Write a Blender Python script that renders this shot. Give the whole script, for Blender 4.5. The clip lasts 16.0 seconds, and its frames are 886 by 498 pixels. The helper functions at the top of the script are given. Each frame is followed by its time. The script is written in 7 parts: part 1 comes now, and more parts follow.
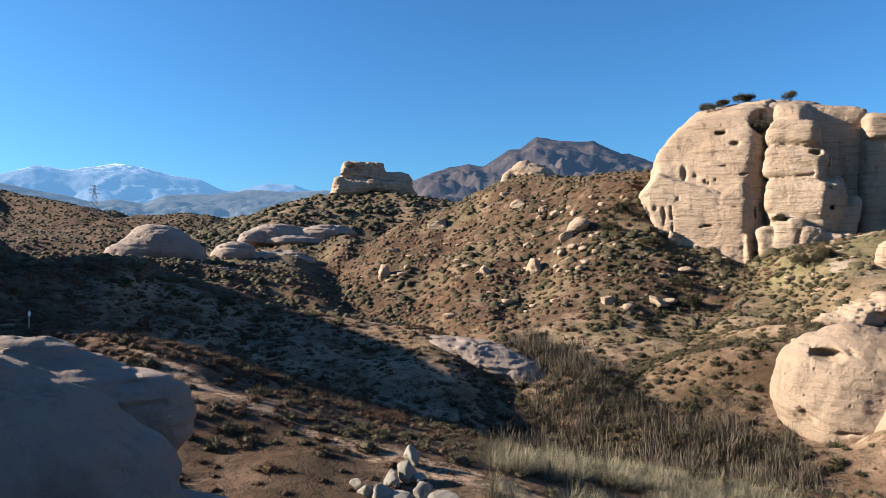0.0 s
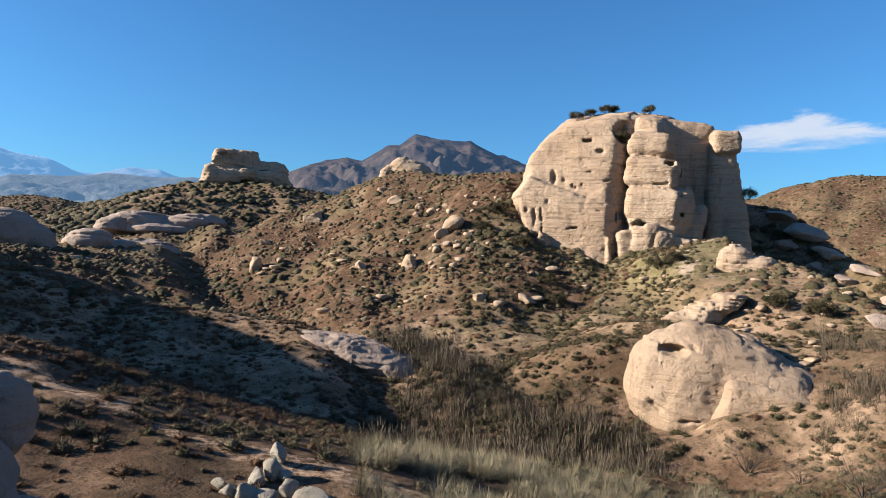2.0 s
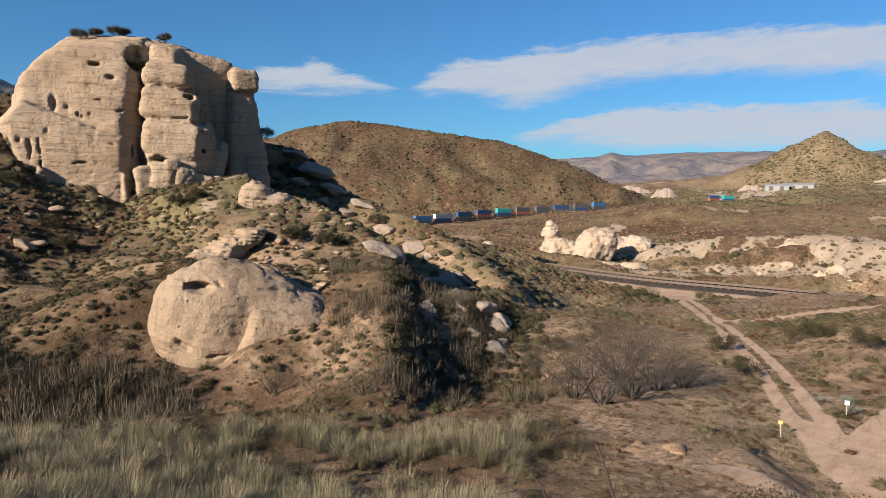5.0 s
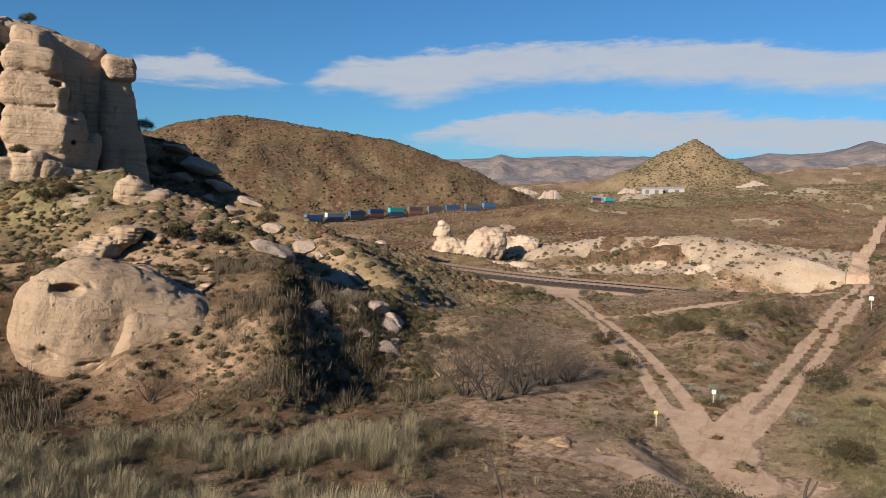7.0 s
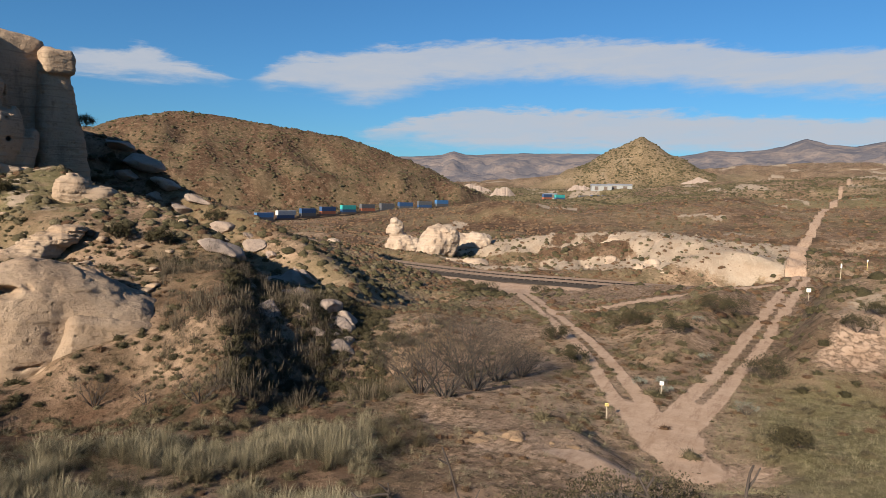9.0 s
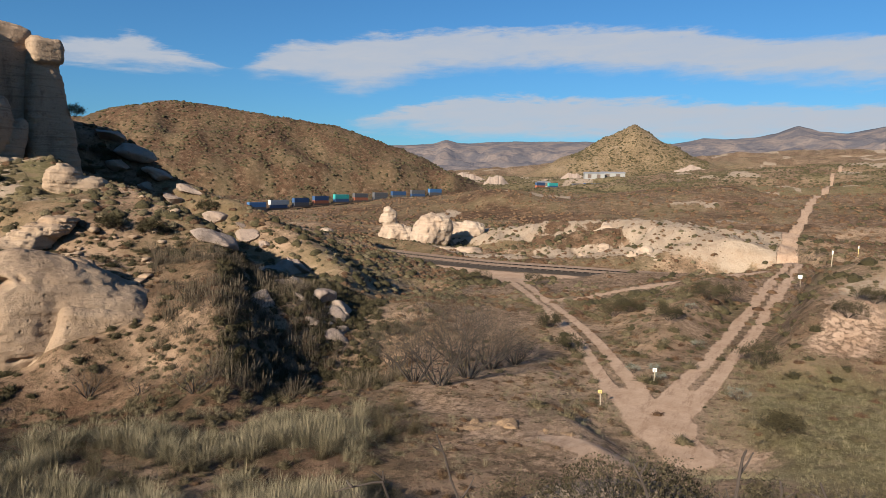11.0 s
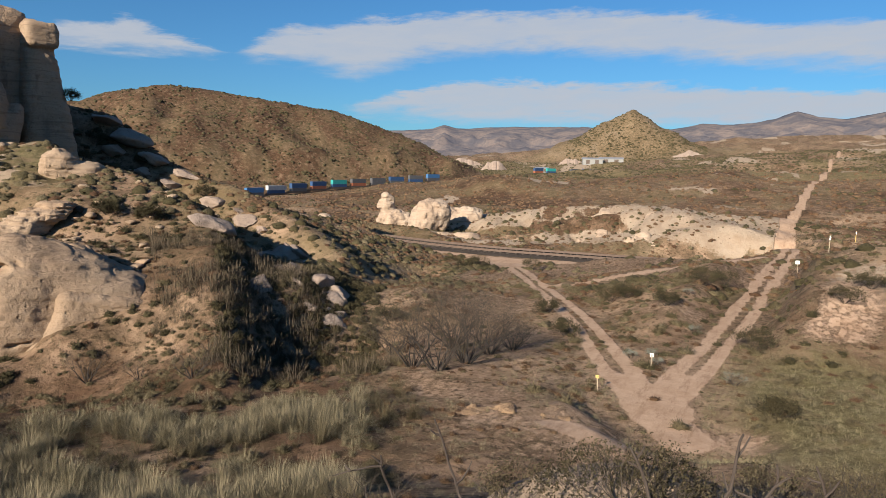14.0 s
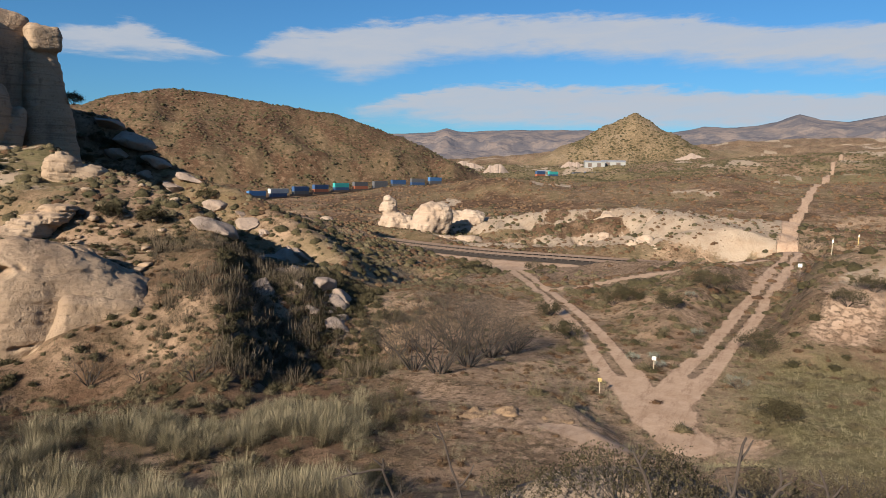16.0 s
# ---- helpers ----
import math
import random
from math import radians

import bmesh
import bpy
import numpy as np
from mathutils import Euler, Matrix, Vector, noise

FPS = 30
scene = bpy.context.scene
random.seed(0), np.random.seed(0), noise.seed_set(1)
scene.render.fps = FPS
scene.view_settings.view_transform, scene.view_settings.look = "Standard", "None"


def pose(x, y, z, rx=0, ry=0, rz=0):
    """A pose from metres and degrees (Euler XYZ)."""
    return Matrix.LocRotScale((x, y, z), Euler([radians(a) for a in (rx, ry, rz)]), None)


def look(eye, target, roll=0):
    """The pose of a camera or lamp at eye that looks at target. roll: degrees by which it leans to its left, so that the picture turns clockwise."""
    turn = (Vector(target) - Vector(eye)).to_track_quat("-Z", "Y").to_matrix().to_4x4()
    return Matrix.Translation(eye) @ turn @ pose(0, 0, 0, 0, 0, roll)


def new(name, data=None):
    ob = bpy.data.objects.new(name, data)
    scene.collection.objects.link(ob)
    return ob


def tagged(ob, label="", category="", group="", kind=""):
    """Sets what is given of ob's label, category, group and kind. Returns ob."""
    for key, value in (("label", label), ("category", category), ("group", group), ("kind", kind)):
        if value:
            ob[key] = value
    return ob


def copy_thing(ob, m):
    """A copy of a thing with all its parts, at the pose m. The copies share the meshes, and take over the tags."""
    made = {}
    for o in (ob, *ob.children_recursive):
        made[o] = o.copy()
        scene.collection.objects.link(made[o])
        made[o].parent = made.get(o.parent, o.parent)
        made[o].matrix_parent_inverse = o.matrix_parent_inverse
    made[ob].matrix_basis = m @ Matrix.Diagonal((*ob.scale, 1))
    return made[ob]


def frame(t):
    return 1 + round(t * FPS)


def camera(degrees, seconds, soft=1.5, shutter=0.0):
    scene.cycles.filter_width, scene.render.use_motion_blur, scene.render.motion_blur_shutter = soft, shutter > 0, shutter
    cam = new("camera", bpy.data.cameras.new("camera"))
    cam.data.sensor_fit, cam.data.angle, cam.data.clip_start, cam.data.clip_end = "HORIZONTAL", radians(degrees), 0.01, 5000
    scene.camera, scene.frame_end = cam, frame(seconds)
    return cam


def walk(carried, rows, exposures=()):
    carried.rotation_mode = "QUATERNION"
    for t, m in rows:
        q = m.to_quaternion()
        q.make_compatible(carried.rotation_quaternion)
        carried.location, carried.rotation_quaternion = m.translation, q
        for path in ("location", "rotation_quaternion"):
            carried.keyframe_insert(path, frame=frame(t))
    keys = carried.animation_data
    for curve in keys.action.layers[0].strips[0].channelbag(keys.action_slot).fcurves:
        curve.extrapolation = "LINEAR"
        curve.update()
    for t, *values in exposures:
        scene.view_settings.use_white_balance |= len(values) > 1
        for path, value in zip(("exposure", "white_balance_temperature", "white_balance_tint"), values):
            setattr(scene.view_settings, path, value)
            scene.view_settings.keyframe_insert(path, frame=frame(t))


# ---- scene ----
cam = camera(66.72, 16.0, 0.45)
PATH = [
    (0.0, pose(-0.00, -0.00, 0.00, 90.50, -0.00, 0.00)),
    (0.5, pose(-0.09, -0.17, 0.04, 90.41, -0.44, 2.08)),
    (1.0, pose(0.04, -0.16, 0.02, 90.35, -0.71, -0.46)),
    (1.5, pose(0.05, -0.15, -0.01, 90.15, -1.34, -5.09)),
    (2.0, pose(0.05, -0.08, 0.01, 90.24, -1.54, -10.50)),
    (2.5, pose(0.11, -0.14, 0.01, 90.53, -2.21, -16.46)),
    (3.0, pose(0.19, -0.10, -0.04, 89.46, -2.01, -23.08)),
    (3.5, pose(-0.02, -0.14, 0.04, 89.23, -1.96, -32.19)),
    (4.0, pose(0.13, 0.00, -0.05, 88.03, -1.90, -42.04)),
    (4.5, pose(0.25, 0.15, 0.02, 86.67, -0.93, -46.12)),
    (5.0, pose(0.25, 0.12, -0.02, 85.76, -0.89, -49.45)),
    (7.5, pose(0.44, 0.22, -0.01, 86.14, -2.02, -60.31)),
    (8.0, pose(0.43, 0.21, -0.01, 86.14, -2.26, -61.76)),
    (10.5, pose(0.44, 0.22, -0.01, 85.33, -0.87, -62.91)),
    (11.0, pose(0.45, 0.22, -0.02, 84.82, -1.14, -63.15)),
    (11.5, pose(0.47, 0.21, -0.01, 84.42, -0.75, -63.42)),
    (12.0, pose(0.47, 0.24, -0.03, 84.74, -0.62, -63.45)),
    (12.5, pose(0.41, 0.21, -0.00, 84.72, -0.83, -62.81)),
    (13.0, pose(0.43, 0.21, -0.01, 84.35, -1.07, -63.03)),
    (13.5, pose(0.48, 0.22, -0.03, 84.05, -1.21, -63.12)),
    (14.0, pose(0.47, 0.23, -0.03, 83.60, -1.18, -63.32)),
    (14.5, pose(0.48, 0.25, -0.03, 83.51, -0.95, -63.16)),
    (15.0, pose(0.47, 0.23, -0.03, 83.59, -1.02, -63.08)),
    (15.5, pose(0.48, 0.24, -0.03, 83.57, -0.95, -62.86)),
    (16.0, pose(0.47, 0.23, -0.03, 83.86, -1.15, -63.15)),
]
walk(cam, PATH, [(0.0, 1.68, 5850, 10), (3.0, 1.49, 5950, 10), (5.0, 1.21, 6100, 10), (8.0, 1.06, 6150, 10), (16.0, 1.06, 6150, 10)])

# ---- world and light ----
SUN_BEARING, SUN_HEIGHT = -85.0, 23.0


def bearing_vec(b):
    return Vector((math.sin(radians(b)), math.cos(radians(b)), 0))


def make_world():
    w = bpy.data.worlds.new("sky")
    scene.world = w
    w.use_nodes = True
    nt = w.node_tree
    nt.nodes.clear()
    N, L = nt.nodes.new, nt.links.new
    out, bg, sky = N("ShaderNodeOutputWorld"), N("ShaderNodeBackground"), N("ShaderNodeTexSky")
    sky.sky_type = "NISHITA"
    sky.sun_disc = False
    sky.sun_elevation = radians(SUN_HEIGHT)
    sky.sun_rotation = radians(SUN_BEARING)
    sky.altitude, sky.air_density, sky.dust_density, sky.ozone_density = 1000, 1.15, 1.3, 3.5
    bg.inputs[1].default_value = 0.054
    # clouds: a bank of high cloud laid over the sky by direction
    tc = N("ShaderNodeTexCoord")
    sep = N("ShaderNodeSeparateXYZ")
    L(tc.outputs["Generated"], sep.inputs[0])

    def m(op, a, b=None, c=None):
        n = N("ShaderNodeMath")
        n.operation = op
        for i, v in enumerate((a, b, c)):
            if v is None:
                continue
            if isinstance(v, (int, float)):
                n.inputs[i].default_value = v
            else:
                L(v, n.inputs[i])
        return n.outputs[0]

    def band(v, a, b, c, d):
        n1, n2 = N("ShaderNodeMapRange"), N("ShaderNodeMapRange")
        for n, p, q in ((n1, a, b), (n2, d, c)):
            n.interpolation_type = "SMOOTHSTEP"
            n.inputs[1].default_value, n.inputs[2].default_value = p, q
            L(v, n.inputs[0])
        return m("MULTIPLY", n1.outputs[0], n2.outputs[0])

    az = m("MULTIPLY", m("ARCTAN2", sep.outputs[0], sep.outputs[1]), 57.2958)
    el = m("MULTIPLY", m("ARCSINE", sep.outputs[2]), 57.2958)
    comb = N("ShaderNodeCombineXYZ")
    L(m("MULTIPLY", az, 0.045), comb.inputs[0])
    L(m("MULTIPLY", m("SUBTRACT", el, m("MULTIPLY", az, 0.035)), 0.21), comb.inputs[1])

    def cloudnoise(scale, seed, rough=0.6):
        mp = N("ShaderNodeMapping")
        mp.inputs["Location"].default_value = (seed, seed * 1.7, 0)
        L(comb.outputs[0], mp.inputs[0])
        n = N("ShaderNodeTexNoise")
        n.inputs["Scale"].default_value = scale
        n.inputs["Detail"].default_value = 7
        n.inputs["Roughness"].default_value = rough
        n.inputs["Distortion"].default_value = 0.35
        L(mp.outputs[0], n.inputs["Vector"])
        return n.outputs["Fac"]

    def edge(pts):
        """A line over the bearing, straight from point to point."""
        total = pts[0][1]
        for (x0, y0), (x1, y1) in zip(pts[:-1], pts[1:]):
            n = N("ShaderNodeMapRange")
            n.inputs[1].default_value, n.inputs[2].default_value, n.inputs[3].default_value, n.inputs[4].default_value = x0, x1, 0.0, y1 - y0
            L(az, n.inputs[0])
            total = m("ADD", n.outputs[0], total)
        return total

    def bank(a, d, top, foot, crisp, soft):
        up, low = m("DIVIDE", m("SUBTRACT", edge(top), elw), crisp), m("DIVIDE", m("SUBTRACT", elw, edge(foot)), soft)
        inside = m("MINIMUM", m("MINIMUM", up, low), 1.0)
        return m("MULTIPLY", m("MAXIMUM", inside, 0.0), band(az, a, a + 4, d, d + 4))

    n1, n2 = cloudnoise(1.3, 3.1), cloudnoise(4.5, 8.4, 0.65)
    wob = m("ADD", m("MULTIPLY", m("SUBTRACT", cloudnoise(3.2, 5.7), 0.5), 2.6), m("MULTIPLY", m("SUBTRACT", cloudnoise(11.0, 1.7), 0.5), 1.1))
    elw = m("ADD", el, wob)
    # a small cloud beside the rock, the main bank and the low veil under it
    b1 = bank(31, 44, ((31, 9.6), (34, 10.6), (38.5, 11.1), (47, 9.6)), ((31, 7.6), (40, 7.9), (47, 8.6)), 0.9, 1.8)
    b2 = bank(44.5, 160, ((44, 9.2), (46.6, 9.9), (50.6, 11.8), (61.7, 13.1), (72.8, 13.6), (83.6, 12.9), (89.6, 11.7), (110, 11.4)), ((44, 8.4), (52.4, 7.4), (56, 6.9), (61.7, 8.6), (72.9, 9.2), (95.8, 7.0), (130, 6.0)), 1.1, 2.2)
    b3 = bank(53, 160, ((54, 5.6), (57, 6.5), (66, 8.0), (81.8, 7.6), (95.9, 6.8), (130, 6.4)), ((54, 4.4), (66, 3.4), (130, 2.6)), 0.8, 2.0)
    cover = m("MAXIMUM", m("MAXIMUM", b1, b2), m("MULTIPLY", b3, 0.9))
    dens = m("MULTIPLY", cover, m("ADD", 0.30, m("ADD", m("MULTIPLY", n1, 0.75), m("MULTIPLY", n2, 0.65))))
    fac = m("MULTIPLY", band(dens, 0.12, 0.92, 5, 6), m("ADD", 0.70, m("MULTIPLY", n2, 0.4)))
    mix = N("ShaderNodeMix")
    mix.data_type = "RGBA"
    L(fac, mix.inputs[0])
    tint = N("ShaderNodeMix")
    tint.data_type, tint.blend_type = "RGBA", "MULTIPLY"
    tint.inputs[0].default_value = 1
    tint.inputs[7].default_value = (0.43, 0.74, 0.93, 1)
    L(sky.outputs[0], tint.inputs[6])
    L(tint.outputs[2], mix.inputs[6])
    mix.inputs[7].default_value = (4.6, 4.75, 5.05, 1)
    L(mix.outputs[2], bg.inputs[0])
    L(bg.outputs[0], out.inputs[0])


make_world()
sun_data = bpy.data.lights.new("sun", "SUN")
sun_data.energy, sun_data.angle, sun_data.color = 5.0, radians(0.5), (1.0, 0.845, 0.655)
sun = new("sun", sun_data)
sun_way = bearing_vec(SUN_BEARING) * math.cos(radians(SUN_HEIGHT)) + Vector((0, 0, math.sin(radians(SUN_HEIGHT))))
sun.matrix_world = look(sun_way * 300, (0, 0, 0))


# ---- noise on arrays ----
def lattice(ix, iy, iz, seed):
    h = (ix.astype(np.int64) * 374761393 + iy.astype(np.int64) * 668265263 + iz.astype(np.int64) * 2147483647 + seed * 974634777) & 0xFFFFFFFF
    h = ((h ^ (h >> 13)) * 1274126177) & 0xFFFFFFFF
    h = ((h ^ (h >> 16)) * 2246822519) & 0xFFFFFFFF
    return (h & 0xFFFF) / 65535.0


def vnoise(x, y, z, seed=0):
    """Smooth value noise, -1 to 1."""
    ix, iy, iz = np.floor(x), np.floor(y), np.floor(z)
    fx, fy, fz = x - ix, y - iy, z - iz
    fx, fy, fz = (f * f * f * (f * (f * 6 - 15) + 10) for f in (fx, fy, fz))
    v = 0
    for dx in (0, 1):
        for dy in (0, 1):
            for dz in (0, 1):
                w = (fx if dx else 1 - fx) * (fy if dy else 1 - fy) * (fz if dz else 1 - fz)
                v = v + w * lattice(ix + dx, iy + dy, iz + dz, seed)
    return v * 2 - 1


def vnoise2(x, y, seed=0):
    ix, iy = np.floor(x), np.floor(y)
    fx, fy = x - ix, y - iy
    fx, fy = (f * f * f * (f * (f * 6 - 15) + 10) for f in (fx, fy))
    z = np.zeros_like(ix)
    a, b = lattice(ix, iy, z, seed), lattice(ix + 1, iy, z, seed)
    c, d = lattice(ix, iy + 1, z, seed), lattice(ix + 1, iy + 1, z, seed)
    return (a * (1 - fx) + b * fx) * (1 - fy) * 2 + (c * (1 - fx) + d * fx) * fy * 2 - 1


def fbm2(x, y, scale, octaves=4, seed=0, gain=0.5):
    v, a, s = 0, 1, 0
    for k in range(octaves):
        f = 2.03 ** k / scale
        v, s = v + a * vnoise2(x * f + 17.3 * k, y * f - 9.1 * k, seed + k), s + a
        a *= gain
    return v / s


def fbm3(x, y, z, scale, octaves=4, seed=0, gain=0.5):
    v, a, s = 0, 1, 0
    for k in range(octaves):
        f = 2.03 ** k / scale
        v, s = v + a * vnoise(x * f + 7.3 * k, y * f - 9.1 * k, z * f + 3.7 * k, seed + k), s + a
        a *= gain
    return v / s


def step(v, a, b):
    t = np.clip((v - a) / (b - a), 0, 1)
    return t * t * (3 - 2 * t)


# ---- materials ----
class Nodes:
    """A short way to write node materials."""

    def __init__(self, name, rough=0.9, spec=0.2):
        self.mat = bpy.data.materials.new(name)
        self.mat.use_nodes = True
        self.t = self.mat.node_tree
        self.t.nodes.clear()
        self.out = self.t.nodes.new("ShaderNodeOutputMaterial")
        self.b = self.t.nodes.new("ShaderNodeBsdfPrincipled")
        self.b.inputs["Roughness"].default_value = rough
        self.b.inputs["Specular IOR Level"].default_value = spec
        self.link(self.b.outputs[0], self.out.inputs[0])
        self.pos = self.t.nodes.new("ShaderNodeNewGeometry").outputs["Position"]

    def link(self, a, b):
        self.t.links.new(a, b)

    def put(self, sock, v):
        if isinstance(v, bpy.types.NodeSocket):
            self.link(v, sock)
        elif isinstance(v, tuple) and len(v) == 3 and sock.type == "RGBA":
            sock.default_value = (*v, 1)
        else:
            sock.default_value = v

    def math(self, op, a, b=0.0):
        n = self.t.nodes.new("ShaderNodeMath")
        n.operation = op
        self.put(n.inputs[0], a)
        self.put(n.inputs[1], b)
        return n.outputs[0]

    def noise(self, scale, detail=4, rough=0.55, vec=None, stretch=None, distort=0.0):
        n = self.t.nodes.new("ShaderNodeTexNoise")
        n.inputs["Scale"].default_value, n.inputs["Detail"].default_value = scale, detail
        n.inputs["Roughness"].default_value, n.inputs["Distortion"].default_value = rough, distort
        v = vec or self.pos
        if stretch:
            mp = self.t.nodes.new("ShaderNodeMapping")
            mp.inputs["Scale"].default_value = stretch[:3]
            if len(stretch) > 3:
                mp.inputs["Rotation"].default_value = stretch[3:]
            self.link(v, mp.inputs[0])
            v = mp.outputs[0]
        self.link(v, n.inputs["Vector"])
        return n.outputs["Fac"]

    def voronoi(self, scale, feature="F1", rand=1.0):
        n = self.t.nodes.new("ShaderNodeTexVoronoi")
        n.feature = feature
        n.inputs["Scale"].default_value = scale
        n.inputs["Randomness"].default_value = rand
        self.link(self.pos, n.inputs["Vector"])
        return n.outputs["Distance"]

    def range(self, v, a, b, c=0.0, d=1.0):
        n = self.t.nodes.new("ShaderNodeMapRange")
        n.interpolation_type = "SMOOTHSTEP"
        for i, x in enumerate((a, b, c, d)):
            n.inputs[i + 1].default_value = x
        self.put(n.inputs[0], v)
        return n.outputs[0]

    def mix(self, f, a, b, blend="MIX"):
        n = self.t.nodes.new("ShaderNodeMix")
        n.data_type, n.blend_type = "RGBA", blend
        self.put(n.inputs[0], f)
        self.put(n.inputs[6], a)
        self.put(n.inputs[7], b)
        return n.outputs[2]

    def attr(self, name):
        n = self.t.nodes.new("ShaderNodeAttribute")
        n.attribute_name = name
        return n

    def island(self):
        return self.t.nodes.new("ShaderNodeNewGeometry").outputs["Random Per Island"]

    def object_random(self):
        return self.t.nodes.new("ShaderNodeObjectInfo").outputs["Random"]

    def bump(self, height, dist, strength=1.0, before=None):
        n = self.t.nodes.new("ShaderNodeBump")
        n.inputs["Strength"].default_value, n.inputs["Distance"].default_value = strength, dist
        self.link(height, n.inputs["Height"])
        if before:
            self.link(before, n.inputs["Normal"])
        return n.outputs[0]

    def done(self, colour, normal=None):
        self.put(self.b.inputs["Base Color"], colour)
        if normal:
            self.link(normal, self.b.inputs["Normal"])
        return self.mat


def sandstone(name, pale, warm, dark, pocks=0.5, seams=0.40):
    n = Nodes(name, 0.92, 0.15)
    big = n.noise(0.12, 5, 0.6)
    bed = n.noise(0.9, 6, 0.65, stretch=(0.12, 0.12, 1.0, 0.06, 0.1, 0.0), distort=0.3)
    grain = n.noise(3.5, 8, 0.7)
    fine = n.noise(26, 4, 0.7)
    c = n.mix(n.range(big, 0.35, 0.65), pale, warm)
    c = n.mix(n.math("MULTIPLY", n.range(bed, 0.5, 0.72), 0.30), c, dark)
    c = n.mix(n.math("MULTIPLY", n.range(grain, 0.52, 0.75), 0.45), c, dark)
    c = n.mix(n.math("MULTIPLY", n.range(fine, 0.3, 0.7), 0.25), c, pale)
    # lichen and desert varnish stains that run down
    stain = n.noise(0.5, 5, 0.6, stretch=(1.0, 1.0, 0.18))
    c = n.mix(n.math("MULTIPLY", n.range(stain, 0.56, 0.72), 0.42), c, (0.090, 0.062, 0.043))
    pit = n.range(n.voronoi(1.6), 0.0, 0.22, 1.0, 0.0)
    pit = n.math("MULTIPLY", pit, n.range(n.noise(0.35, 3), 0.52, 0.62))
    c = n.mix(n.math("MULTIPLY", pit, pocks * 0.4), c, dark)
    seam = n.noise(2.6, 4, 0.6, stretch=(0.05, 0.05, 1.0, 0.05, 0.12, 0.0), distort=0.15)
    c = n.mix(n.math("MULTIPLY", n.range(seam, 0.56, 0.64), seams), c, dark)
    speck = n.noise(60, 3, 0.8)
    c = n.mix(n.math("MULTIPLY", n.range(speck, 0.56, 0.68), 0.55), c, dark)
    blot = n.noise(1.1, 6, 0.75)
    c = n.mix(n.math("MULTIPLY", n.range(blot, 0.53, 0.68), 0.40), c, tuple(x * 0.6 for x in dark))
    nb = n.bump(bed, 0.30, 0.8)
    nb = n.bump(seam, 0.4 * seams, 0.9, nb)
    nb = n.bump(grain, 0.16, 1.0, nb)
    nb = n.bump(n.math("SUBTRACT", 0.0, pit), 0.15, pocks, nb)
    nb = n.bump(fine, 0.015, 0.8, nb)
    return n.done(c, nb)


ROCK = sandstone("buff_sandstone", (0.353, 0.268, 0.189), (0.319, 0.227, 0.152), (0.144, 0.098, 0.064), 0.8)
ROCK_SMOOTH = sandstone("smooth_buff_sandstone", (0.318, 0.241, 0.170), (0.287, 0.204, 0.137), (0.144, 0.098, 0.064), 0.8, 0.08)
ROCK_PALE = sandstone("pale_sandstone", (0.403, 0.322, 0.245), (0.362, 0.271, 0.196), (0.211, 0.152, 0.109), 0.6)
ROCK_GREY = sandstone("greyish_sandstone", (0.300, 0.238, 0.195), (0.269, 0.207, 0.164), (0.148, 0.113, 0.090), 0.5, 0.12)
ROCK_WHITE = sandstone("whitish_stone", (0.317, 0.289, 0.243), (0.277, 0.248, 0.202), (0.173, 0.150, 0.121), 0.2)

EARTH = sandstone("tan_earth", (0.296, 0.203, 0.125), (0.257, 0.172, 0.101), (0.156, 0.101, 0.062), 0.1)


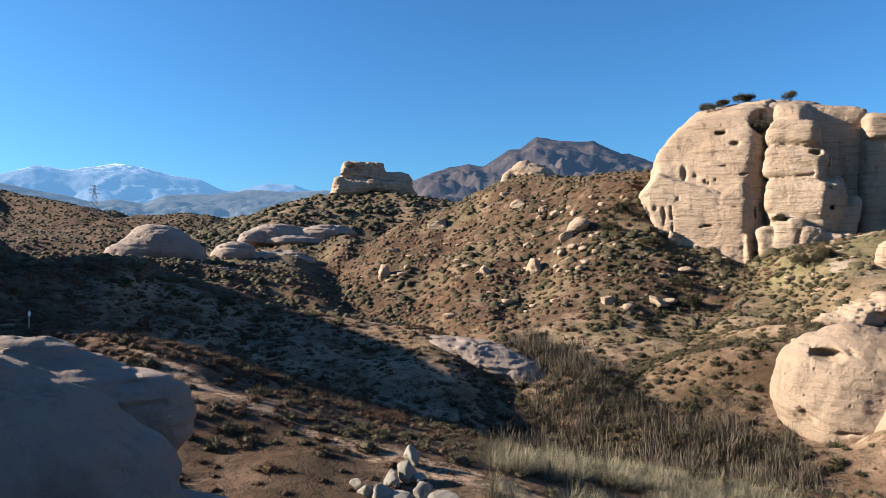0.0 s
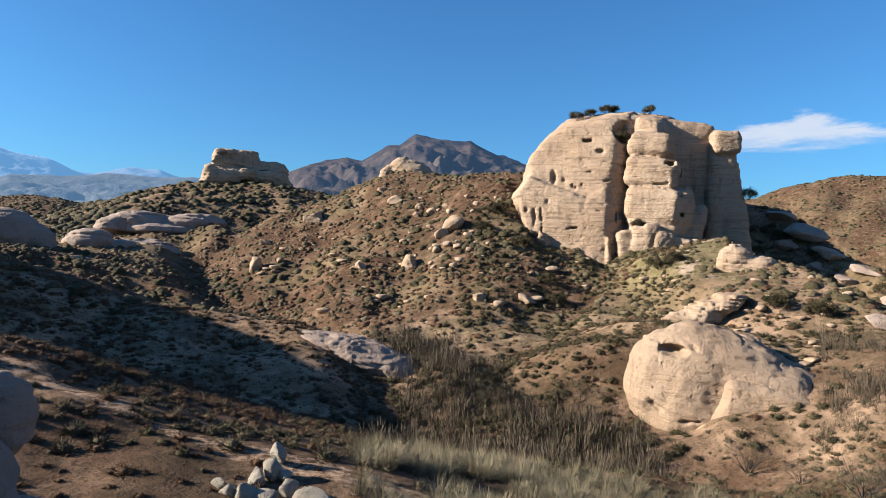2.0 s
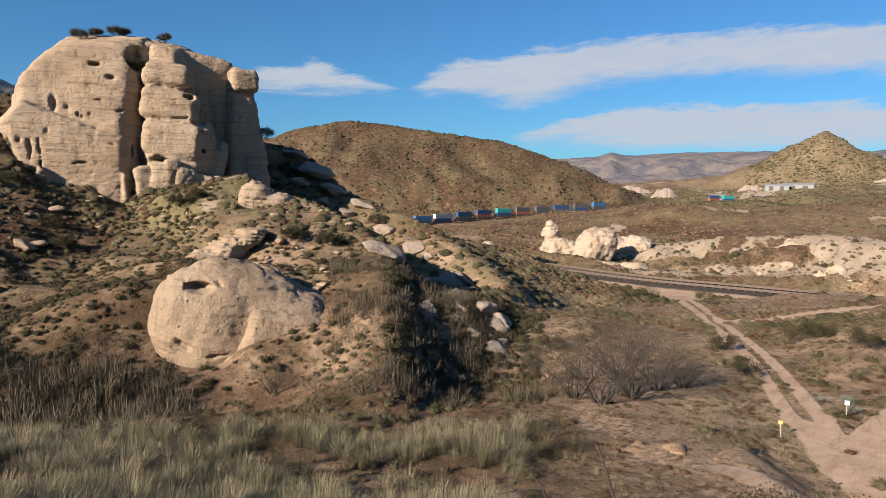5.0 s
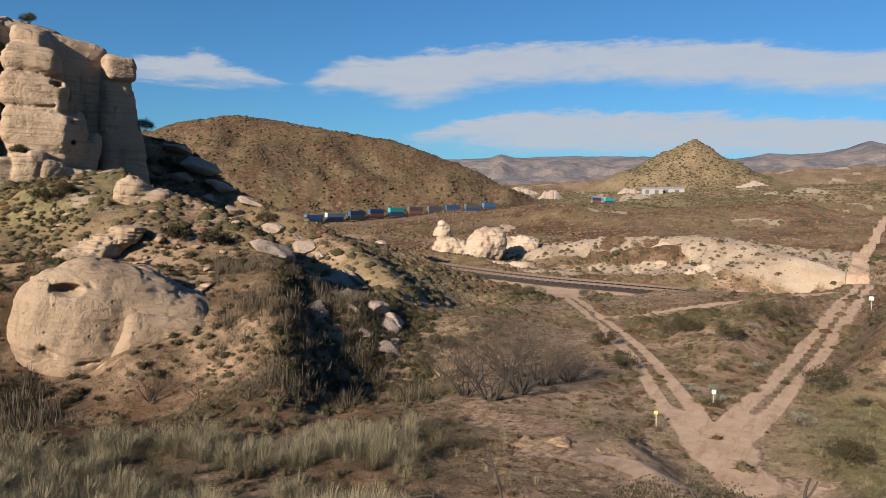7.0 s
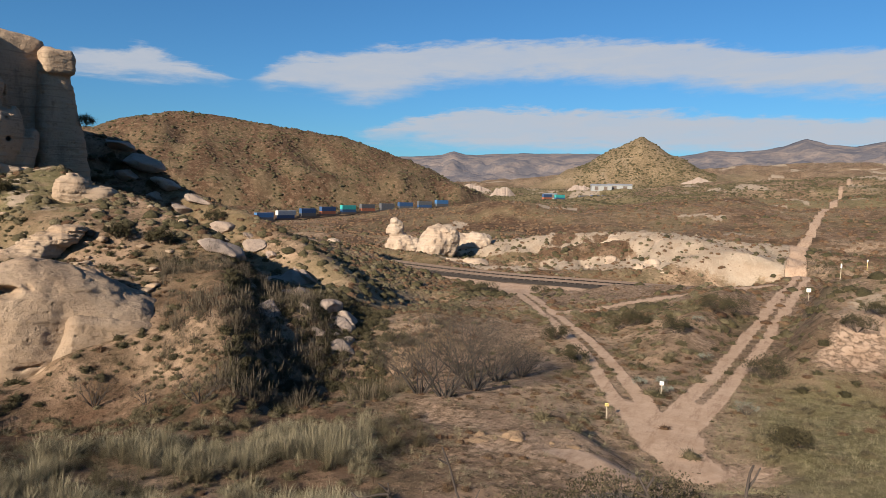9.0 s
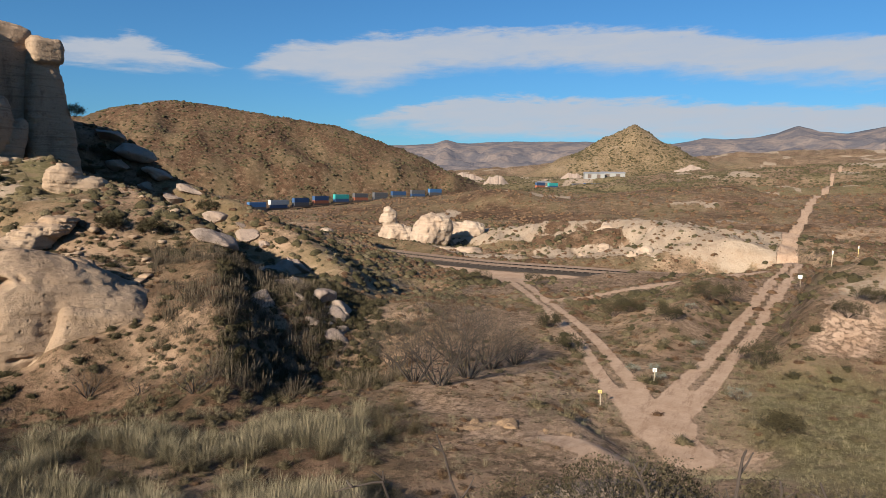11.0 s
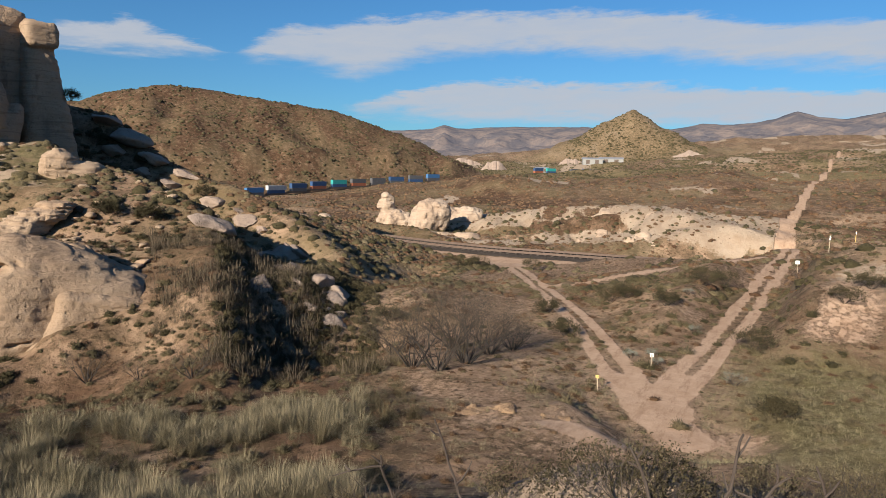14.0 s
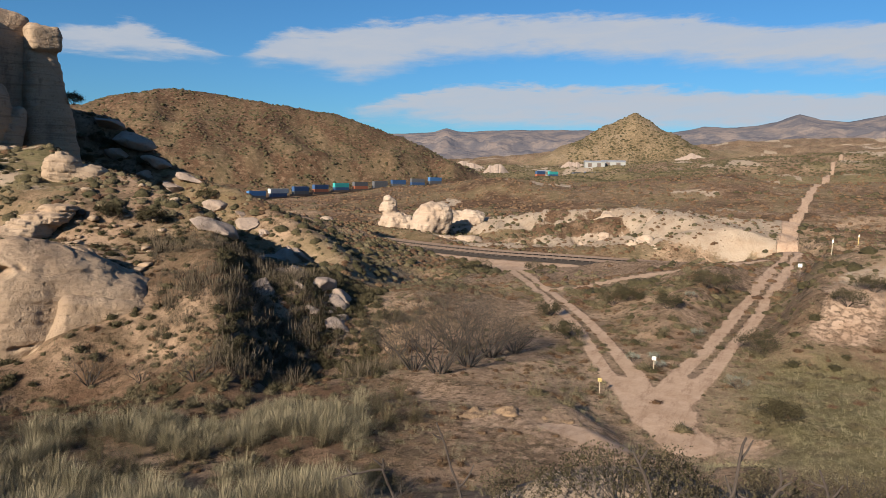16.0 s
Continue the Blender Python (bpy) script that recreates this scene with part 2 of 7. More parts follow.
def ground_material():
    n = Nodes("scrub_ground", 0.97, 0.1)
    zone = n.attr("zone")
    sep = n.t.nodes.new("ShaderNodeSeparateColor")
    n.link(zone.outputs["Color"], sep.inputs[0])
    bare, green, pale = sep.outputs
    rust = zone.outputs["Alpha"]
    n1, n2, n3, n4 = n.noise(0.05, 5, 0.6), n.noise(0.35, 6, 0.65), n.noise(1.7, 6, 0.7), n.noise(9, 5, 0.7)
    soil = n.mix(n.range(n1, 0.35, 0.65), (0.255, 0.172, 0.113), (0.320, 0.224, 0.150))
    soil = n.mix(n.math("MULTIPLY", n.range(n2, 0.42, 0.60), 0.6), soil, (0.094, 0.061, 0.033))
    soil = n.mix(n.math("MULTIPLY", n.range(n3, 0.53, 0.60), 0.75), soil, (0.047, 0.033, 0.017))
    soil = n.mix(n.math("MULTIPLY", n.range(n4, 0.54, 0.62), 0.55), soil, (0.312, 0.234, 0.148))
    brush = n.noise(0.16, 9, 0.78)
    soil = n.mix(n.math("MULTIPLY", n.range(brush, 0.51, 0.57), 0.42), soil, (0.052, 0.040, 0.023))
    rusty = n.mix(n.range(n3, 0.4, 0.65), (0.090, 0.050, 0.030), (0.053, 0.033, 0.018))
    rusty = n.mix(n.math("MULTIPLY", n.range(n4, 0.5, 0.7), 0.35), rusty, (0.142, 0.095, 0.057))
    rusty = n.mix(n.math("MULTIPLY", n.range(brush, 0.50, 0.56), 0.55), rusty, (0.036, 0.027, 0.015))
    c = n.mix(n.math("MULTIPLY", rust, n.range(n2, 0.3, 0.55, 0.55, 1.0)), soil, rusty)
    grass = n.mix(n.range(n3, 0.35, 0.65), (0.100, 0.086, 0.037), (0.176, 0.144, 0.078))
    grass = n.mix(n.math("MULTIPLY", n.range(n4, 0.5, 0.7), 0.5), grass, (0.184, 0.148, 0.083))
    grass = n.mix(n.math("MULTIPLY", n.range(brush, 0.52, 0.58), 0.45), grass, (0.062, 0.056, 0.026))
    c = n.mix(n.math("MULTIPLY", green, n.range(n2, 0.28, 0.52, 0.4, 1.0)), c, grass)
    rock = n.mix(n.range(n2, 0.35, 0.65), (0.335, 0.269, 0.201), (0.281, 0.212, 0.150))
    rock = n.mix(n.math("MULTIPLY", n.range(n4, 0.5, 0.72), 0.4), rock, (0.196, 0.148, 0.098))
    edge = n.math("ADD", pale, n.math("MULTIPLY", n.math("SUBTRACT", n3, 0.5), 0.9))
    c = n.mix(n.range(edge, 0.4, 0.6), c, rock)
    dirt = n.mix(n.range(n3, 0.35, 0.7), (0.421, 0.300, 0.211), (0.351, 0.242, 0.164))
    streak = n.noise(1.3, 6, 0.7, stretch=(0.35, 1.6, 1.0))
    dirt = n.mix(n.math("MULTIPLY", n.range(streak, 0.48, 0.66), 0.6), dirt, (0.211, 0.133, 0.086))
    dirt = n.mix(n.math("MULTIPLY", n.range(n2, 0.45, 0.7), 0.55), dirt, (0.265, 0.168, 0.105))
    dirt = n.mix(n.math("MULTIPLY", n.range(n4, 0.52, 0.72), 0.4), dirt, (0.218, 0.140, 0.090))
    edge2 = n.math("ADD", bare, n.math("MULTIPLY", n.math("SUBTRACT", n.noise(2.2, 6, 0.75), 0.5), 1.25))
    c = n.mix(n.range(edge2, 0.38, 0.62), c, dirt)
    worn = n.math("SUBTRACT", 1.0, n.math("MULTIPLY", n.range(edge2, 0.38, 0.62), 0.85))
    nb = n.bump(n.math("MULTIPLY", n2, worn), 0.6, 0.5)
    nb = n.bump(n.math("MULTIPLY", n3, worn), 0.25, 0.8, nb)
    nb = n.bump(n.math("MULTIPLY", n4, worn), 0.06, 0.9, nb)
    return n.done(c, nb)


GROUND = ground_material()


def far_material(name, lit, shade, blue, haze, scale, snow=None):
    """A distant slope: rock colours with light and shade mixed in by noise, and kilometres of bluish air painted on as
    a faint glow.
    """
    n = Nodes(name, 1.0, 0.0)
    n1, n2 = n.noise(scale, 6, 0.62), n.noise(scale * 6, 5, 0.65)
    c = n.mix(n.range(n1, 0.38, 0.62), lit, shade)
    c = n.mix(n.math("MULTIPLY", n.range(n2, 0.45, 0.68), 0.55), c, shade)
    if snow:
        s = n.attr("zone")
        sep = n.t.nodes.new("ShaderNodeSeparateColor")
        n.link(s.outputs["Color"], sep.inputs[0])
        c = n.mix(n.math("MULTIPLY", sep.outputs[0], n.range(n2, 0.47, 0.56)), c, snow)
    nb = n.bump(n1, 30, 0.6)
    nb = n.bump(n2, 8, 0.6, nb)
    # aerial haze put into the slope itself as bluish emission
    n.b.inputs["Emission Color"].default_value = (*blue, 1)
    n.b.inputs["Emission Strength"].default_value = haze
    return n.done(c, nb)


def leafy(name, a, b, c, rough=0.8, mottled=True):
    n = Nodes(name, rough, 0.15)
    r = n.island()
    col = n.mix(n.range(r, 0.0, 0.6), a, b)
    col = n.mix(n.range(r, 0.6, 1.0), col, c)
    col = n.mix(n.range(n.noise(0.25, 3), 0.35, 0.65, 0.0, 0.5), col, c)
    if not mottled:
        return n.done(col)
    tuft = n.noise(8.0, 5, 0.75)
    col = n.mix(n.range(tuft, 0.38, 0.56, 0.6, 0.0), col, tuple(x * 0.5 for x in a))
    return n.done(col, n.bump(tuft, 0.20, 1.0))


SAGE = leafy("sage_scrub", (0.085, 0.070, 0.036), (0.130, 0.106, 0.060), (0.175, 0.143, 0.086))
GREEN = leafy("dark_chaparral", (0.040, 0.036, 0.017), (0.066, 0.057, 0.028), (0.098, 0.080, 0.042))
RUST = leafy("rusty_buckwheat", (0.085, 0.046, 0.026), (0.128, 0.073, 0.040), (0.165, 0.108, 0.062))
STRAW = leafy("dry_grass", (0.173, 0.145, 0.086), (0.253, 0.211, 0.136), (0.136, 0.118, 0.066), mottled=False)
MEADOW = leafy("meadow_grass", (0.160, 0.140, 0.066), (0.234, 0.202, 0.108), (0.290, 0.244, 0.145), mottled=False)
OLIVE = leafy("olive_bunch_grass", (0.088, 0.078, 0.047), (0.150, 0.130, 0.082), (0.215, 0.182, 0.118), mottled=False)
SILVER = leafy("silver_sage", (0.167, 0.173, 0.138), (0.222, 0.228, 0.187), (0.132, 0.132, 0.104), mottled=False)
TWIG = leafy("bare_twigs", (0.048, 0.038, 0.026), (0.078, 0.062, 0.043), (0.112, 0.090, 0.062), mottled=False)


def plain(name, col, rough=0.6, metal=0.0, vary=0.15):
    n = Nodes(name, rough, 0.4)
    n.b.inputs["Metallic"].default_value = metal
    d = tuple(x * 0.55 for x in col)
    return n.done(n.mix(n.math("MULTIPLY", n.range(n.noise(1.3, 5, 0.65), 0.45, 0.7), vary * 3), col, d))


# ---- the lie of the land ----
def sight(b, e, d):
    """The place at bearing b (degrees to the right of north), angle of elevation e and distance d from the lookout."""
    return Vector((d * math.sin(radians(b)), d * math.cos(radians(b)), d * math.tan(radians(e))))


class Ridge:
    """A crest line with a rounded top and two side slopes."""

    def __init__(self, crest, slope, back=None, round=4.0, rough=0.0, grain=20.0, shelf=None):
        self.shelf = shelf
        self.p = np.array([sight(*c)[:] for c in crest])
        self.slope, self.back, self.round, self.rough, self.grain = slope, back or slope, round, rough, grain

    def height(self, x, y):
        p = self.p if len(self.p) > 1 else np.vstack([self.p, self.p + [[0.1, 0, 0]]])
        low, total, z, s, near = np.full(x.shape, 1e9), 0, 0, 0, 0
        for a, b in zip(p[:-1], p[1:]):
            ex, ey = b[0] - a[0], b[1] - a[1]
            run = math.hypot(ex, ey)
            t = np.clip(((x - a[0]) * ex + (y - a[1]) * ey) / run ** 2, 0, 1)
            d = np.hypot(x - a[0] - t * ex, y - a[1] - t * ey)
            side = (ex * (y - a[1]) - ey * (x - a[0])) / run / np.maximum(d, 0.01)
            w = ((d + 0.3 * self.round) / 20) ** -6
            total, z, s = total + w, z + w * (a[2] + t * (b[2] - a[2])), s + w * (self.slope + (self.back - self.slope) * step(side, -0.7, 0.7))
            near = near + w * step(-side, 0.0, 0.5)
            low = np.minimum(low, d)
        best = z / total - s / total * (np.sqrt(low * low + self.round ** 2) - self.round)
        if self.shelf:
            over = low - self.shelf[0]
            best = best - near / total * self.shelf[1] * 0.5 * (over + np.sqrt(over * over + 1.0))
        if self.rough:
            r = 1 - np.abs(fbm2(x, y, self.grain, 4, 31))
            best = best + self.rough * (r - 0.8) * step(low, 0, self.grain * 0.6)
        return best


# crests run so that their near side is on the right hand; slopes: near side, far side
RIDGES = [
    # unseen near ridge on the left, added to keep the close boulders in shade
    Ridge([(-78, 15, 15), (-66, 13, 14), (-60, 9, 15)], 1.2, 1.0, 1.2, 0.4, 6),
    Ridge([(-130, 2, 30), (-80, -12, 9), (-40, -35, 3.0), (0, -46, 1.7), (80, -44, 1.8), (130, -20, 5), (170, -5, 20)], 0.46, 0.46, 1.2),
    Ridge([(-48, -4.5, 50), (-33, -4.8, 44), (-26, -6.7, 33), (-18, -11.2, 27), (-9, -15.2, 23), (1, -18.2, 21)], 0.12, 0.36, 2.0),
    # its unseen left end is raised to throw shade into the hollow
    Ridge([(-75, 16, 110), (-60, 15, 98), (-50, 13, 82), (-43, 9.5, 71), (-39.5, 5.5, 65), (-37.5, 1.8, 62), (-33, -1.3, 60), (-28.8, -0.2, 65), (-25, 0.1, 68), (-21, -1.9, 66), (-14.3, -4.6, 62),
           (-8.8, -5.3, 60), (-3.1, -6.1, 58), (2.2, -6.8, 56), (7.5, -9.4, 52)], 0.34, 0.22, 2.0, 1.6, 9),
    Ridge([(-30, 0.2, 112), (-24, 0.3, 112), (-20, -0.4, 115), (-14, 0.5, 140), (-9, 1.5, 150)], 0.22, 0.2, 6.0, 1.0, 15),
    Ridge([(-17, 1.8, 190), (-9.5, 4.9, 235), (-5, 5.4, 242), (0.8, 4.6, 235), (4, 4.0, 240)], 0.34, 0.3, 10.0, 2.0, 22),
    Ridge([(-2.1, 2.8, 150), (0.8, 4.2, 146), (3.2, 5.4, 142), (7.0, 6.9, 136), (12, 6.3, 124), (17, 6.6, 112), (21.5, 5.4, 107), (24.5, 2.2, 106), (29, 1.5, 106)], 0.50, 0.4, 5.0, 4.5, 19),
    Ridge([(29, 1.8, 98), (32, 1.5, 88), (35, 0.8, 80), (38, -0.3, 73), (41, -1.6, 67), (43.4, -3.4, 62), (44.2, -5.6, 55.5), (44.6, -8.2, 49), (44.8, -10.6, 45), (45.2, -13.6, 41.5)], 0.22, 1.15, 2.0, 1.2, 8, (9.0, 0.9)),
    Ridge([(44.4, -6.6, 51.5), (44.6, -8.4, 47), (44.8, -10.4, 42), (45.0, -12.8, 37.5), (45.2, -16.0, 33.5)], 0.62, 1.2, 1.0, 0.4, 5),
    Ridge([(27.4, -6.9, 52.5), (29.3, -5.5, 53.8), (32, -5.7, 53.2), (35, -7.0, 51.2), (38.5, -8.5, 49.2), (41, -9.3, 48)], 1.0, 0.06, 1.0, 0.4, 5),
    Ridge([(14.5, 5.6, 108), (16.2, 4.4, 96), (17.6, 2.5, 91), (19.5, 1.3, 89), (22, 0.5, 88.5), (24, -0.9, 88)], 0.42, 0.15, 1.5, 0.6, 6),
    Ridge([(33, 5.0, 112), (36.8, 4.4, 112), (39.1, 2.5, 108), (41.2, 0.6, 104), (44.4, -0.7, 100), (47, -2.0, 94), (49.2, -3.2, 89), (51.5, -4.7, 84), (54.0, -6.6, 77), (56.0, -9.2, 70)], 1.1, 0.8, 1.6, 1.2, 12),
    Ridge([(28, 4.6, 800), (33, 4.6, 720), (36.8, 4.9, 690), (38.7, 5.7, 670), (41.4, 6.3, 660), (45.3, 6.2, 652), (49.7, 5.6, 645), (54.3, 4.9, 640), (56.1, 4.4, 632), (59, 3.5, 620), (60.9, 2.8, 610), (63, 1.6, 600), (67, 0.2, 600)], 0.36, 0.3, 14.0, 34.0, 110),
    Ridge([(47.5, 5.7, 645), (49.5, 3.6, 580), (51.5, 1.6, 535), (53, 0.0, 505)], 0.45, 0.45, 6.0, 5.0, 40),
    Ridge([(54.3, 4.7, 638), (56.2, 2.8, 590), (58.0, 1.0, 555), (59.2, 0.0, 530)], 0.45, 0.45, 6.0, 5.0, 40),
    Ridge([(37, 3.9, 610), (41, 2.6, 550), (44.5, 0.6, 500), (48, -1.2, 455)], 0.42, 0.42, 6.0, 6.0, 34),
    Ridge([(54, -4.0, 290), (56, -3.5, 300), (58.5, -2.8, 310), (61, -2.1, 320), (63.1, -1.5, 325), (66.2, -0.2, 335), (68.6, 0.0, 340), (71, -0.5, 345), (74, -0.6, 350), (77, -0.4, 352), (80, 0.1, 355), (86.3, 0.5, 360), (90.3, -0.2, 360), (96, 0.2, 360)], 0.085, 0.05, 20.0, 2.2, 30),
    Ridge([(57, -4.4, 222), (62, -3.9, 218), (65.0, -3.6, 200), (67.3, -3.4, 176), (70.1, -2.9, 162), (73.4, -2.6, 156), (76.1, -2.4, 152), (79.3, -2.0, 148), (82.3, -2.4, 142), (86.0, -3.3, 132), (88.5, -4.2, 126)],
          0.42, 0.10, 3.0, 4.0, 11),
    Ridge([(76.9, 4.5, 1490), (78.1, 5.3, 1500), (78.8, 5.6, 1500), (79.5, 5.1, 1500), (81.2, 3.9, 1495)], 0.56, 0.56, 5.0, 20.0, 120),
    Ridge([(64, 0.9, 900), (66.4, 1.0, 880), (70, 0.9, 950), (74, 0.8, 900), (81, 0.9, 850), (84, 0.9, 800)], 0.16, 0.1, 14.0, 9.0, 60),
    Ridge([(84, 2.9, 2300), (90, 3.3, 2300), (97, 3.2, 2100), (104, 3.0, 2000)], 0.10, 0.08, 60.0, 40.0, 220),
    Ridge([(85, 1.4, 1100), (92, 1.9, 1000), (98, 2.3, 900), (104, 2.0, 800)], 0.08, 0.08, 40.0, 16.0, 90),
    Ridge([(93.5, -7.0, 62), (97, -4.6, 70), (104, -2.0, 72), (115, 0.5, 80)], 0.34, 0.30, 6.0, 0.8, 12),
    Ridge([(-44, 6.0, 900), (-33.4, 4.8, 850), (-31.3, 4.3, 800), (-27.3, 3.2, 700), (-25.7, 2.8, 690), (-20.9, 3.4, 640), (-17.9, 2.9, 650), (-13.4, 3.1, 650), (-5, 3.2, 650)],
          0.22, 0.2, 12.0, 18.0, 80),
    Ridge([(76.5, -6.3, 112), (80, -6.6, 105), (84, -7.0, 96)], 0.20, 0.12, 4.0, 0.6, 9),
]


def floor(x, y):
    r = np.hypot(x, y)
    b = np.degrees(np.arctan2(x, y))
    left = np.interp(r, [0, 20, 45, 80, 120, 200, 400, 700, 1500, 5000], [-3.5, -9.0, -11.0, -10.2, -8.0, -6.0, -4, 5, 30, 60])
    right = np.interp(r, [0, 20, 45, 80, 115, 200, 400, 700, 1500, 5000], [-3.5, -9.6, -11.3, -12.4, -13.6, -16.0, -18.0, 0, 26, 60])
    return left + (right - left) * step(b, 10, 50)


def segment_distance(x, y, pts):
    """Distance to a line over the plan, the height of its nearest point and the run along it."""
    best, z, run, total = np.full(x.shape, 1e9), np.zeros(x.shape), np.zeros(x.shape), 0.0
    for a, b in zip(pts[:-1], pts[1:]):
        ex, ey = b[0] - a[0], b[1] - a[1]
        n2 = ex * ex + ey * ey
        t = np.clip(((x - a[0]) * ex + (y - a[1]) * ey) / n2, 0, 1)
        d = np.hypot(x - a[0] - t * ex, y - a[1] - t * ey)
        m = d < best
        best = np.where(m, d, best)
        z = np.where(m, a[2] + t * (b[2] - a[2]), z)
        run = np.where(m, total + t * math.sqrt(n2), run)
        total += math.sqrt(n2)
    return best, z, run


def smooth_line(pts, n=6):
    """A Catmull-Rom line through the points."""
    p = [Vector(q) for q in pts]
    p = [2 * p[0] - p[1], *p, 2 * p[-1] - p[-2]]
    out = []
    for a, b, c, d in zip(p[:-3], p[1:-2], p[2:-1], p[3:]):
        for k in range(n):
            t = k / n
            out.append(0.5 * (2 * b + (c - a) * t + (2 * a - 5 * b + 4 * c - d) * t * t + (3 * b - a - 3 * c + d) * t ** 3))
    return [*out, p[-2]]


TRACK_A = smooth_line([sight(*q) for q in ((67.5, -7.4, 106), (69.2, -7.6, 100), (71.8, -9.3, 72), (75.2, -11.9, 54), (78.2, -15.5, 41), (80.1, -17.4, 36), (81.8, -18.9, 33), (84, -20.4, 30))])
TRACK_B = smooth_line([sight(*q) for q in ((80.6, -18.2, 34), (82.9, -16.6, 37.5), (87.1, -11.3, 55), (89.7, -6.9, 88), (90.8, -5.2, 108))])
TRACK_C = smooth_line([sight(*q) for q in ((90.3, -3.7, 122), (90.9, -2.6, 220), (92.0, -1.7, 330), (92.8, -0.5, 440), (93.2, 0.6, 620), (93.9, 1.6, 900), (94.8, 2.6, 1400))])
TRACK_D = smooth_line([sight(*q) for q in ((72, -9.2, 74), (75, -8.9, 76), (79, -7.9, 82), (84, -6.9, 90), (89, -5.9, 100))])
SHOULDER = smooth_line([sight(*q) for q in ((50, -4.6, 178), (55.4, -6.1, 132), (64.1, -6.9, 113), (69, -7.25, 107), (73.5, -7.4, 106))])
RAIL = smooth_line([sight(*q) for q in ((40, -2.6, 300), (45, -3.2, 238), (48.9, -3.95, 194), (53.3, -4.95, 155), (59.2, -5.75, 134), (66.5, -6.45, 119), (73.6, -6.75, 114), (80, -6.9, 114), (88, -6.9, 120))])
LINE_FAR = smooth_line([sight(*q) for q in ((43, -3.0, 380), (47.3, -2.5, 400), (50.3, -2.1, 420), (54.4, -1.6, 450), (58.5, -1.25, 480), (63.5, -0.75, 520), (67.5, -0.35, 590), (70.7, 0.0, 650), (73.7, 0.02, 690), (77, 0.15, 740))])
LINE_UP = smooth_line([sight(*q) for q in ((40, -2.4, 470), (47, -1.75, 480), (49.7, -1.35, 487), (54.3, -0.9, 500), (59, -0.5, 525), (62.9, -0.2, 555))])
WASH = smooth_line([sight(*q) for q in ((-20, -2.2, 95), (-6, -5.6, 82), (3, -9.5, 60), (6.5, -12.2, 48), (10, -15.0, 39), (20, -16.0, 38), (40, -16.0, 39), (54, -15.0, 42), (58, -11.0, 66), (62, -9.0, 88))])


GULLIES = [smooth_line([sight(*q) for q in g]) for g in (((18.0, 1.0, 100), (18.8, -0.6, 94), (19.8, -3.1, 87), (20.6, -5.0, 80), (19.0, -8.0, 68)), ((3.0, 3.0, 132), (0.5, 0.0, 112), (-1.5, -2.6, 98), (-2.0, -5.0, 84)),
                                                       ((-4.5, 3.2, 200), (-6.5, 0.4, 140), (-9.0, -2.2, 105), (-6, -5.0, 84)), ((9.6, 1.0, 108), (8.2, -3.0, 92), (7.0, -6.4, 76)), ((-14, 2.6, 190), (-11.0, 0.2, 145), (-9.5, -2.0, 108)))]


def land(x, y):
    """Height of the ground."""
    x, y = np.asarray(x, float), np.asarray(y, float)
    r = np.hypot(x, y)
    k = np.clip(0.05 * r, 0.7, 12)
    hs = [floor(x, y) + 0.012 * np.clip(r, 5, 900) * fbm2(x, y, 40, 3, 3)]
    hs += [g.height(x, y) for g in RIDGES]
    m = np.maximum.reduce(hs)
    z = m + np.log(sum(np.exp(np.clip((h - m) / (0.35 * k), -40, 0)) for h in hs)) * 0.35 * k * 0.6
    z = z + 0.30 * fbm2(x, y, 4.0, 4, 11) * step(r, 4, 20) - 1.5 * np.abs(fbm2(x, y, 13, 4, 15)) * step(r, 40, 80) * step(z, -9, 0) + 0.9 * fbm2(x, y, 24, 4, 12) * step(r, 30, 90) * (1 - 0.75 * step(np.arctan2(x, y), 0.96, 1.05) * (1 - step(r, 112, 122))) + 1.6 * fbm2(x, y, 38, 4, 18) * step(r, 200, 270) * (1 - step(r, 420, 600)) + 5 * fbm2(x, y, 110, 4, 13) * step(r, 300, 900) + 5 * np.abs(fbm2(x, y, 130, 3, 17)) * step(r, 480, 800) * step(np.arctan2(x, y), 1.08, 1.2)
    bank = step(np.arctan2(x, y), 1.08, 1.17) * (1 - step(np.arctan2(x, y), 1.53, 1.57)) * step(r, 122, 130) * (1 - step(r, 165, 178))
    z = z - bank * (2.6 * np.abs(fbm2(x, y, 9, 3, 23)) + 0.5 * np.abs(fbm2(x, y, 2.6, 2, 24)))
    for g in GULLIES:
        d, _, _ = segment_distance(x, y, g)
        z = z - 1.3 * (1 - step(d + 0.8 * fbm2(x, y, 6, 2, 16), 0.3, 6.0))
    d, h, _ = segment_distance(x, y, WASH)
    z = z - 1.3 * (1 - step(d, 0.5, 5.5)) * step(r, 25, 37)
    for line, half, soft in ((TRACK_A, 1.7, 3.5), (TRACK_B, 1.7, 3.5), (TRACK_D, 1.2, 3.0), (SHOULDER, 2.5, 3.5), (RAIL, 5.5, 6), (LINE_FAR, 7, 18), (LINE_UP, 5, 14)):
        d, h, _ = segment_distance(x, y, line)
        w = 1 - step(d, half, half + soft)
        z = z * (1 - w) + h * w
    return z


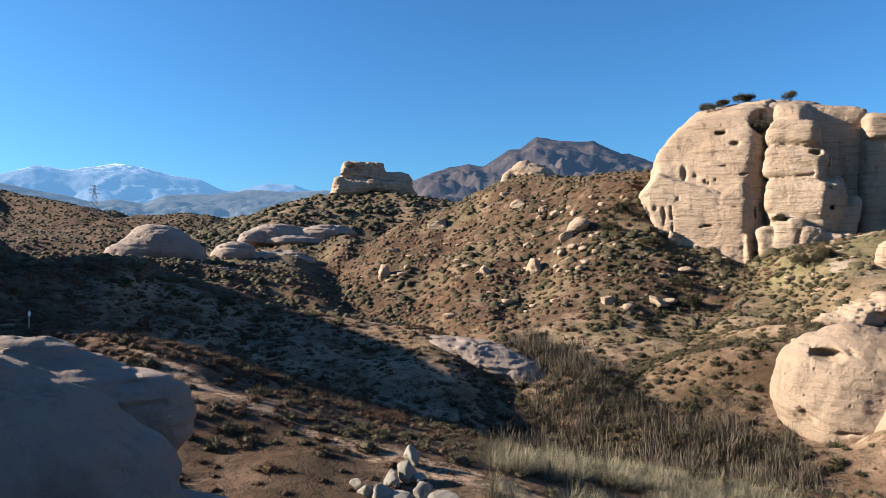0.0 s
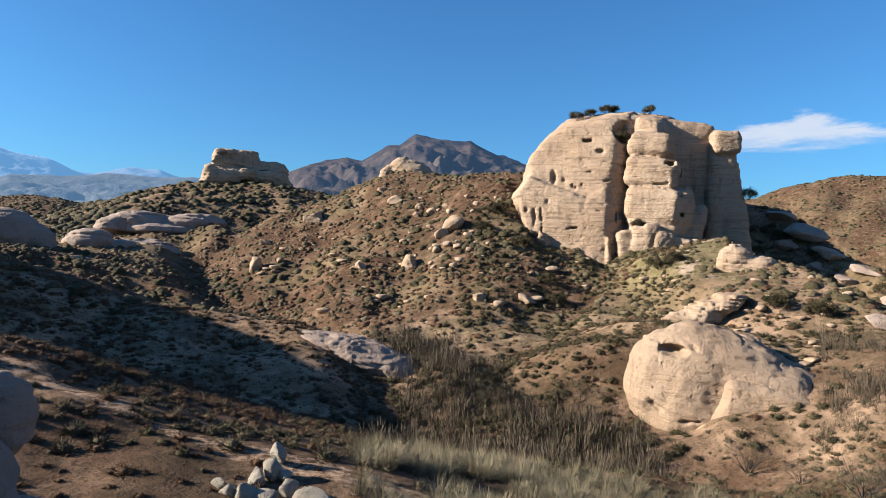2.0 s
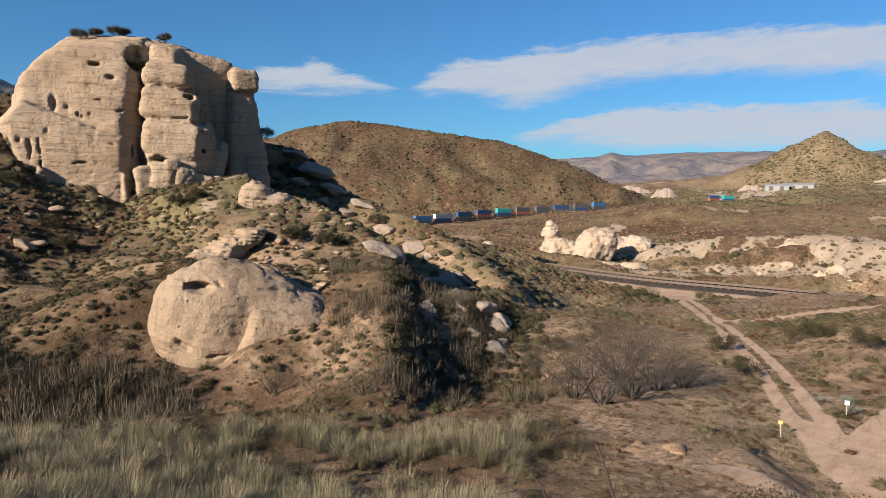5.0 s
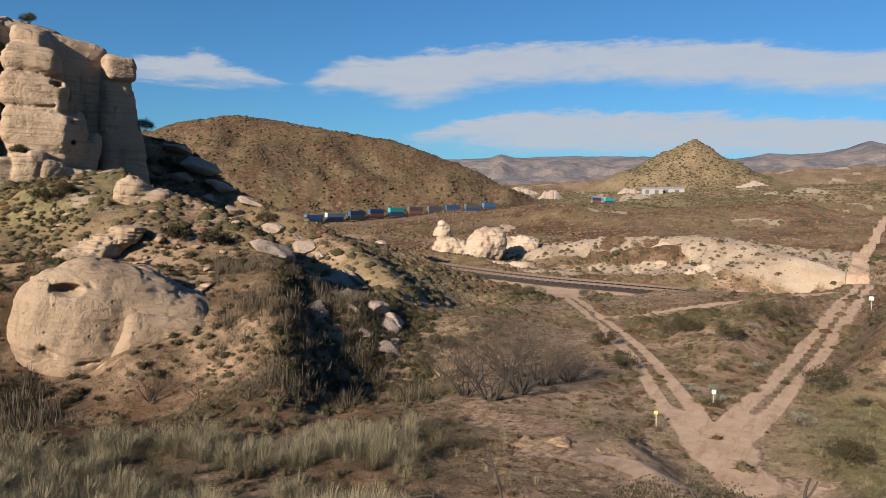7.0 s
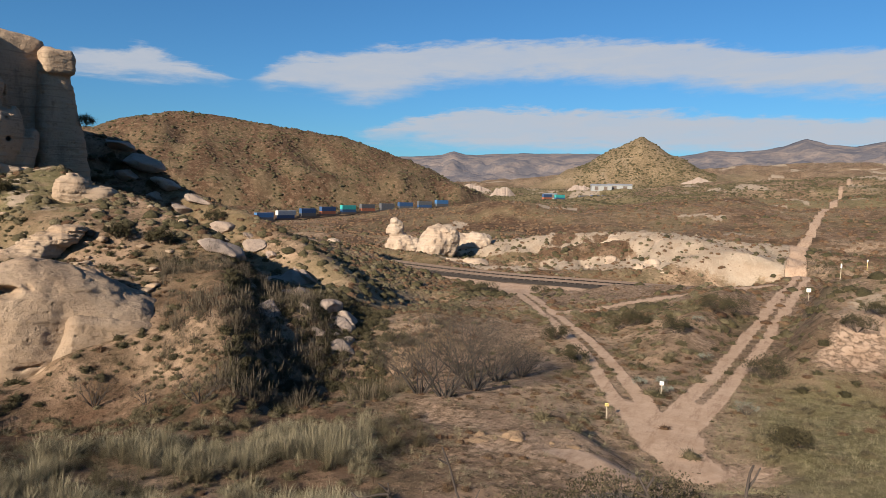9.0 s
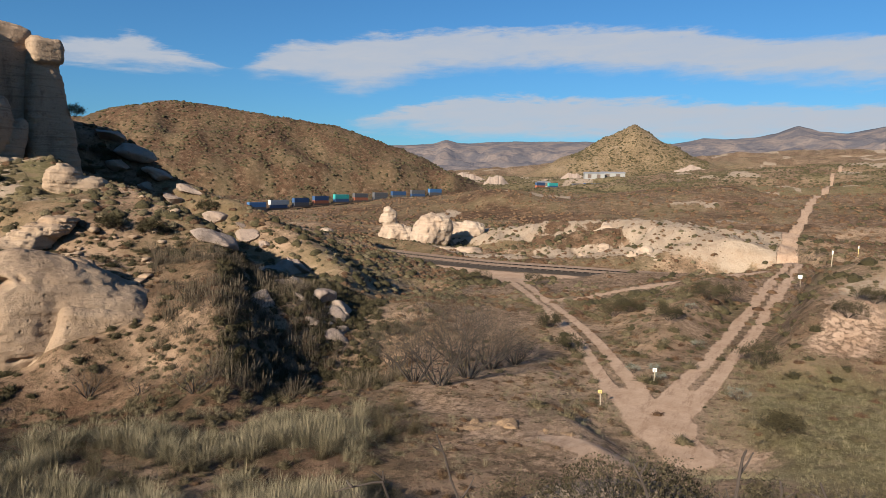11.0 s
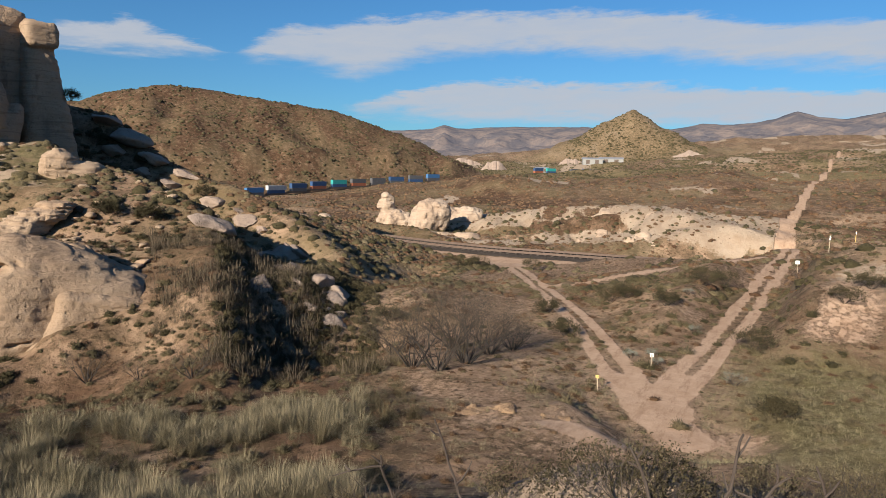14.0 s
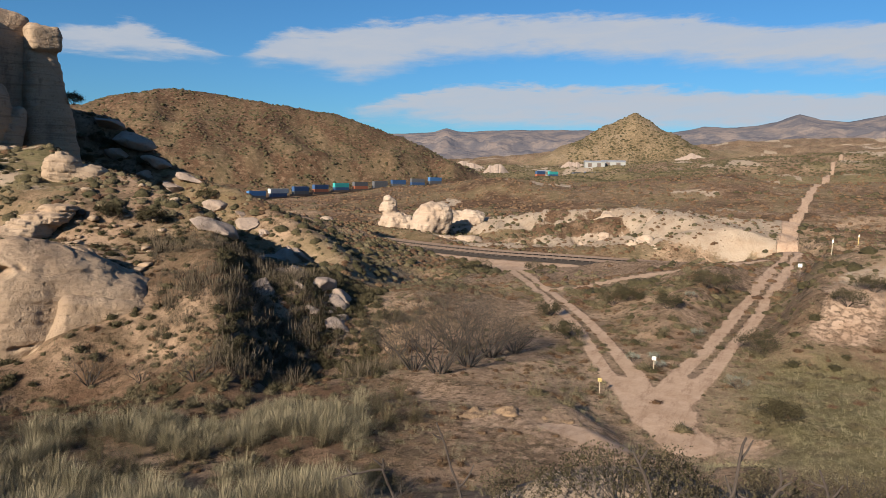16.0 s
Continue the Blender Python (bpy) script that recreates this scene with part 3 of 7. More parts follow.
def mesh_object(name, verts, faces, material, smooth=True, parent=None):
    me = bpy.data.meshes.new(name)
    verts, faces = np.asarray(verts, np.float32), np.asarray(faces, np.int32)
    k = faces.shape[1]
    me.vertices.add(len(verts))
    me.vertices.foreach_set("co", verts.ravel())
    me.loops.add(faces.size)
    me.loops.foreach_set("vertex_index", faces.ravel())
    me.polygons.add(len(faces))
    me.polygons.foreach_set("loop_start", np.arange(0, faces.size, k, dtype=np.int32))
    me.update(calc_edges=True)
    me.validate()
    if smooth:
        me.polygons.foreach_set("use_smooth", np.ones(len(me.polygons), bool))
    me.materials.append(material)
    ob = new(name, me)
    if parent:
        ob.parent = parent
    return ob


def zones(x, y, z):
    """What covers the ground: bare dirt, green grass, pale rock, rusty scrub."""
    r, b = np.hypot(x, y), np.degrees(np.arctan2(x, y))
    wob = fbm2(x, y, 7, 4, 41)
    bare = np.zeros(x.shape)
    for line, half in ((TRACK_A, 1.15), (TRACK_B, 1.15), (TRACK_D, 0.7), (SHOULDER, 2.6), (TRACK_C, 1.5)):
        d, _, _ = segment_distance(x, y, line)
        wide = half * (1 + 0.25 * wob)
        strip = 1 - step(d, wide * 0.8, wide * 1.25)
        if line in (TRACK_A, TRACK_B):
            crown = (1 - step(d, 0.2, 0.45)) * step(r, 38, 42) * (0.8 + 0.5 * wob)
            strip = strip * (1 - 0.85 * np.clip(crown, 0, 1))
        bare = np.maximum(bare, strip)
    # open dirt where the tracks meet and at the turnout
    for c, rad in ((sight(82, -18, 33.5), (3.6, 2.2)),  (sight(90.6, -4.6, 114), (7, 8)), (sight(69.5, -7.5, 103), (7, 4)), (sight(75, -22, 27), (1.2, 2.6))):
        q = np.hypot((x - c.x) / rad[0], (y - c.y) / rad[1]) + 0.6 * wob
        bare = np.maximum(bare, 1 - step(q, 0.5, 1.2))
    # worn soil on the near slope and between the bushes
    worn = (0.62 + 0.38 * step(fbm2(x, y, 9, 4, 47), -0.1, 0.3)) * (step(b, 56, 62) * (1 - step(b, 84, 90)) * (1 - step(r, 55, 70)) * step(r, 7, 10))
    bare = np.maximum(bare, worn * 0.52)
    c = sight(86, -19.4, 31)
    bare = np.maximum(bare, (1 - step(np.hypot((x - c.x) / 3.0, (y - c.y) / 4.0) + 0.9 * wob, 0.3, 1.2)) * 0.62)
    c = sight(95, -10.5, 55)
    bare = np.maximum(bare, (1 - step(np.hypot((x - c.x) / 9, (y - c.y) / 3.6) + 0.6 * wob, 0.5, 1.1)) * 0.62)
    worn = step(fbm2(x, y, 11, 4, 48), -0.25, 0.25) * step(b, 60, 66) * (1 - step(b, 94, 99)) * step(r, 46, 54) * (1 - step(r, 104, 116))
    bare = np.maximum(bare, worn * 0.5)
    trail = segment_distance(x, y, [sight(-48, -4.5, 50), sight(-33, -4.8, 44), sight(-26, -6.7, 33), sight(-18, -11.2, 27), sight(-9, -15.2, 23), sight(1, -18.2, 21), sight(10, -20, 20)])[0]
    bare = np.maximum(bare, (1 - step(trail + 0.9 * wob, 0.3, 1.2)) * 0.5)
    green = step(fbm2(x, y, 14, 3, 51), -0.05, 0.3) * 0.42 * step(r, 40, 70) * (1 - step(r, 400, 800))
    c = sight(95.5, -16.5, 37)
    meadow = 1 - step(np.hypot((x - c.x) / 11, (y - c.y) / 6.2) + 0.25 * wob, 0.75, 1.15)
    green = np.maximum(green, meadow)
    green = np.maximum(green, step(r, 260, 330) * step(b, 56, 64) * (1 - step(r, 1200, 1600)) * step(fbm2(x, y, 60, 3, 55), 0.05, 0.35) * 0.8)
    c = sight(27.5, -0.6, 84)
    green = np.maximum(green, 1 - step(np.hypot((x - c.x) / 9, (y - c.y) / 16) + 0.3 * wob, 0.6, 1.2))
    cone = sight(78.8, 0, 1500)
    hill = 1 - step(np.hypot(x - cone.x, y - cone.y), 190, 300)
    green = np.maximum(green, 0.4 * hill)
    pale = np.zeros(x.shape)
    g = fbm2(x, y, 9, 4, 61)
    front = step(b, 57, 60) * (1 - step(b, 90, 92)) * step(r, 122 + 22 * (1 - step(b, 60, 68)), 130 + 22 * (1 - step(b, 60, 68))) * (1 - step(r, 176, 190))
    pale = np.maximum(pale, front * step(g + 0.5 * step(b, 75, 79), -0.25, 0.15) * 0.95)
    far = step(r, 450, 700) * step(b, 58, 64)
    pale = np.maximum(pale, far * step(fbm2(x, y * 2.0, 80, 4, 71), 0.10, 0.36) * 0.8 * step(np.hypot(x - cone.x, y - cone.y), 170, 260))
    mid = step(r, 215, 250) * (1 - step(r, 450, 520)) * step(b, 54, 62)
    pale = np.maximum(pale, hill * step(fbm2(x, y, 60, 4, 77), 0.0, 0.3) * 0.45)
    pale = np.maximum(pale, mid * step(fbm2(x, y * 1.6, 26, 4, 75), 0.26, 0.42) * 0.72)
    c = sight(97, -9.5, 60)
    pale = np.maximum(pale, (1 - step(np.hypot((x - c.x) / 9, (y - c.y) / 6) + 0.4 * wob, 0.5, 1.1)) * 0.55)
    sd, _, _ = segment_distance(x, y, [sight(29, 0, 96), sight(31, 0, 84), sight(31.5, 0, 70), sight(32, 0, 58), sight(34, 0, 50)])
    pale = np.maximum(pale, (1 - step(sd + 2.5 * wob, 0.5, 4.0)) * step(fbm2(x, y, 6, 3, 63), 0.0, 0.35) * 0.7)
    rust = step(fbm2(x, y, 18, 4, 81), -0.3, 0.15) * 0.85
    rust = np.maximum(rust, step(r, 400, 460) * (1 - step(r, 760, 900)) * step(b, 28, 34) * (1 - step(b, 64, 70)))
    rust = np.maximum(rust, step(-b, 4, 8) * step(r, 160, 300))
    rust = np.maximum(rust, step(b, 50, 56) * step(r, 215, 260) * (1 - step(r, 420, 520)) * (0.55 + 0.45 * step(fbm2(x, y, 45, 3, 85), -0.2, 0.2)))
    rust = np.maximum(rust, (1 - step(r, 160, 260)) * step(r, 60, 75) * (1 - step(b, 30, 35)) * 0.98)
    # western hills kept dark and rusty throughout, standing in for their hazy shade
    west = step(-b, 6, 10) * step(r, 260, 340)
    pale, green = pale * (1 - west), green * (1 - west)
    rust = rust * (1 - 0.35 * step(r, 420, 560) * (1 - west) * step(b, 64, 70)) * (1 - 0.6 * step(b, 54, 58) * (1 - step(r, 105, 118)))
    return np.stack([bare, green * (1 - bare), pale, rust * (1 - green * 0.8)], -1)


FINE = np.arange(-42, 106.01, 0.25)
RINGS = [0.02, 0.25, 0.5]
while RINGS[-1] < 4900:
    RINGS.append(RINGS[-1] * (1.06 if RINGS[-1] < 14 else 1.0135 if RINGS[-1] < 200 else 1.026 if RINGS[-1] < 2600 else 1.06))
RINGS = np.array(RINGS)


def build_ground():
    bear = np.radians(np.concatenate([FINE, np.arange(109, 315.1, 3.0)]))
    R, B = np.meshgrid(RINGS, bear, indexing="ij")
    X, Y = R * np.sin(B), R * np.cos(B)
    Z = land(X, Y)
    nr, nb = X.shape
    verts = np.stack([X, Y, Z], -1).reshape(-1, 3)
    i, j = np.meshgrid(np.arange(nr - 1), np.arange(nb), indexing="ij")
    j2 = (j + 1) % nb
    faces = np.stack([i * nb + j, i * nb + j2, (i + 1) * nb + j2, (i + 1) * nb + j], -1).reshape(-1, 4)[:, ::-1]
    ob = mesh_object("ground", verts, faces, GROUND)
    a = ob.data.attributes.new("zone", "FLOAT_COLOR", "POINT")
    cover = zones(X, Y, Z)
    a.data.foreach_set("color", cover.reshape(-1).astype(np.float32))
    n = len(FINE)
    return tagged(ob, "tan scrub-covered desert ground with worn dirt tracks", "ground", kind="structure"), np.dstack([Z[:, :n], cover[:, :n]])


ground, COVER = build_ground()


def survey(x, y):
    """Height and cover of the built ground at places in front of the lookout."""
    r, b = np.hypot(x, y), np.degrees(np.arctan2(x, y))
    i = np.clip(np.interp(r, RINGS, np.arange(len(RINGS))), 0, len(RINGS) - 1.001)
    j = np.clip((b - FINE[0]) / 0.25, 0, len(FINE) - 1.001)
    i0, j0 = i.astype(int), j.astype(int)
    u, v = (i - i0)[..., None], (j - j0)[..., None]
    return (COVER[i0, j0] * (1 - u) + COVER[i0 + 1, j0] * u) * (1 - v) + (COVER[i0, j0 + 1] * (1 - u) + COVER[i0 + 1, j0 + 1] * u) * v


def height_at(x, y):
    return float(survey(np.array([float(x)]), np.array([float(y)]))[0, 0])


def ground_hit(b, e, near=4.0, far=4000.0):
    """Where a line of sight from the lookout meets the ground."""
    r = np.geomspace(near, far, 6000)
    s, c = math.sin(radians(b)), math.cos(radians(b))
    below = np.nonzero(survey(r * s, r * c)[:, 0] >= r * math.tan(radians(e)))[0]
    d = r[below[0]] if len(below) else far
    return Vector((d * s, d * c, height_at(d * s, d * c)))


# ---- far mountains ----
# each range: lit colour, shade colour, then the painted haze and its strength
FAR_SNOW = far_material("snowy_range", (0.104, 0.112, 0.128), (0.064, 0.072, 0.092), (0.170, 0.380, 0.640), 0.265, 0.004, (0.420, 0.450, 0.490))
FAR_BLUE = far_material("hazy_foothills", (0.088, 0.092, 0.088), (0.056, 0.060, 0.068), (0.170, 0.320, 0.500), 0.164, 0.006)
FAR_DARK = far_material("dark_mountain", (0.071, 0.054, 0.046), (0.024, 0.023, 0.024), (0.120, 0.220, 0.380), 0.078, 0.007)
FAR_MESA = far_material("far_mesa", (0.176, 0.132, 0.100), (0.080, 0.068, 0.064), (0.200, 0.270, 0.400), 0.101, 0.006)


def mountain(name, crest, dist, foot, depth, material, rough, label, gully=160.0):
    """A range far off: a crest line at one distance, its face falling towards the lookout."""
    bs = np.linspace(crest[0][0], crest[-1][0], 300)
    es = np.interp(bs, [c[0] for c in crest], [c[1] for c in crest])
    rows = np.linspace(0, 1, 36)
    T, B = np.meshgrid(rows, np.radians(bs), indexing="ij")
    top = dist * np.tan(np.radians(es))[None, :]
    d = dist - depth * (1 - T)
    X, Y = d * np.sin(B), d * np.cos(B)
    ridge = 1 - np.abs(fbm2(X, Y, gully, 5, 91, 0.55)) * 2
    fall = T ** 0.85
    Z = foot + (top - foot) * fall + rough * (ridge - 0.6) * np.sin(np.pi * T ** 0.8) * (1 - 0.5 * T)
    Z[-1] = top + rough * 0.10 * fbm2(X[-1], Y[-1], gully * 0.3, 4, 92)
    nr, nb = X.shape
    back = np.stack([X[-1] * 1.06, Y[-1] * 1.06, np.full(nb, foot)], -1)
    verts = np.vstack([np.stack([X, Y, Z], -1).reshape(-1, 3), back])
    i, j = np.meshgrid(np.arange(nr), np.arange(nb - 1), indexing="ij")
    faces = np.stack([i * nb + j, i * nb + j + 1, (i + 1) * nb + j + 1, (i + 1) * nb + j], -1).reshape(-1, 4)[:, ::-1]
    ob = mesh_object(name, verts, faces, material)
    a = ob.data.attributes.new("zone", "FLOAT_COLOR", "POINT")
    snow = step(np.concatenate([Z.ravel(), back[:, 2]]), foot + 0.72 * (top.max() - foot), foot + 1.05 * (top.max() - foot))
    a.data.foreach_set("color", np.stack([snow, snow, snow, snow], -1).astype(np.float32).ravel())
    return tagged(ob, label, "mountains", kind="structure")


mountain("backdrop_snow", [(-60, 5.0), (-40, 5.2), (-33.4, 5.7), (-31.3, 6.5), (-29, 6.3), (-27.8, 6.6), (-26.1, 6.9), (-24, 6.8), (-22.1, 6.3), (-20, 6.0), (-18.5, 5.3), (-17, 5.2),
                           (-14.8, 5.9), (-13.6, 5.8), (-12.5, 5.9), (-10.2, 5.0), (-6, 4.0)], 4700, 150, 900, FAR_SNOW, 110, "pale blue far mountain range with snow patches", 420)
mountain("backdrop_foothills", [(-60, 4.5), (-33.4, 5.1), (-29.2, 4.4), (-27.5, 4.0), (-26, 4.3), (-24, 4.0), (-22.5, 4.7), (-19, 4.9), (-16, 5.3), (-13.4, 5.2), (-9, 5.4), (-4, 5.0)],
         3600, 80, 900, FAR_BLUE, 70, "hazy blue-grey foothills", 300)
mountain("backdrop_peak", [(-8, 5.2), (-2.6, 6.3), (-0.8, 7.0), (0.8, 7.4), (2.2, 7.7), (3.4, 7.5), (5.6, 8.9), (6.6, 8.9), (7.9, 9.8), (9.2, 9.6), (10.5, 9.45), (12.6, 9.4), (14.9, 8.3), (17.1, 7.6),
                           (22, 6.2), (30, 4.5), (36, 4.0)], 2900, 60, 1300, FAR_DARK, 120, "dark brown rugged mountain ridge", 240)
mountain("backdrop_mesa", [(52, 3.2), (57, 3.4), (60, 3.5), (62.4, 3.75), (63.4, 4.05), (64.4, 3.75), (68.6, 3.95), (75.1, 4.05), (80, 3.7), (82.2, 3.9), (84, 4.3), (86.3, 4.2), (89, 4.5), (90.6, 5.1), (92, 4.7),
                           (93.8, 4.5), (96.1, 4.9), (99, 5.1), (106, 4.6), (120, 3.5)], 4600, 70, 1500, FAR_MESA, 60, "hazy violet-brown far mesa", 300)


# ---- rocks as solids ----
def nets(field, lo, hi, h):
    """The surface of a solid given as a distance field, over a box of cells of size h."""
    ax = [np.arange(a, b + h, h) for a, b in zip(lo, hi)]
    P = np.meshgrid(*ax, indexing="ij")
    V = field(*P)
    ins = V < 0
    c = [V[:-1, :-1, :-1], V[1:, :-1, :-1], V[:-1, 1:, :-1], V[1:, 1:, :-1], V[:-1, :-1, 1:], V[1:, :-1, 1:], V[:-1, 1:, 1:], V[1:, 1:, 1:]]
    s = sum((q < 0).astype(np.int8) for q in c)
    act = (s > 0) & (s < 8)
    cells = np.argwhere(act)
    vals = np.stack([q[act] for q in c], -1)
    off = np.array([[k & 1, (k >> 1) & 1, k >> 2] for k in range(8)], float)
    acc, cnt = np.zeros((len(cells), 3)), np.zeros(len(cells))
    for a in range(8):
        for bit in (1, 2, 4):
            b = a | bit
            if b == a:
                continue
            va, vb = vals[:, a], vals[:, b]
            m = (va < 0) != (vb < 0)
            t = np.where(m, va / np.where(m, va - vb, 1), 0)
            acc += m[:, None] * (off[a] + t[:, None] * (off[b] - off[a]))
            cnt += m
    verts = (cells + acc / cnt[:, None]) * h + np.array([a[0] for a in ax])
    idx = np.full(act.shape, -1)
    idx[act] = np.arange(len(cells))
    quads = []
    for d in range(3):
        e1, e2 = (d + 1) % 3, (d + 2) % 3
        lo_s, hi_s = [slice(None)] * 3, [slice(None)] * 3
        lo_s[d], hi_s[d] = slice(0, -1), slice(1, None)
        a, b = ins[tuple(lo_s)], ins[tuple(hi_s)]
        e = np.argwhere(a != b)
        ok = (e[:, e1] > 0) & (e[:, e2] > 0) & (e[:, e1] < ins.shape[e1] - 1) & (e[:, e2] < ins.shape[e2] - 1)
        e = e[ok]
        first = a[tuple(e.T)]
        q = []
        for o1, o2 in ((0, 0), (-1, 0), (-1, -1), (0, -1)):
            g = e.copy()
            g[:, e1] += o1
            g[:, e2] += o2
            q.append(idx[tuple(g.T)])
        q = np.stack(q, -1)
        q[~first] = q[~first][:, ::-1]
        quads.append(q)
    quads = np.vstack(quads)
    return verts, quads[(quads >= 0).all(1)][:, ::-1]


def turned(u, v, w, c, yaw=0.0, lean=0.0, tip=0.0):
    """Coordinates about c, turned by yaw (about up), leaned (about away) and tipped (about right)."""
    u, v, w = u - c[0], v - c[1], w - c[2]
    for a, i in ((yaw, 0), (lean, 1), (tip, 2)):
        if a:
            s, k = math.sin(radians(a)), math.cos(radians(a))
            if i == 0:
                u, v = u * k + v * s, -u * s + v * k
            elif i == 1:
                u, w = u * k + w * s, -u * s + w * k
            else:
                v, w = v * k + w * s, -v * s + w * k
    return u, v, w


def ell(u, v, w, c, r, yaw=0.0, lean=0.0, tip=0.0):
    u, v, w = turned(u, v, w, c, yaw, lean, tip)
    k0 = np.sqrt((u / r[0]) ** 2 + (v / r[1]) ** 2 + (w / r[2]) ** 2)
    k1 = np.sqrt((u / r[0] ** 2) ** 2 + (v / r[1] ** 2) ** 2 + (w / r[2] ** 2) ** 2)
    return k0 * (k0 - 1) / np.maximum(k1, 1e-6)


def rbox(u, v, w, c, h, rad, yaw=0.0, lean=0.0, tip=0.0):
    u, v, w = turned(u, v, w, c, yaw, lean, tip)
    q = [np.abs(a) - (b - rad) for a, b in zip((u, v, w), h)]
    out = np.sqrt(sum(np.maximum(a, 0) ** 2 for a in q))
    return out + np.minimum(np.maximum.reduce(q), 0) - rad


def union(*ds, k=1.0):
    d = ds[0]
    for e in ds[1:]:
        h = np.clip(0.5 + 0.5 * (e - d) / k, 0, 1)
        d = e * (1 - h) + d * h - k * h * (1 - h)
    return d


def cut(d, e, k=0.3):
    h = np.clip(0.5 - 0.5 * (d + e) / k, 0, 1)
    return d * (1 - h) - e * h + k * h * (1 - h)


def rock(name, place, bearing, box, h, shape, material, label, bed=0.25, bed_size=1.6, lump=0.5, lump_size=4.0, fine=0.08, seed=0, dip=(0.0, 0.0), category="rock", joints=0.55):
    """A sandstone mass. Its shape is a field over right, away and up, in metres from place, seen along bearing; beds and lumps weather its faces."""
    s, c = math.sin(radians(bearing)), math.cos(radians(bearing))

    def field(u, v, w):
        d = shape(u, v, w)
        m = np.abs(d) < lump + bed + 3 * h
        a, b, e = u[m], v[m], w[m]
        n = lump * fbm3(a, b, e, lump_size, 3, seed)
        level = e + dip[0] * a + dip[1] * b + 0.5 * vnoise(a / 6, b / 6, e / 6, seed + 5)
        beds = 1 - np.abs(vnoise(a * 0.05, b * 0.05, level / bed_size, seed + 9)) * 2
        n = n + bed * (0.65 * beds + 0.5 * vnoise(a * 0.12, b * 0.12, level / (bed_size * 0.36), seed + 10))
        q = level / bed_size * 1.7 + 0.6 * vnoise(a / 3, b / 3, e / 9, seed + 14)
        n = n + bed * 0.9 * ((q - np.floor(q)) ** 3 - 0.25)
        crack = np.abs(fbm3(a, b, e * 0.6, lump_size * 1.1, 3, seed + 30))
        n = n + bed * joints * (1 - step(crack, 0.0, 0.07)) * step(vnoise(a / 5, b / 5, e / 5, seed + 33), -0.3, 0.3)
        n = n + fine * 1.6 * fbm3(a, b, e, 1.3, 3, seed + 20)
        d = d.copy()
        d[m] += n
        return d

    v, f = nets(field, box[0], box[1], h)
    W = np.stack([v[:, 0] * c + v[:, 1] * s, -v[:, 0] * s + v[:, 1] * c, v[:, 2]], -1)
    ob = mesh_object(name, W, f, material)
    ob.location = place
    return tagged(ob, label, category)


def hull(u, v, w, planes, k=0.6):
    """A block bounded by planes (outward normal, point), its edges worn round."""
    d = None
    for n, p in planes:
        m = math.sqrt(n[0] ** 2 + n[1] ** 2 + n[2] ** 2)
        e = ((u - p[0]) * n[0] + (v - p[1]) * n[1] + (w - p[2]) * n[2]) / m
        if d is None:
            d = e
        else:
            h = np.clip(0.5 - 0.5 * (e - d) / k, 0, 1)
            d = e * (1 - h) + d * h + k * h * (1 - h)
    return d


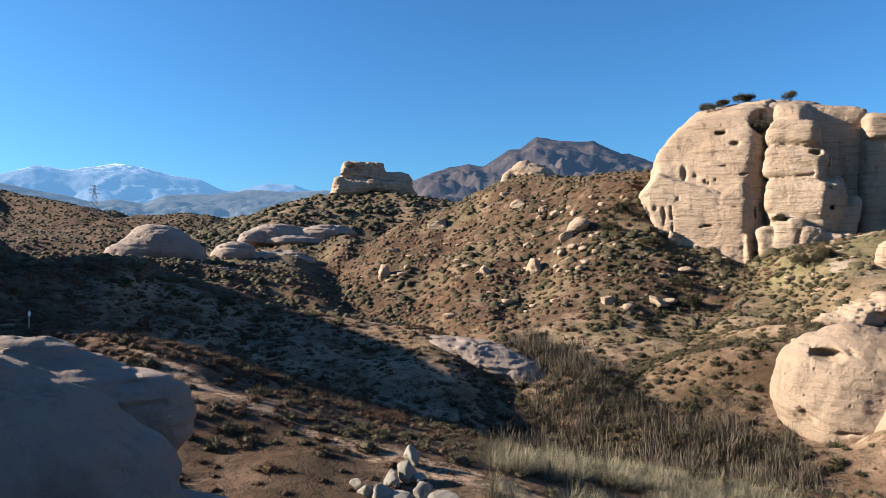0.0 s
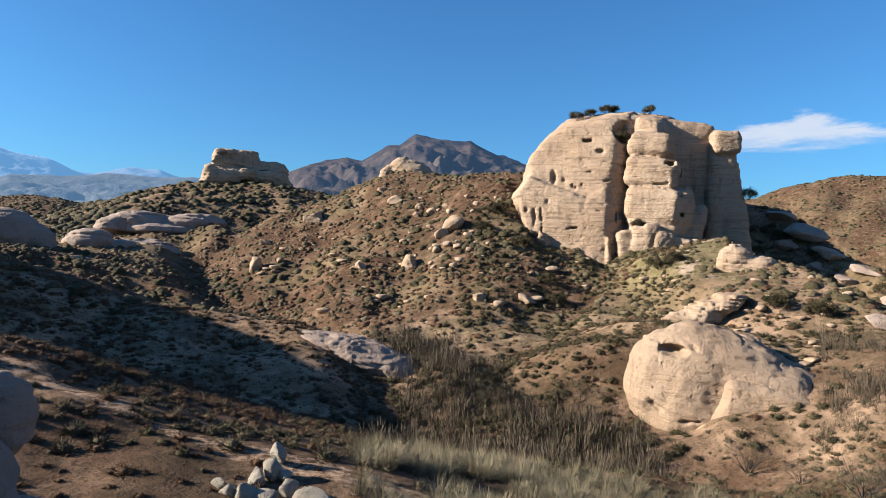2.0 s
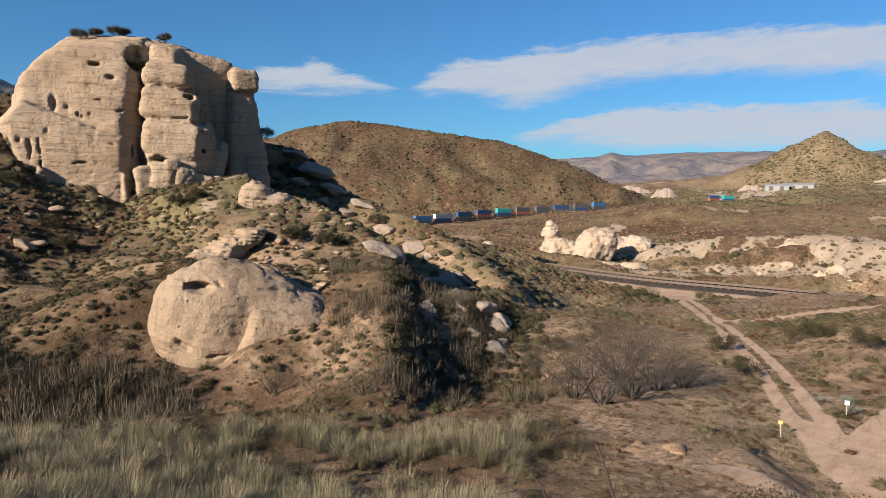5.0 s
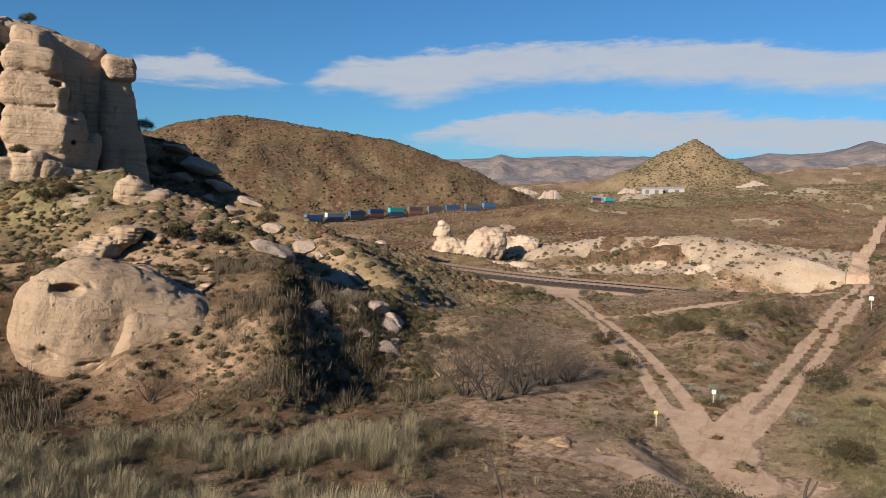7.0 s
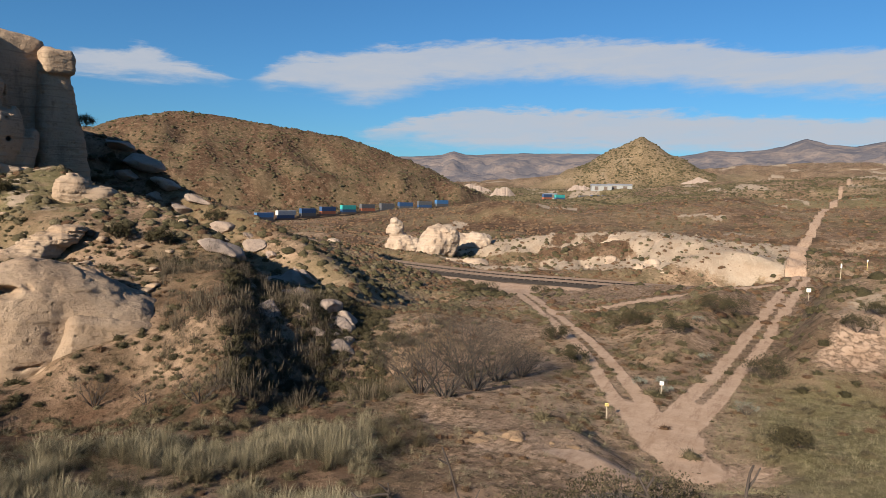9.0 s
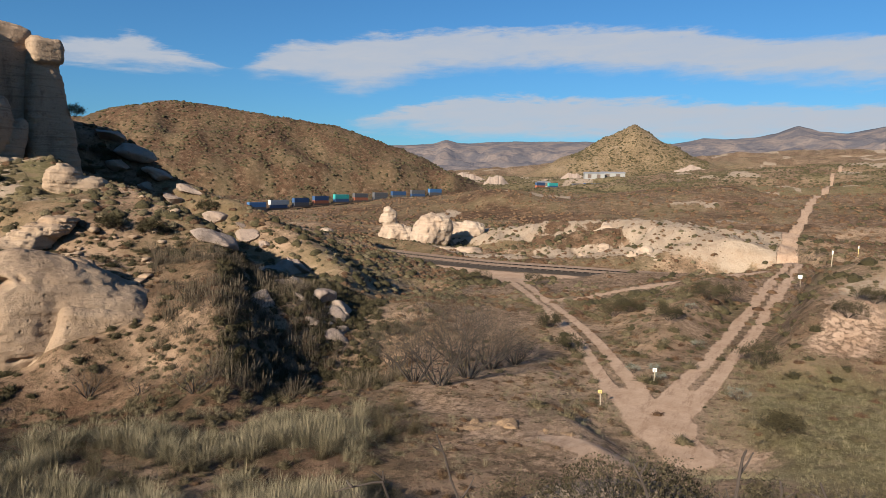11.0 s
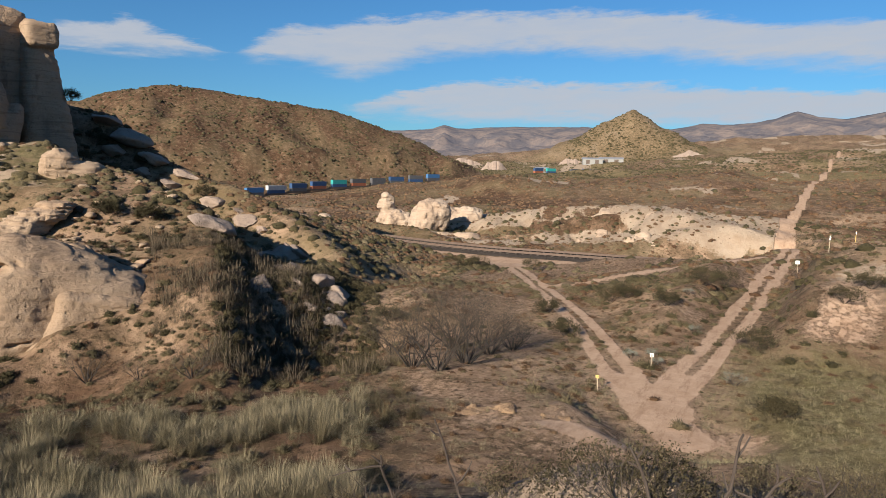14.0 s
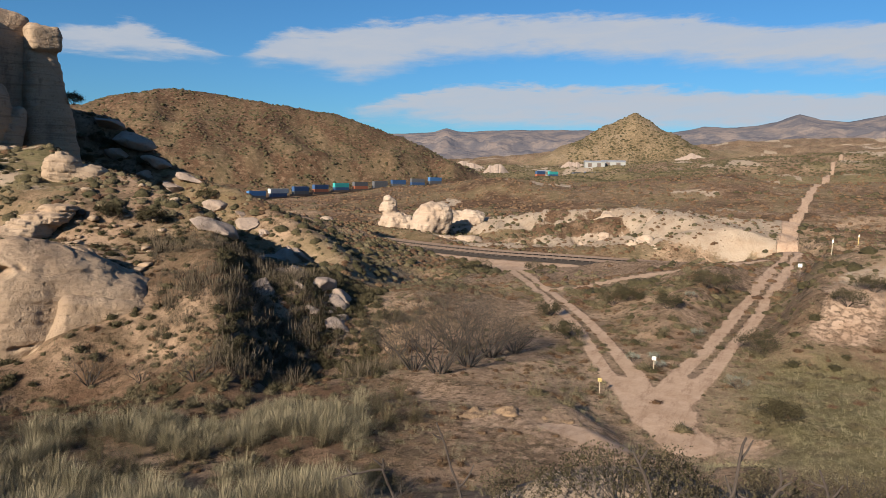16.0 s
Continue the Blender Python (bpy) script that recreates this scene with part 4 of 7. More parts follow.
def left_wall(u, v, w):
    # one broad face under a rounded brow, its foot standing out along a seam, its right end cut off by a shaded facet
    upper = hull(u, v, w, (((-0.16, -0.97, 0.20), (-6, 2.6, 10)), ((0.97, -0.25, 0.05), (1.5, 3, 8)), ((0.72, -0.69, 0.03), (-1.0, 1.55, 8)), ((-0.95, -0.2, -0.16), (-11.9, 6, 13.6)), ((-0.80, -0.1, 0.6), (-10.4, 6, 16.6)),
                           ((-0.30, -0.3, 0.9), (-6, 5, 19.2)), ((-0.12, -0.3, 0.95), (-2, 5, 20.0)), ((0.05, -0.75, 0.66), (-4, 3.4, 17.6)), ((0, 1, 0.1), (0, 17, 10)), ((0, 0, -1), (0, 0, -3))), 0.6)
    lower = hull(u, v, w, (((-0.10, -0.99, 0.10), (-6, 1.25, 6)), ((0.97, -0.25, 0.12), (0.9, 3, 6)), ((0.72, -0.69, 0.05), (-1.0, 0.75, 6)), ((-0.93, -0.3, -0.2), (-13.5, 6, 8)), ((-0.78, -0.2, 0.6), (-12.6, 6, 11.2)),
                           ((0.30, -0.25, 0.92), (-7.2, 3, 10.7)), ((0, 1, 0.1), (0, 15, 10)), ((0, 0, -1), (0, 0, -3))), 0.45)
    d = union(upper, lower, ell(u, v, w, (-0.5, 0.7, 1.6), (0.5, 0.7, 2.6), lean=4), k=0.25)
    for c, r in (((-1.9, 2.9, 15.4), (0.5, 1.2, 0.26)), ((-3.6, 4.0, 17.0), (0.5, 1.0, 0.12)), ((-10.3, 1.5, 6.6), (0.16, 1.0, 2.2)), ((-9.3, 1.5, 6.2), (0.14, 1.0, 1.8)), ((-11.4, 1.8, 7.4), (0.24, 0.7, 0.3)), ((-8.6, 1.4, 8.6), (0.3, 0.8, 0.5)),
                 ((-8.0, 3.0, 12.2), (0.45, 1.0, 1.2)), ((-5.4, 2.4, 10.9), (0.2, 0.8, 0.26)), ((-5.0, 2.4, 10.6), (0.16, 0.8, 0.22)), ((-6.6, 2.6, 11.6), (0.16, 0.8, 0.16)), ((-4.2, 2.4, 10.9), (0.14, 0.7, 0.14)), ((-3.2, 2.2, 12.6), (0.7, 0.8, 0.1)),
                 ((-4.6, 2.6, 14.3), (1.2, 0.8, 0.08)), ((-3.0, 1.3, 7.2), (0.9, 0.5, 0.07)), ((-6.0, 1.3, 5.0), (1.4, 0.5, 0.07)), ((-1.0, 1.8, 11.4), (0.5, 0.9, 0.1)), ((0.2, 2.2, 7.6), (0.14, 1.0, 2.4))):
        d = cut(d, ell(u, v, w, c, r, lean=4), 0.12)
    return cut(d, ell(u, v, w, (1.2, 4.0, 18.6), (1.5, 3.4, 1.9)), 0.3)


def buttress(u, v, w):
    # stepped rounded beds right of the cleft, spreading towards the foot
    d = hull(u, v, w, (((-0.25, -0.95, 0.22), (4.6, 1.6, 9)), ((-0.98, -0.1, 0.08), (1.95, 3, 8)), ((0.93, -0.3, 0.22), (8.2, 4, 9)), ((0.1, -0.62, 0.78), (4.8, 3.8, 19.2)), ((0.10, -0.25, 0.97), (4, 6, 20.4)),
                       ((0.6, -0.78, 0.2), (7.2, 2.6, 9)), ((0, 1, 0), (0, 15, 0)), ((0, 0, -1), (0, 0, -3))), 1.0)
    d = union(d, rbox(u, v, w, (4.6, 5.2, 16.2), (2.9, 3.4, 1.6), 1.0, -8, -6), rbox(u, v, w, (5.0, 4.6, 12.4), (3.4, 3.4, 2.0), 1.0, -10, -8), rbox(u, v, w, (5.2, 4.1, 8.2), (3.5, 3.4, 2.2), 1.1, -12, -8),
              ell(u, v, w, (7.4, 3.6, 5.8), (2.2, 2.8, 5.6), lean=-16), ell(u, v, w, (9.4, 4.6, 3.6), (1.5, 2.6, 5.2), lean=-20), k=0.5)
    for c, r in (((7.5, 2.0, 9.3), (0.9, 1.3, 0.5)), ((8.2, 2.3, 7.0), (0.55, 1.3, 0.6)), ((5.2, 1.0, 14.2), (2.8, 0.9, 0.2)), ((4.6, 0.8, 10.8), (2.6, 0.8, 0.16)), ((8.6, 4.4, 9.4), (0.5, 2.2, 5.0)), ((6.6, 1.6, 13.4), (0.7, 1.0, 0.4)),
                 ((3.0, 1.3, 12.0), (0.6, 0.8, 0.1)), ((1.2, 4.0, 18.6), (1.4, 3.4, 1.9))):
        d = cut(d, ell(u, v, w, c, r, lean=4), 0.12)
    return d


def back_wall(u, v, w):
    d = hull(u, v, w, (((0.25, -0.95, 0.1), (9.5, 7.5, 9)), ((1, -0.1, 0.05), (13.5, 9, 9)), ((0.15, -0.2, 0.97), (9, 9, 20.3)), ((-1, 0, 0), (1, 9, 9)), ((0, 1, 0), (0, 18, 0)), ((0, 0, -1), (0, 0, -3))), 1.2)
    for c, r in (((12.1, 7.0, 10.0), (0.3, 1.6, 5.0)), ((11.0, 7.4, 15.6), (3.0, 0.7, 0.14)), ((10.6, 7.2, 12.0), (2.4, 0.7, 0.12)), ((10.2, 7.2, 17.4), (0.7, 1.2, 0.5))):
        d = cut(d, ell(u, v, w, c, r, lean=4), 0.12)
    return d


def pinnacle(u, v, w):
    d = union(hull(u, v, w, (((0.1, -0.98, 0.12), (14, 6.6, 9)), ((-0.97, -0.2, 0.1), (12.0, 8, 12)), ((0.97, -0.1, 0.16), (16.9, 8, 9)), ((0.1, -0.1, 0.98), (14, 8, 18.8)), ((0, 1, 0), (0, 14, 0)), ((0, 0, -1), (0, 0, -3))), 1.2),
              rbox(u, v, w, (14.2, 9.0, 17.0), (1.9, 2.3, 1.6), 0.7, 6, 3), k=0.3)
    return cut(d, ell(u, v, w, (14.0, 6.3, 15.0), (3.2, 0.6, 0.1), lean=4), 0.12)


def broken_foot(u, v, w):
    d = ell(u, v, w, (4.6, 2.6, 1.5), (4.6, 2.6, 4.2))
    for c, h, yaw, lean in (((1.6, 1.4, 2.0), (1.1, 1.6, 2.9), 10, 8), ((3.6, 0.9, 2.2), (1.3, 1.6, 3.2), -12, -6), ((5.6, 0.8, 1.8), (1.2, 1.8, 3.0), 14, -10), ((7.6, 1.6, 1.4), (1.4, 1.8, 2.9), -8, -18), ((9.6, 3.0, 1.2), (1.5, 2.0, 2.7), 16, -22),
                            ((2.4, 0.0, -0.8), (0.9, 1.1, 1.5), 30, 12), ((4.4, -0.5, -0.9), (1.0, 1.1, 1.5), -20, 0), ((6.4, -0.2, -0.7), (1.0, 1.2, 1.5), 24, -14), ((8.4, 0.6, -0.4), (0.9, 1.1, 1.3), -16, -10), ((4.6, 0.4, 5.0), (1.0, 1.3, 0.8), 8, 6)):
        d = union(d, rbox(u, v, w, c, h, 0.55, yaw, lean), k=0.10)
    return d


cliff = tagged(new("sandstone_cliff"), "tall buff sandstone cliff split by a dark cleft", "rock cliff")
CLIFF_AT = sight(24.7, -1.0, 88)
cliff.location = CLIFF_AT
for name, shape, lo, hi, h, words in (("left_wall", left_wall, (-16, -2, -3), (3.5, 18, 22), 0.22, "smooth buff wall with small hollows"), ("buttress", buttress, (0, -2, -3), (13, 16, 22.5), 0.22, "stepped rounded beds"),
                                      ("back_wall", back_wall, (0.5, 5, -3), (15.5, 14, 22.5), 0.32, "shaded recess"), ("pinnacle", pinnacle, (10, 4, -3), (19, 15.5, 21), 0.26, "squat bedded pinnacle"),
                                      ("broken_foot", broken_foot, (-1.5, -3, -3), (13, 6.5, 7.5), 0.18, "crumbling pale blocks")):
    piece = rock(name, (0, 0, 0), 24.7, (lo, hi), h, shape, ROCK, words, 0.12, 0.7, 0.24, 4.0, 0.06, 3, (0.22, 0.06), "", 0.7)
    piece.parent = cliff


def skull_head(u, v, w):
    d = union(ell(u, v, w, (-1.9, 4.0, 1.3), (3.8, 4.4, 4.7), lean=-6), ell(u, v, w, (-4.0, 3.0, 1.9), (1.9, 2.6, 3.0)), ell(u, v, w, (0.6, 4.6, 2.3), (3.6, 3.8, 3.2), lean=-18), ell(u, v, w, (2.6, 4.5, 1.2), (5.2, 4.4, 3.1), lean=-16), k=1.2)
    for c, r, a in (((-2.75, 0.4, 4.3), (0.95, 1.9, 0.42), -4), ((-1.5, 0.5, 4.6), (0.42, 0.8, 0.13), -34), ((-1.95, 0.6, 5.3), (0.14, 0.5, 0.4), -20), ((-3.7, -0.2, 0.8), (0.5, 0.6, 0.10), -34), ((-1.4, -0.5, 0.0), (0.9, 0.7, 0.12), 4)):
        d = cut(d, ell(u, v, w, c, r, lean=a), 0.14)
    return d


def skull_slab(u, v, w):
    d = rbox(u, v, w, (3.4, 3.0, 0.5), (3.7, 3.2, 1.75), 0.8, 4, -14)
    for c, r, a in (((2.4, -0.3, 0.9), (1.1, 0.4, 0.06), 20), ((4.4, -0.3, 0.6), (0.06, 0.5, 1.2), 36)):
        d = cut(d, ell(u, v, w, c, r, lean=a), 0.1)
    return d


def skull_ledge(u, v, w):
    d = union(rbox(u, v, w, (3.0, 2.2, -1.7), (4.2, 3.0, 1.35), 0.8, -4, -5), ell(u, v, w, (-1.6, 2.6, -1.6), (2.8, 2.6, 1.3)), k=0.4)
    for c, r, a in (((3.6, -0.8, -1.0), (0.07, 0.5, 1.0), 40), ((5.2, -0.8, -1.2), (1.2, 0.4, 0.06), 18)):
        d = cut(d, ell(u, v, w, c, r, lean=a), 0.1)
    return d


skull = tagged(new("skull_outcrop"), "rounded tan sandstone outcrop with a shallow eye-like cave", "rock")
skull.location = sight(33.0, -12.8, 45.2)
for name, shape, lo, hi, words in (("rounded_head", skull_head, (-7.5, -2.5, -4.5), (8.5, 10, 8), "smooth rounded mass with hollows"), ("split_slab", skull_slab, (-1.5, -2, -3.5), (8, 7.5, 4.5), "cracked bare slab"), ("foot_ledge", skull_ledge, (-5.5, -2.5, -4), (8.5, 6.5, 1.2), "broken low ledge")):
    piece = rock(name, (0, 0, 0), 33.0, (lo, hi), 0.12, shape, ROCK_SMOOTH, words, 0.07, 0.9, 0.28, 2.2, 0.07, 8, (0.12, 0.0), "", 2.0)
    piece.parent = skull


def butte_shape(u, v, w):
    d = union(rbox(u, v, w, (-4.0, 7, 6.8), (7.8, 7, 4.4), 1.8, 6, -3), rbox(u, v, w, (5.6, 7.6, 5.0), (7.6, 7, 3.0), 1.6, -8, -9), rbox(u, v, w, (0, 5, 2.4), (13.5, 7, 2.4), 1.4, 0, -2), ell(u, v, w, (-9, 2, 0.3), (7, 5, 3.2), lean=14), ell(u, v, w, (9, 2, 0.2), (6.5, 5, 3.0), lean=-14), k=1.3)
    for c, r in (((-2, -0.4, 8.4), (5.0, 0.9, 0.25)), ((2.0, -0.6, 4.6), (7.0, 1.0, 0.3))):
        d = cut(d, ell(u, v, w, c, r, lean=-3), 0.3)
    return d


rock("sandstone_butte", sight(-5.9, 5.3, 238), -5.9, ((-16, -5, -4), (16, 16, 14)), 0.38, butte_shape, ROCK, "flat-topped pinkish sandstone butte", 0.45, 2.2, 1.2, 4.5, 0.3, 12, (0.02, 0), "rock")


def boulder_mesh(name, size, seed, squash=0.7, level=3, flat=0.25):
    """One weathered boulder as a mesh."""
    rnd = random.Random(seed)
    bm = bmesh.new()
    bmesh.ops.create_icosphere(bm, subdivisions=level, radius=1)
    co = np.array([v.co[:] for v in bm.verts])
    n = fbm3(co[:, 0], co[:, 1], co[:, 2], 0.9, 4, seed)
    for k in range(10):
        a = np.array([rnd.gauss(0, 1), rnd.gauss(0, 1), rnd.gauss(0, 0.7)])
        a /= np.linalg.norm(a)
        lim = rnd.uniform(0.42, 0.8)
        over = np.maximum(co @ a - lim, 0)
        co = co - over[:, None] * a * 0.92
    co = co * (1 + 0.28 * n)[:, None]
    co = co * np.array([size[0], size[1], size[2]])
    for v, p in zip(bm.verts, co):
        v.co = p
    me = bpy.data.meshes.new(name)
    bm.to_mesh(me)
    bm.free()
    me.polygons.foreach_set("use_smooth", np.ones(len(me.polygons), bool))
    return me


def boulder(b, e, wide, tall, material, label, seed, deep=None, near=4.0, sink=0.25, name="boulder", level=4, lean=0.0, group=""):
    p = ground_hit(b, e, near)
    me = boulder_mesh(name, (wide / 2, (deep or wide) / 2, tall / 2), seed, level=level)
    me.materials.append(material)
    ob = new(name, me)
    ob.matrix_world = Matrix.Translation(p + Vector((0, 0, tall * (0.5 - sink)))) @ pose(0, 0, 0, 0, lean, -b + random.Random(seed).uniform(-25, 25))
    return tagged(ob, label, "rock", group)


def blobs_rock(name, b, e, d, blobs, h, material, label, bed=0.2, bed_size=1.2, lump=0.4, lump_size=3.0, fine=0.08, seed=0, k=0.6, holes=(), dip=(0.05, 0.05)):
    """An outcrop made of worn masses: each blob is its centre (right, away, up), its half sizes and its lean."""
    lo = [min(q[0][i] - max(q[1]) * 1.15 for q in blobs) - 1 for i in range(3)]
    hi = [max(q[0][i] + max(q[1]) * 1.15 for q in blobs) + 1 for i in range(3)]
    lo[2] = max(lo[2], min(q[0][2] - q[1][2] for q in blobs) - 1)
    hi[2] = min(hi[2], max(q[0][2] + max(q[1][2], q[1][0] * abs(math.sin(radians(q[2])))) for q in blobs) + 1.5)

    def shape(u, v, w):
        dd = union(*[ell(u, v, w, q[0], q[1], lean=q[2]) for q in blobs], k=k)
        for q in holes:
            dd = cut(dd, ell(u, v, w, q[0], q[1], lean=q[2]), 0.12)
        return dd

    return rock(name, sight(b, e, d), b, (lo, hi), h, shape, material, label, bed, bed_size, lump, lump_size, fine, seed, dip)


# rocks on the far side of the hollow
blobs_rock("sandstone_dome", -22.7, -0.6, 108, [((0, 3, 1.4), (6.0, 5, 4.2), -6), ((-3.5, 2, 0.4), (4.5, 4, 2.6), -10), ((4.2, 1.5, 0), (2.2, 3, 3.4), 0)], 0.26, ROCK_GREY, "grey-tan sandstone dome on a scrub slope", seed=21)
blobs_rock("sandstone_outcrop", -12.4, 1.0, 146, [((-4, 3, 1.6), (6.5, 4, 2.6), 0), ((6, 3, 1.8), (7, 4, 2.2), 2), ((0, 0, 0.2), (6, 3, 1.6), 0), ((-9, 1, 0.6), (3, 3, 1.6), 0)], 0.3, ROCK_GREY,
           "layered greyish sandstone ledges", 0.35, 1.4, seed=22)
blobs_rock("sandstone_outcrop", -13.4, -1.6, 128, [((0.5, 3, 2.4), (5.4, 4, 2.2), -4), ((-1.5, 1.5, 0.6), (4.2, 3.5, 2.0), 0), ((3, 2, 1.2), (3.4, 3, 2.6), 8)], 0.26, ROCK_GREY,
           "stacked worn sandstone slabs with dark undercuts", 0.4, 1.2, seed=23, holes=[((-1, -1.6, 1.5), (3.6, 1.6, 0.22), 4)])
blobs_rock("sandstone_dome", -17.3, -0.4, 122, [((0, 2, 0.8), (4, 3.6, 2.2), 10), ((4, 2.5, -0.6), (3.4, 3, 2.0), 18)], 0.26, ROCK_GREY, "low rounded sandstone dome", seed=24)
blobs_rock("sandstone_slab", -20.2, -1.6, 100, [((0, 2, -0.4), (4.5, 3, 2.0), -14), ((5, 2, -1.0), (4, 3, 1.8), -12)], 0.28, ROCK_GREY, "sloping bare sandstone slab", seed=25)
blobs_rock("sandstone_slab", 4.6, -10.2, 52.5, [((0, 2.5, 0.7), (4.2, 3.2, 1.4), -18), ((2.6, 1.2, -0.4), (2.8, 2.4, 1.1), -24), ((-3.0, 3.0, 1.7), (3.2, 2.6, 1.0), -12), ((3.6, 0.2, -1.2), (1.6, 1.6, 0.8), -14)], 0.14, ROCK_GREY,
           "bare pinkish sandstone slab at the spur's end", 0.14, 0.7, 0.3, 2.0, 0.06, 26)
# rocks close to the lookout
blobs_rock("sandstone_dome", -31.5, -17.0, 8.6, [((-0.8, 1.0, 0.08), (2.2, 1.9, 1.36), -24), ((0.75, 0.7, -0.58), (0.95, 1.2, 1.05), -42), ((-2.6, 0.6, 0.75), (1.8, 1.6, 1.0), -14)], 0.06, ROCK_GREY,
           "large smooth shaded sandstone boulder close by", 0.03, 0.4, 0.30, 1.3, 0.05, 28)
blobs_rock("sandstone_dome", -27.2, -11.4, 14.0, [((-0.5, 1.0, 0.12), (1.7, 1.5, 0.85), -20), ((0.9, 0.6, -0.35), (0.9, 1.1, 0.9), -46), ((-2.0, 1.2, 0.35), (1.3, 1.2, 0.7), -8)], 0.07, ROCK_GREY,
           "weathered sandstone boulder with flaking ledges", 0.08, 0.3, 0.16, 1.2, 0.04, 29)
blobs_rock("sandstone_slab", -17.0, -21.5, 8.5, [((0, 0.8, -0.5), (1.6, 1.2, 0.5), -18), ((-1.4, 0.6, -0.1), (1.0, 1.0, 0.45), -24)], 0.07, ROCK_GREY, "low shaded rock beside the lookout", 0.04, 0.4, 0.1, 1.0, 0.03, 30)
blobs_rock("sandstone_slab", 81.5, -27.0, 8.0, [((0, 0.8, -0.2), (1.5, 1.1, 0.62), -6), ((-1.3, 0.5, -0.3), (0.9, 0.8, 0.4), 0)], 0.06, ROCK_PALE, "pale tan rock lip below the lookout", 0.04, 0.3, 0.1, 0.9, 0.03, 31)
# crest of the brushy hill
blobs_rock("sandstone_outcrop", 8.0, 5.7, 134, [((-0.2, 2, 2.2), (4.4, 3.6, 2.6), -12), ((-2.8, 1.4, 3.2), (2.4, 2.4, 2.4), -6), ((-6.2, 1.5, 0.8), (1.4, 2.2, 3.2), -24), ((3.4, 1.8, 1.0), (3.2, 3, 1.8), -16)], 0.24, ROCK,
           "tan sandstone cap on the hill crest", 0.2, 1.0, seed=32)
blobs_rock("sandstone_boulder", 12.2, 3.6, 121, [((0, 2, 2.2), (2.4, 2.2, 3.0), -22), ((-1.4, 1.4, 0.2), (2.0, 2.0, 2.0), -20), ((1.2, 1.6, 4.0), (1.6, 1.6, 1.2), 0)], 0.2, ROCK, "rounded tan sandstone block on the hill", 0.15, 0.9, seed=33)
# pale rocks across the railway
blobs_rock("balanced_rock", 59.0, -4.9, 166, [((0, 2, 2.4), (3.8, 3, 3.6), 6), ((-0.9, 1.6, 6.0), (2.0, 1.8, 2.2), -8), ((-0.9, 1.2, 8.4), (1.5, 1.5, 0.9), -24), ((3.2, 2, 1.6), (3.2, 2.6, 3.0), -14)], 0.24, ROCK_PALE,
           "pale sandstone pinnacle topped by a beak-like block", 0.12, 1.1, 0.8, 2.0, 0.22, 34)
blobs_rock("sandstone_fin", 61.9, -5.9, 152, [((0, 3, 4.4), (3.8, 4, 5.6), -26), ((2.6, 3.5, 6.0), (3.0, 3.4, 4.2), -20), ((-2.2, 2, 1.2), (3.0, 3, 2.6), 0)], 0.26, ROCK_PALE, "pale leaning sandstone fin", 0.12, 1.1, 0.9, 2.4, 0.22, 35,
           holes=[((0.6, -0.8, 1.2), (1.3, 1.4, 0.4), 10)])
blobs_rock("sandstone_dome", 65.2, -4.5, 166, [((0, 3, 2.0), (5.2, 4, 2.8), 10), ((-3.4, 2.4, 1.6), (3.0, 3, 3.0), 0)], 0.28, ROCK_PALE, "pale rounded sandstone dome", 0.15, 1.1, 0.9, 2.2, 0.2, 36)
blobs_rock("sandstone_dome", 64.2, -6.2, 140, [((0, 2, 0.2), (5.0, 3, 2.2), -18), ((3.6, 2.2, 1.4), (3.2, 2.6, 1.6), -16)], 0.28, ROCK_PALE, "pale sandstone ramp beside the railway", 0.2, 1.0, seed=37)
blobs_rock("sandstone_dome", 53.4, -4.8, 178, [((0, 2, 1.0), (3.0, 3, 3.0), -14), ((3, 2, 0), (3, 3, 2.0), 0)], 0.28, ROCK_PALE, "pale sandstone face above the railway cut", 0.25, 1.0, seed=38)
blobs_rock("sandstone_dome", 50.6, -4.4, 150, [((0, 2, 0.4), (3.6, 2.6, 1.6), 10)], 0.25, ROCK_PALE, "pale rock at the foot of the spur", 0.2, 1.0, seed=39)
for i, (b, e, d, a, w) in enumerate(((69.6, -4.9, 158, 5, 2.6), (74.0, -4.8, 148, 7, 3.8), (78.6, -4.6, 144, 9, 4.6), (82.4, -4.8, 136, 8, 4.0), (85.4, -5.2, 130, 5, 2.6), (76.6, -5.6, 132, 4, 1.6), (81.0, -5.6, 126, 5, 1.6))):
    blobs_rock("eroded_bank", b, e, d, [((0, 4, 0), (a, 5, w), -4), ((-a * 0.7, 3, -w * 0.3), (a * 0.6, 4, w * 0.8), 10), ((a * 0.7, 3, -w * 0.3), (a * 0.6, 4, w * 0.8), -10)], 0.4, ROCK_PALE, "pale gullied sandstone bank above the railway",
               0.25, 1.1, 1.8, 2.4, 0.3, 150 + i)
# spur crest and shaded flank
blobs_rock("sandstone_boulder", 34.0, -0.9, 73, [((0, 1.5, 1.0), (1.8, 1.6, 1.9), 20), ((1.8, 1.8, 0.4), (2.4, 1.8, 1.2), 14)], 0.14, ROCK, "pale upright block on the spur crest", 0.12, 0.7, 0.25, 1.6, 0.05, 40)
blobs_rock("sandstone_outcrop", 31.6, -4.6, 60, [((0, 1.5, 0.0), (1.7, 1.6, 1.1), 24), ((1.4, 1.8, 0.8), (1.5, 1.6, 0.8), 10), ((-1.4, 1.0, -0.8), (1.5, 1.6, 1.1), 30), ((2.4, 2.4, 1.5), (1.2, 1.4, 0.6), 6)], 0.14, ROCK,
           "broken tan ledges on the spur", 0.2, 0.5, 0.5, 1.2, 0.1, 41)
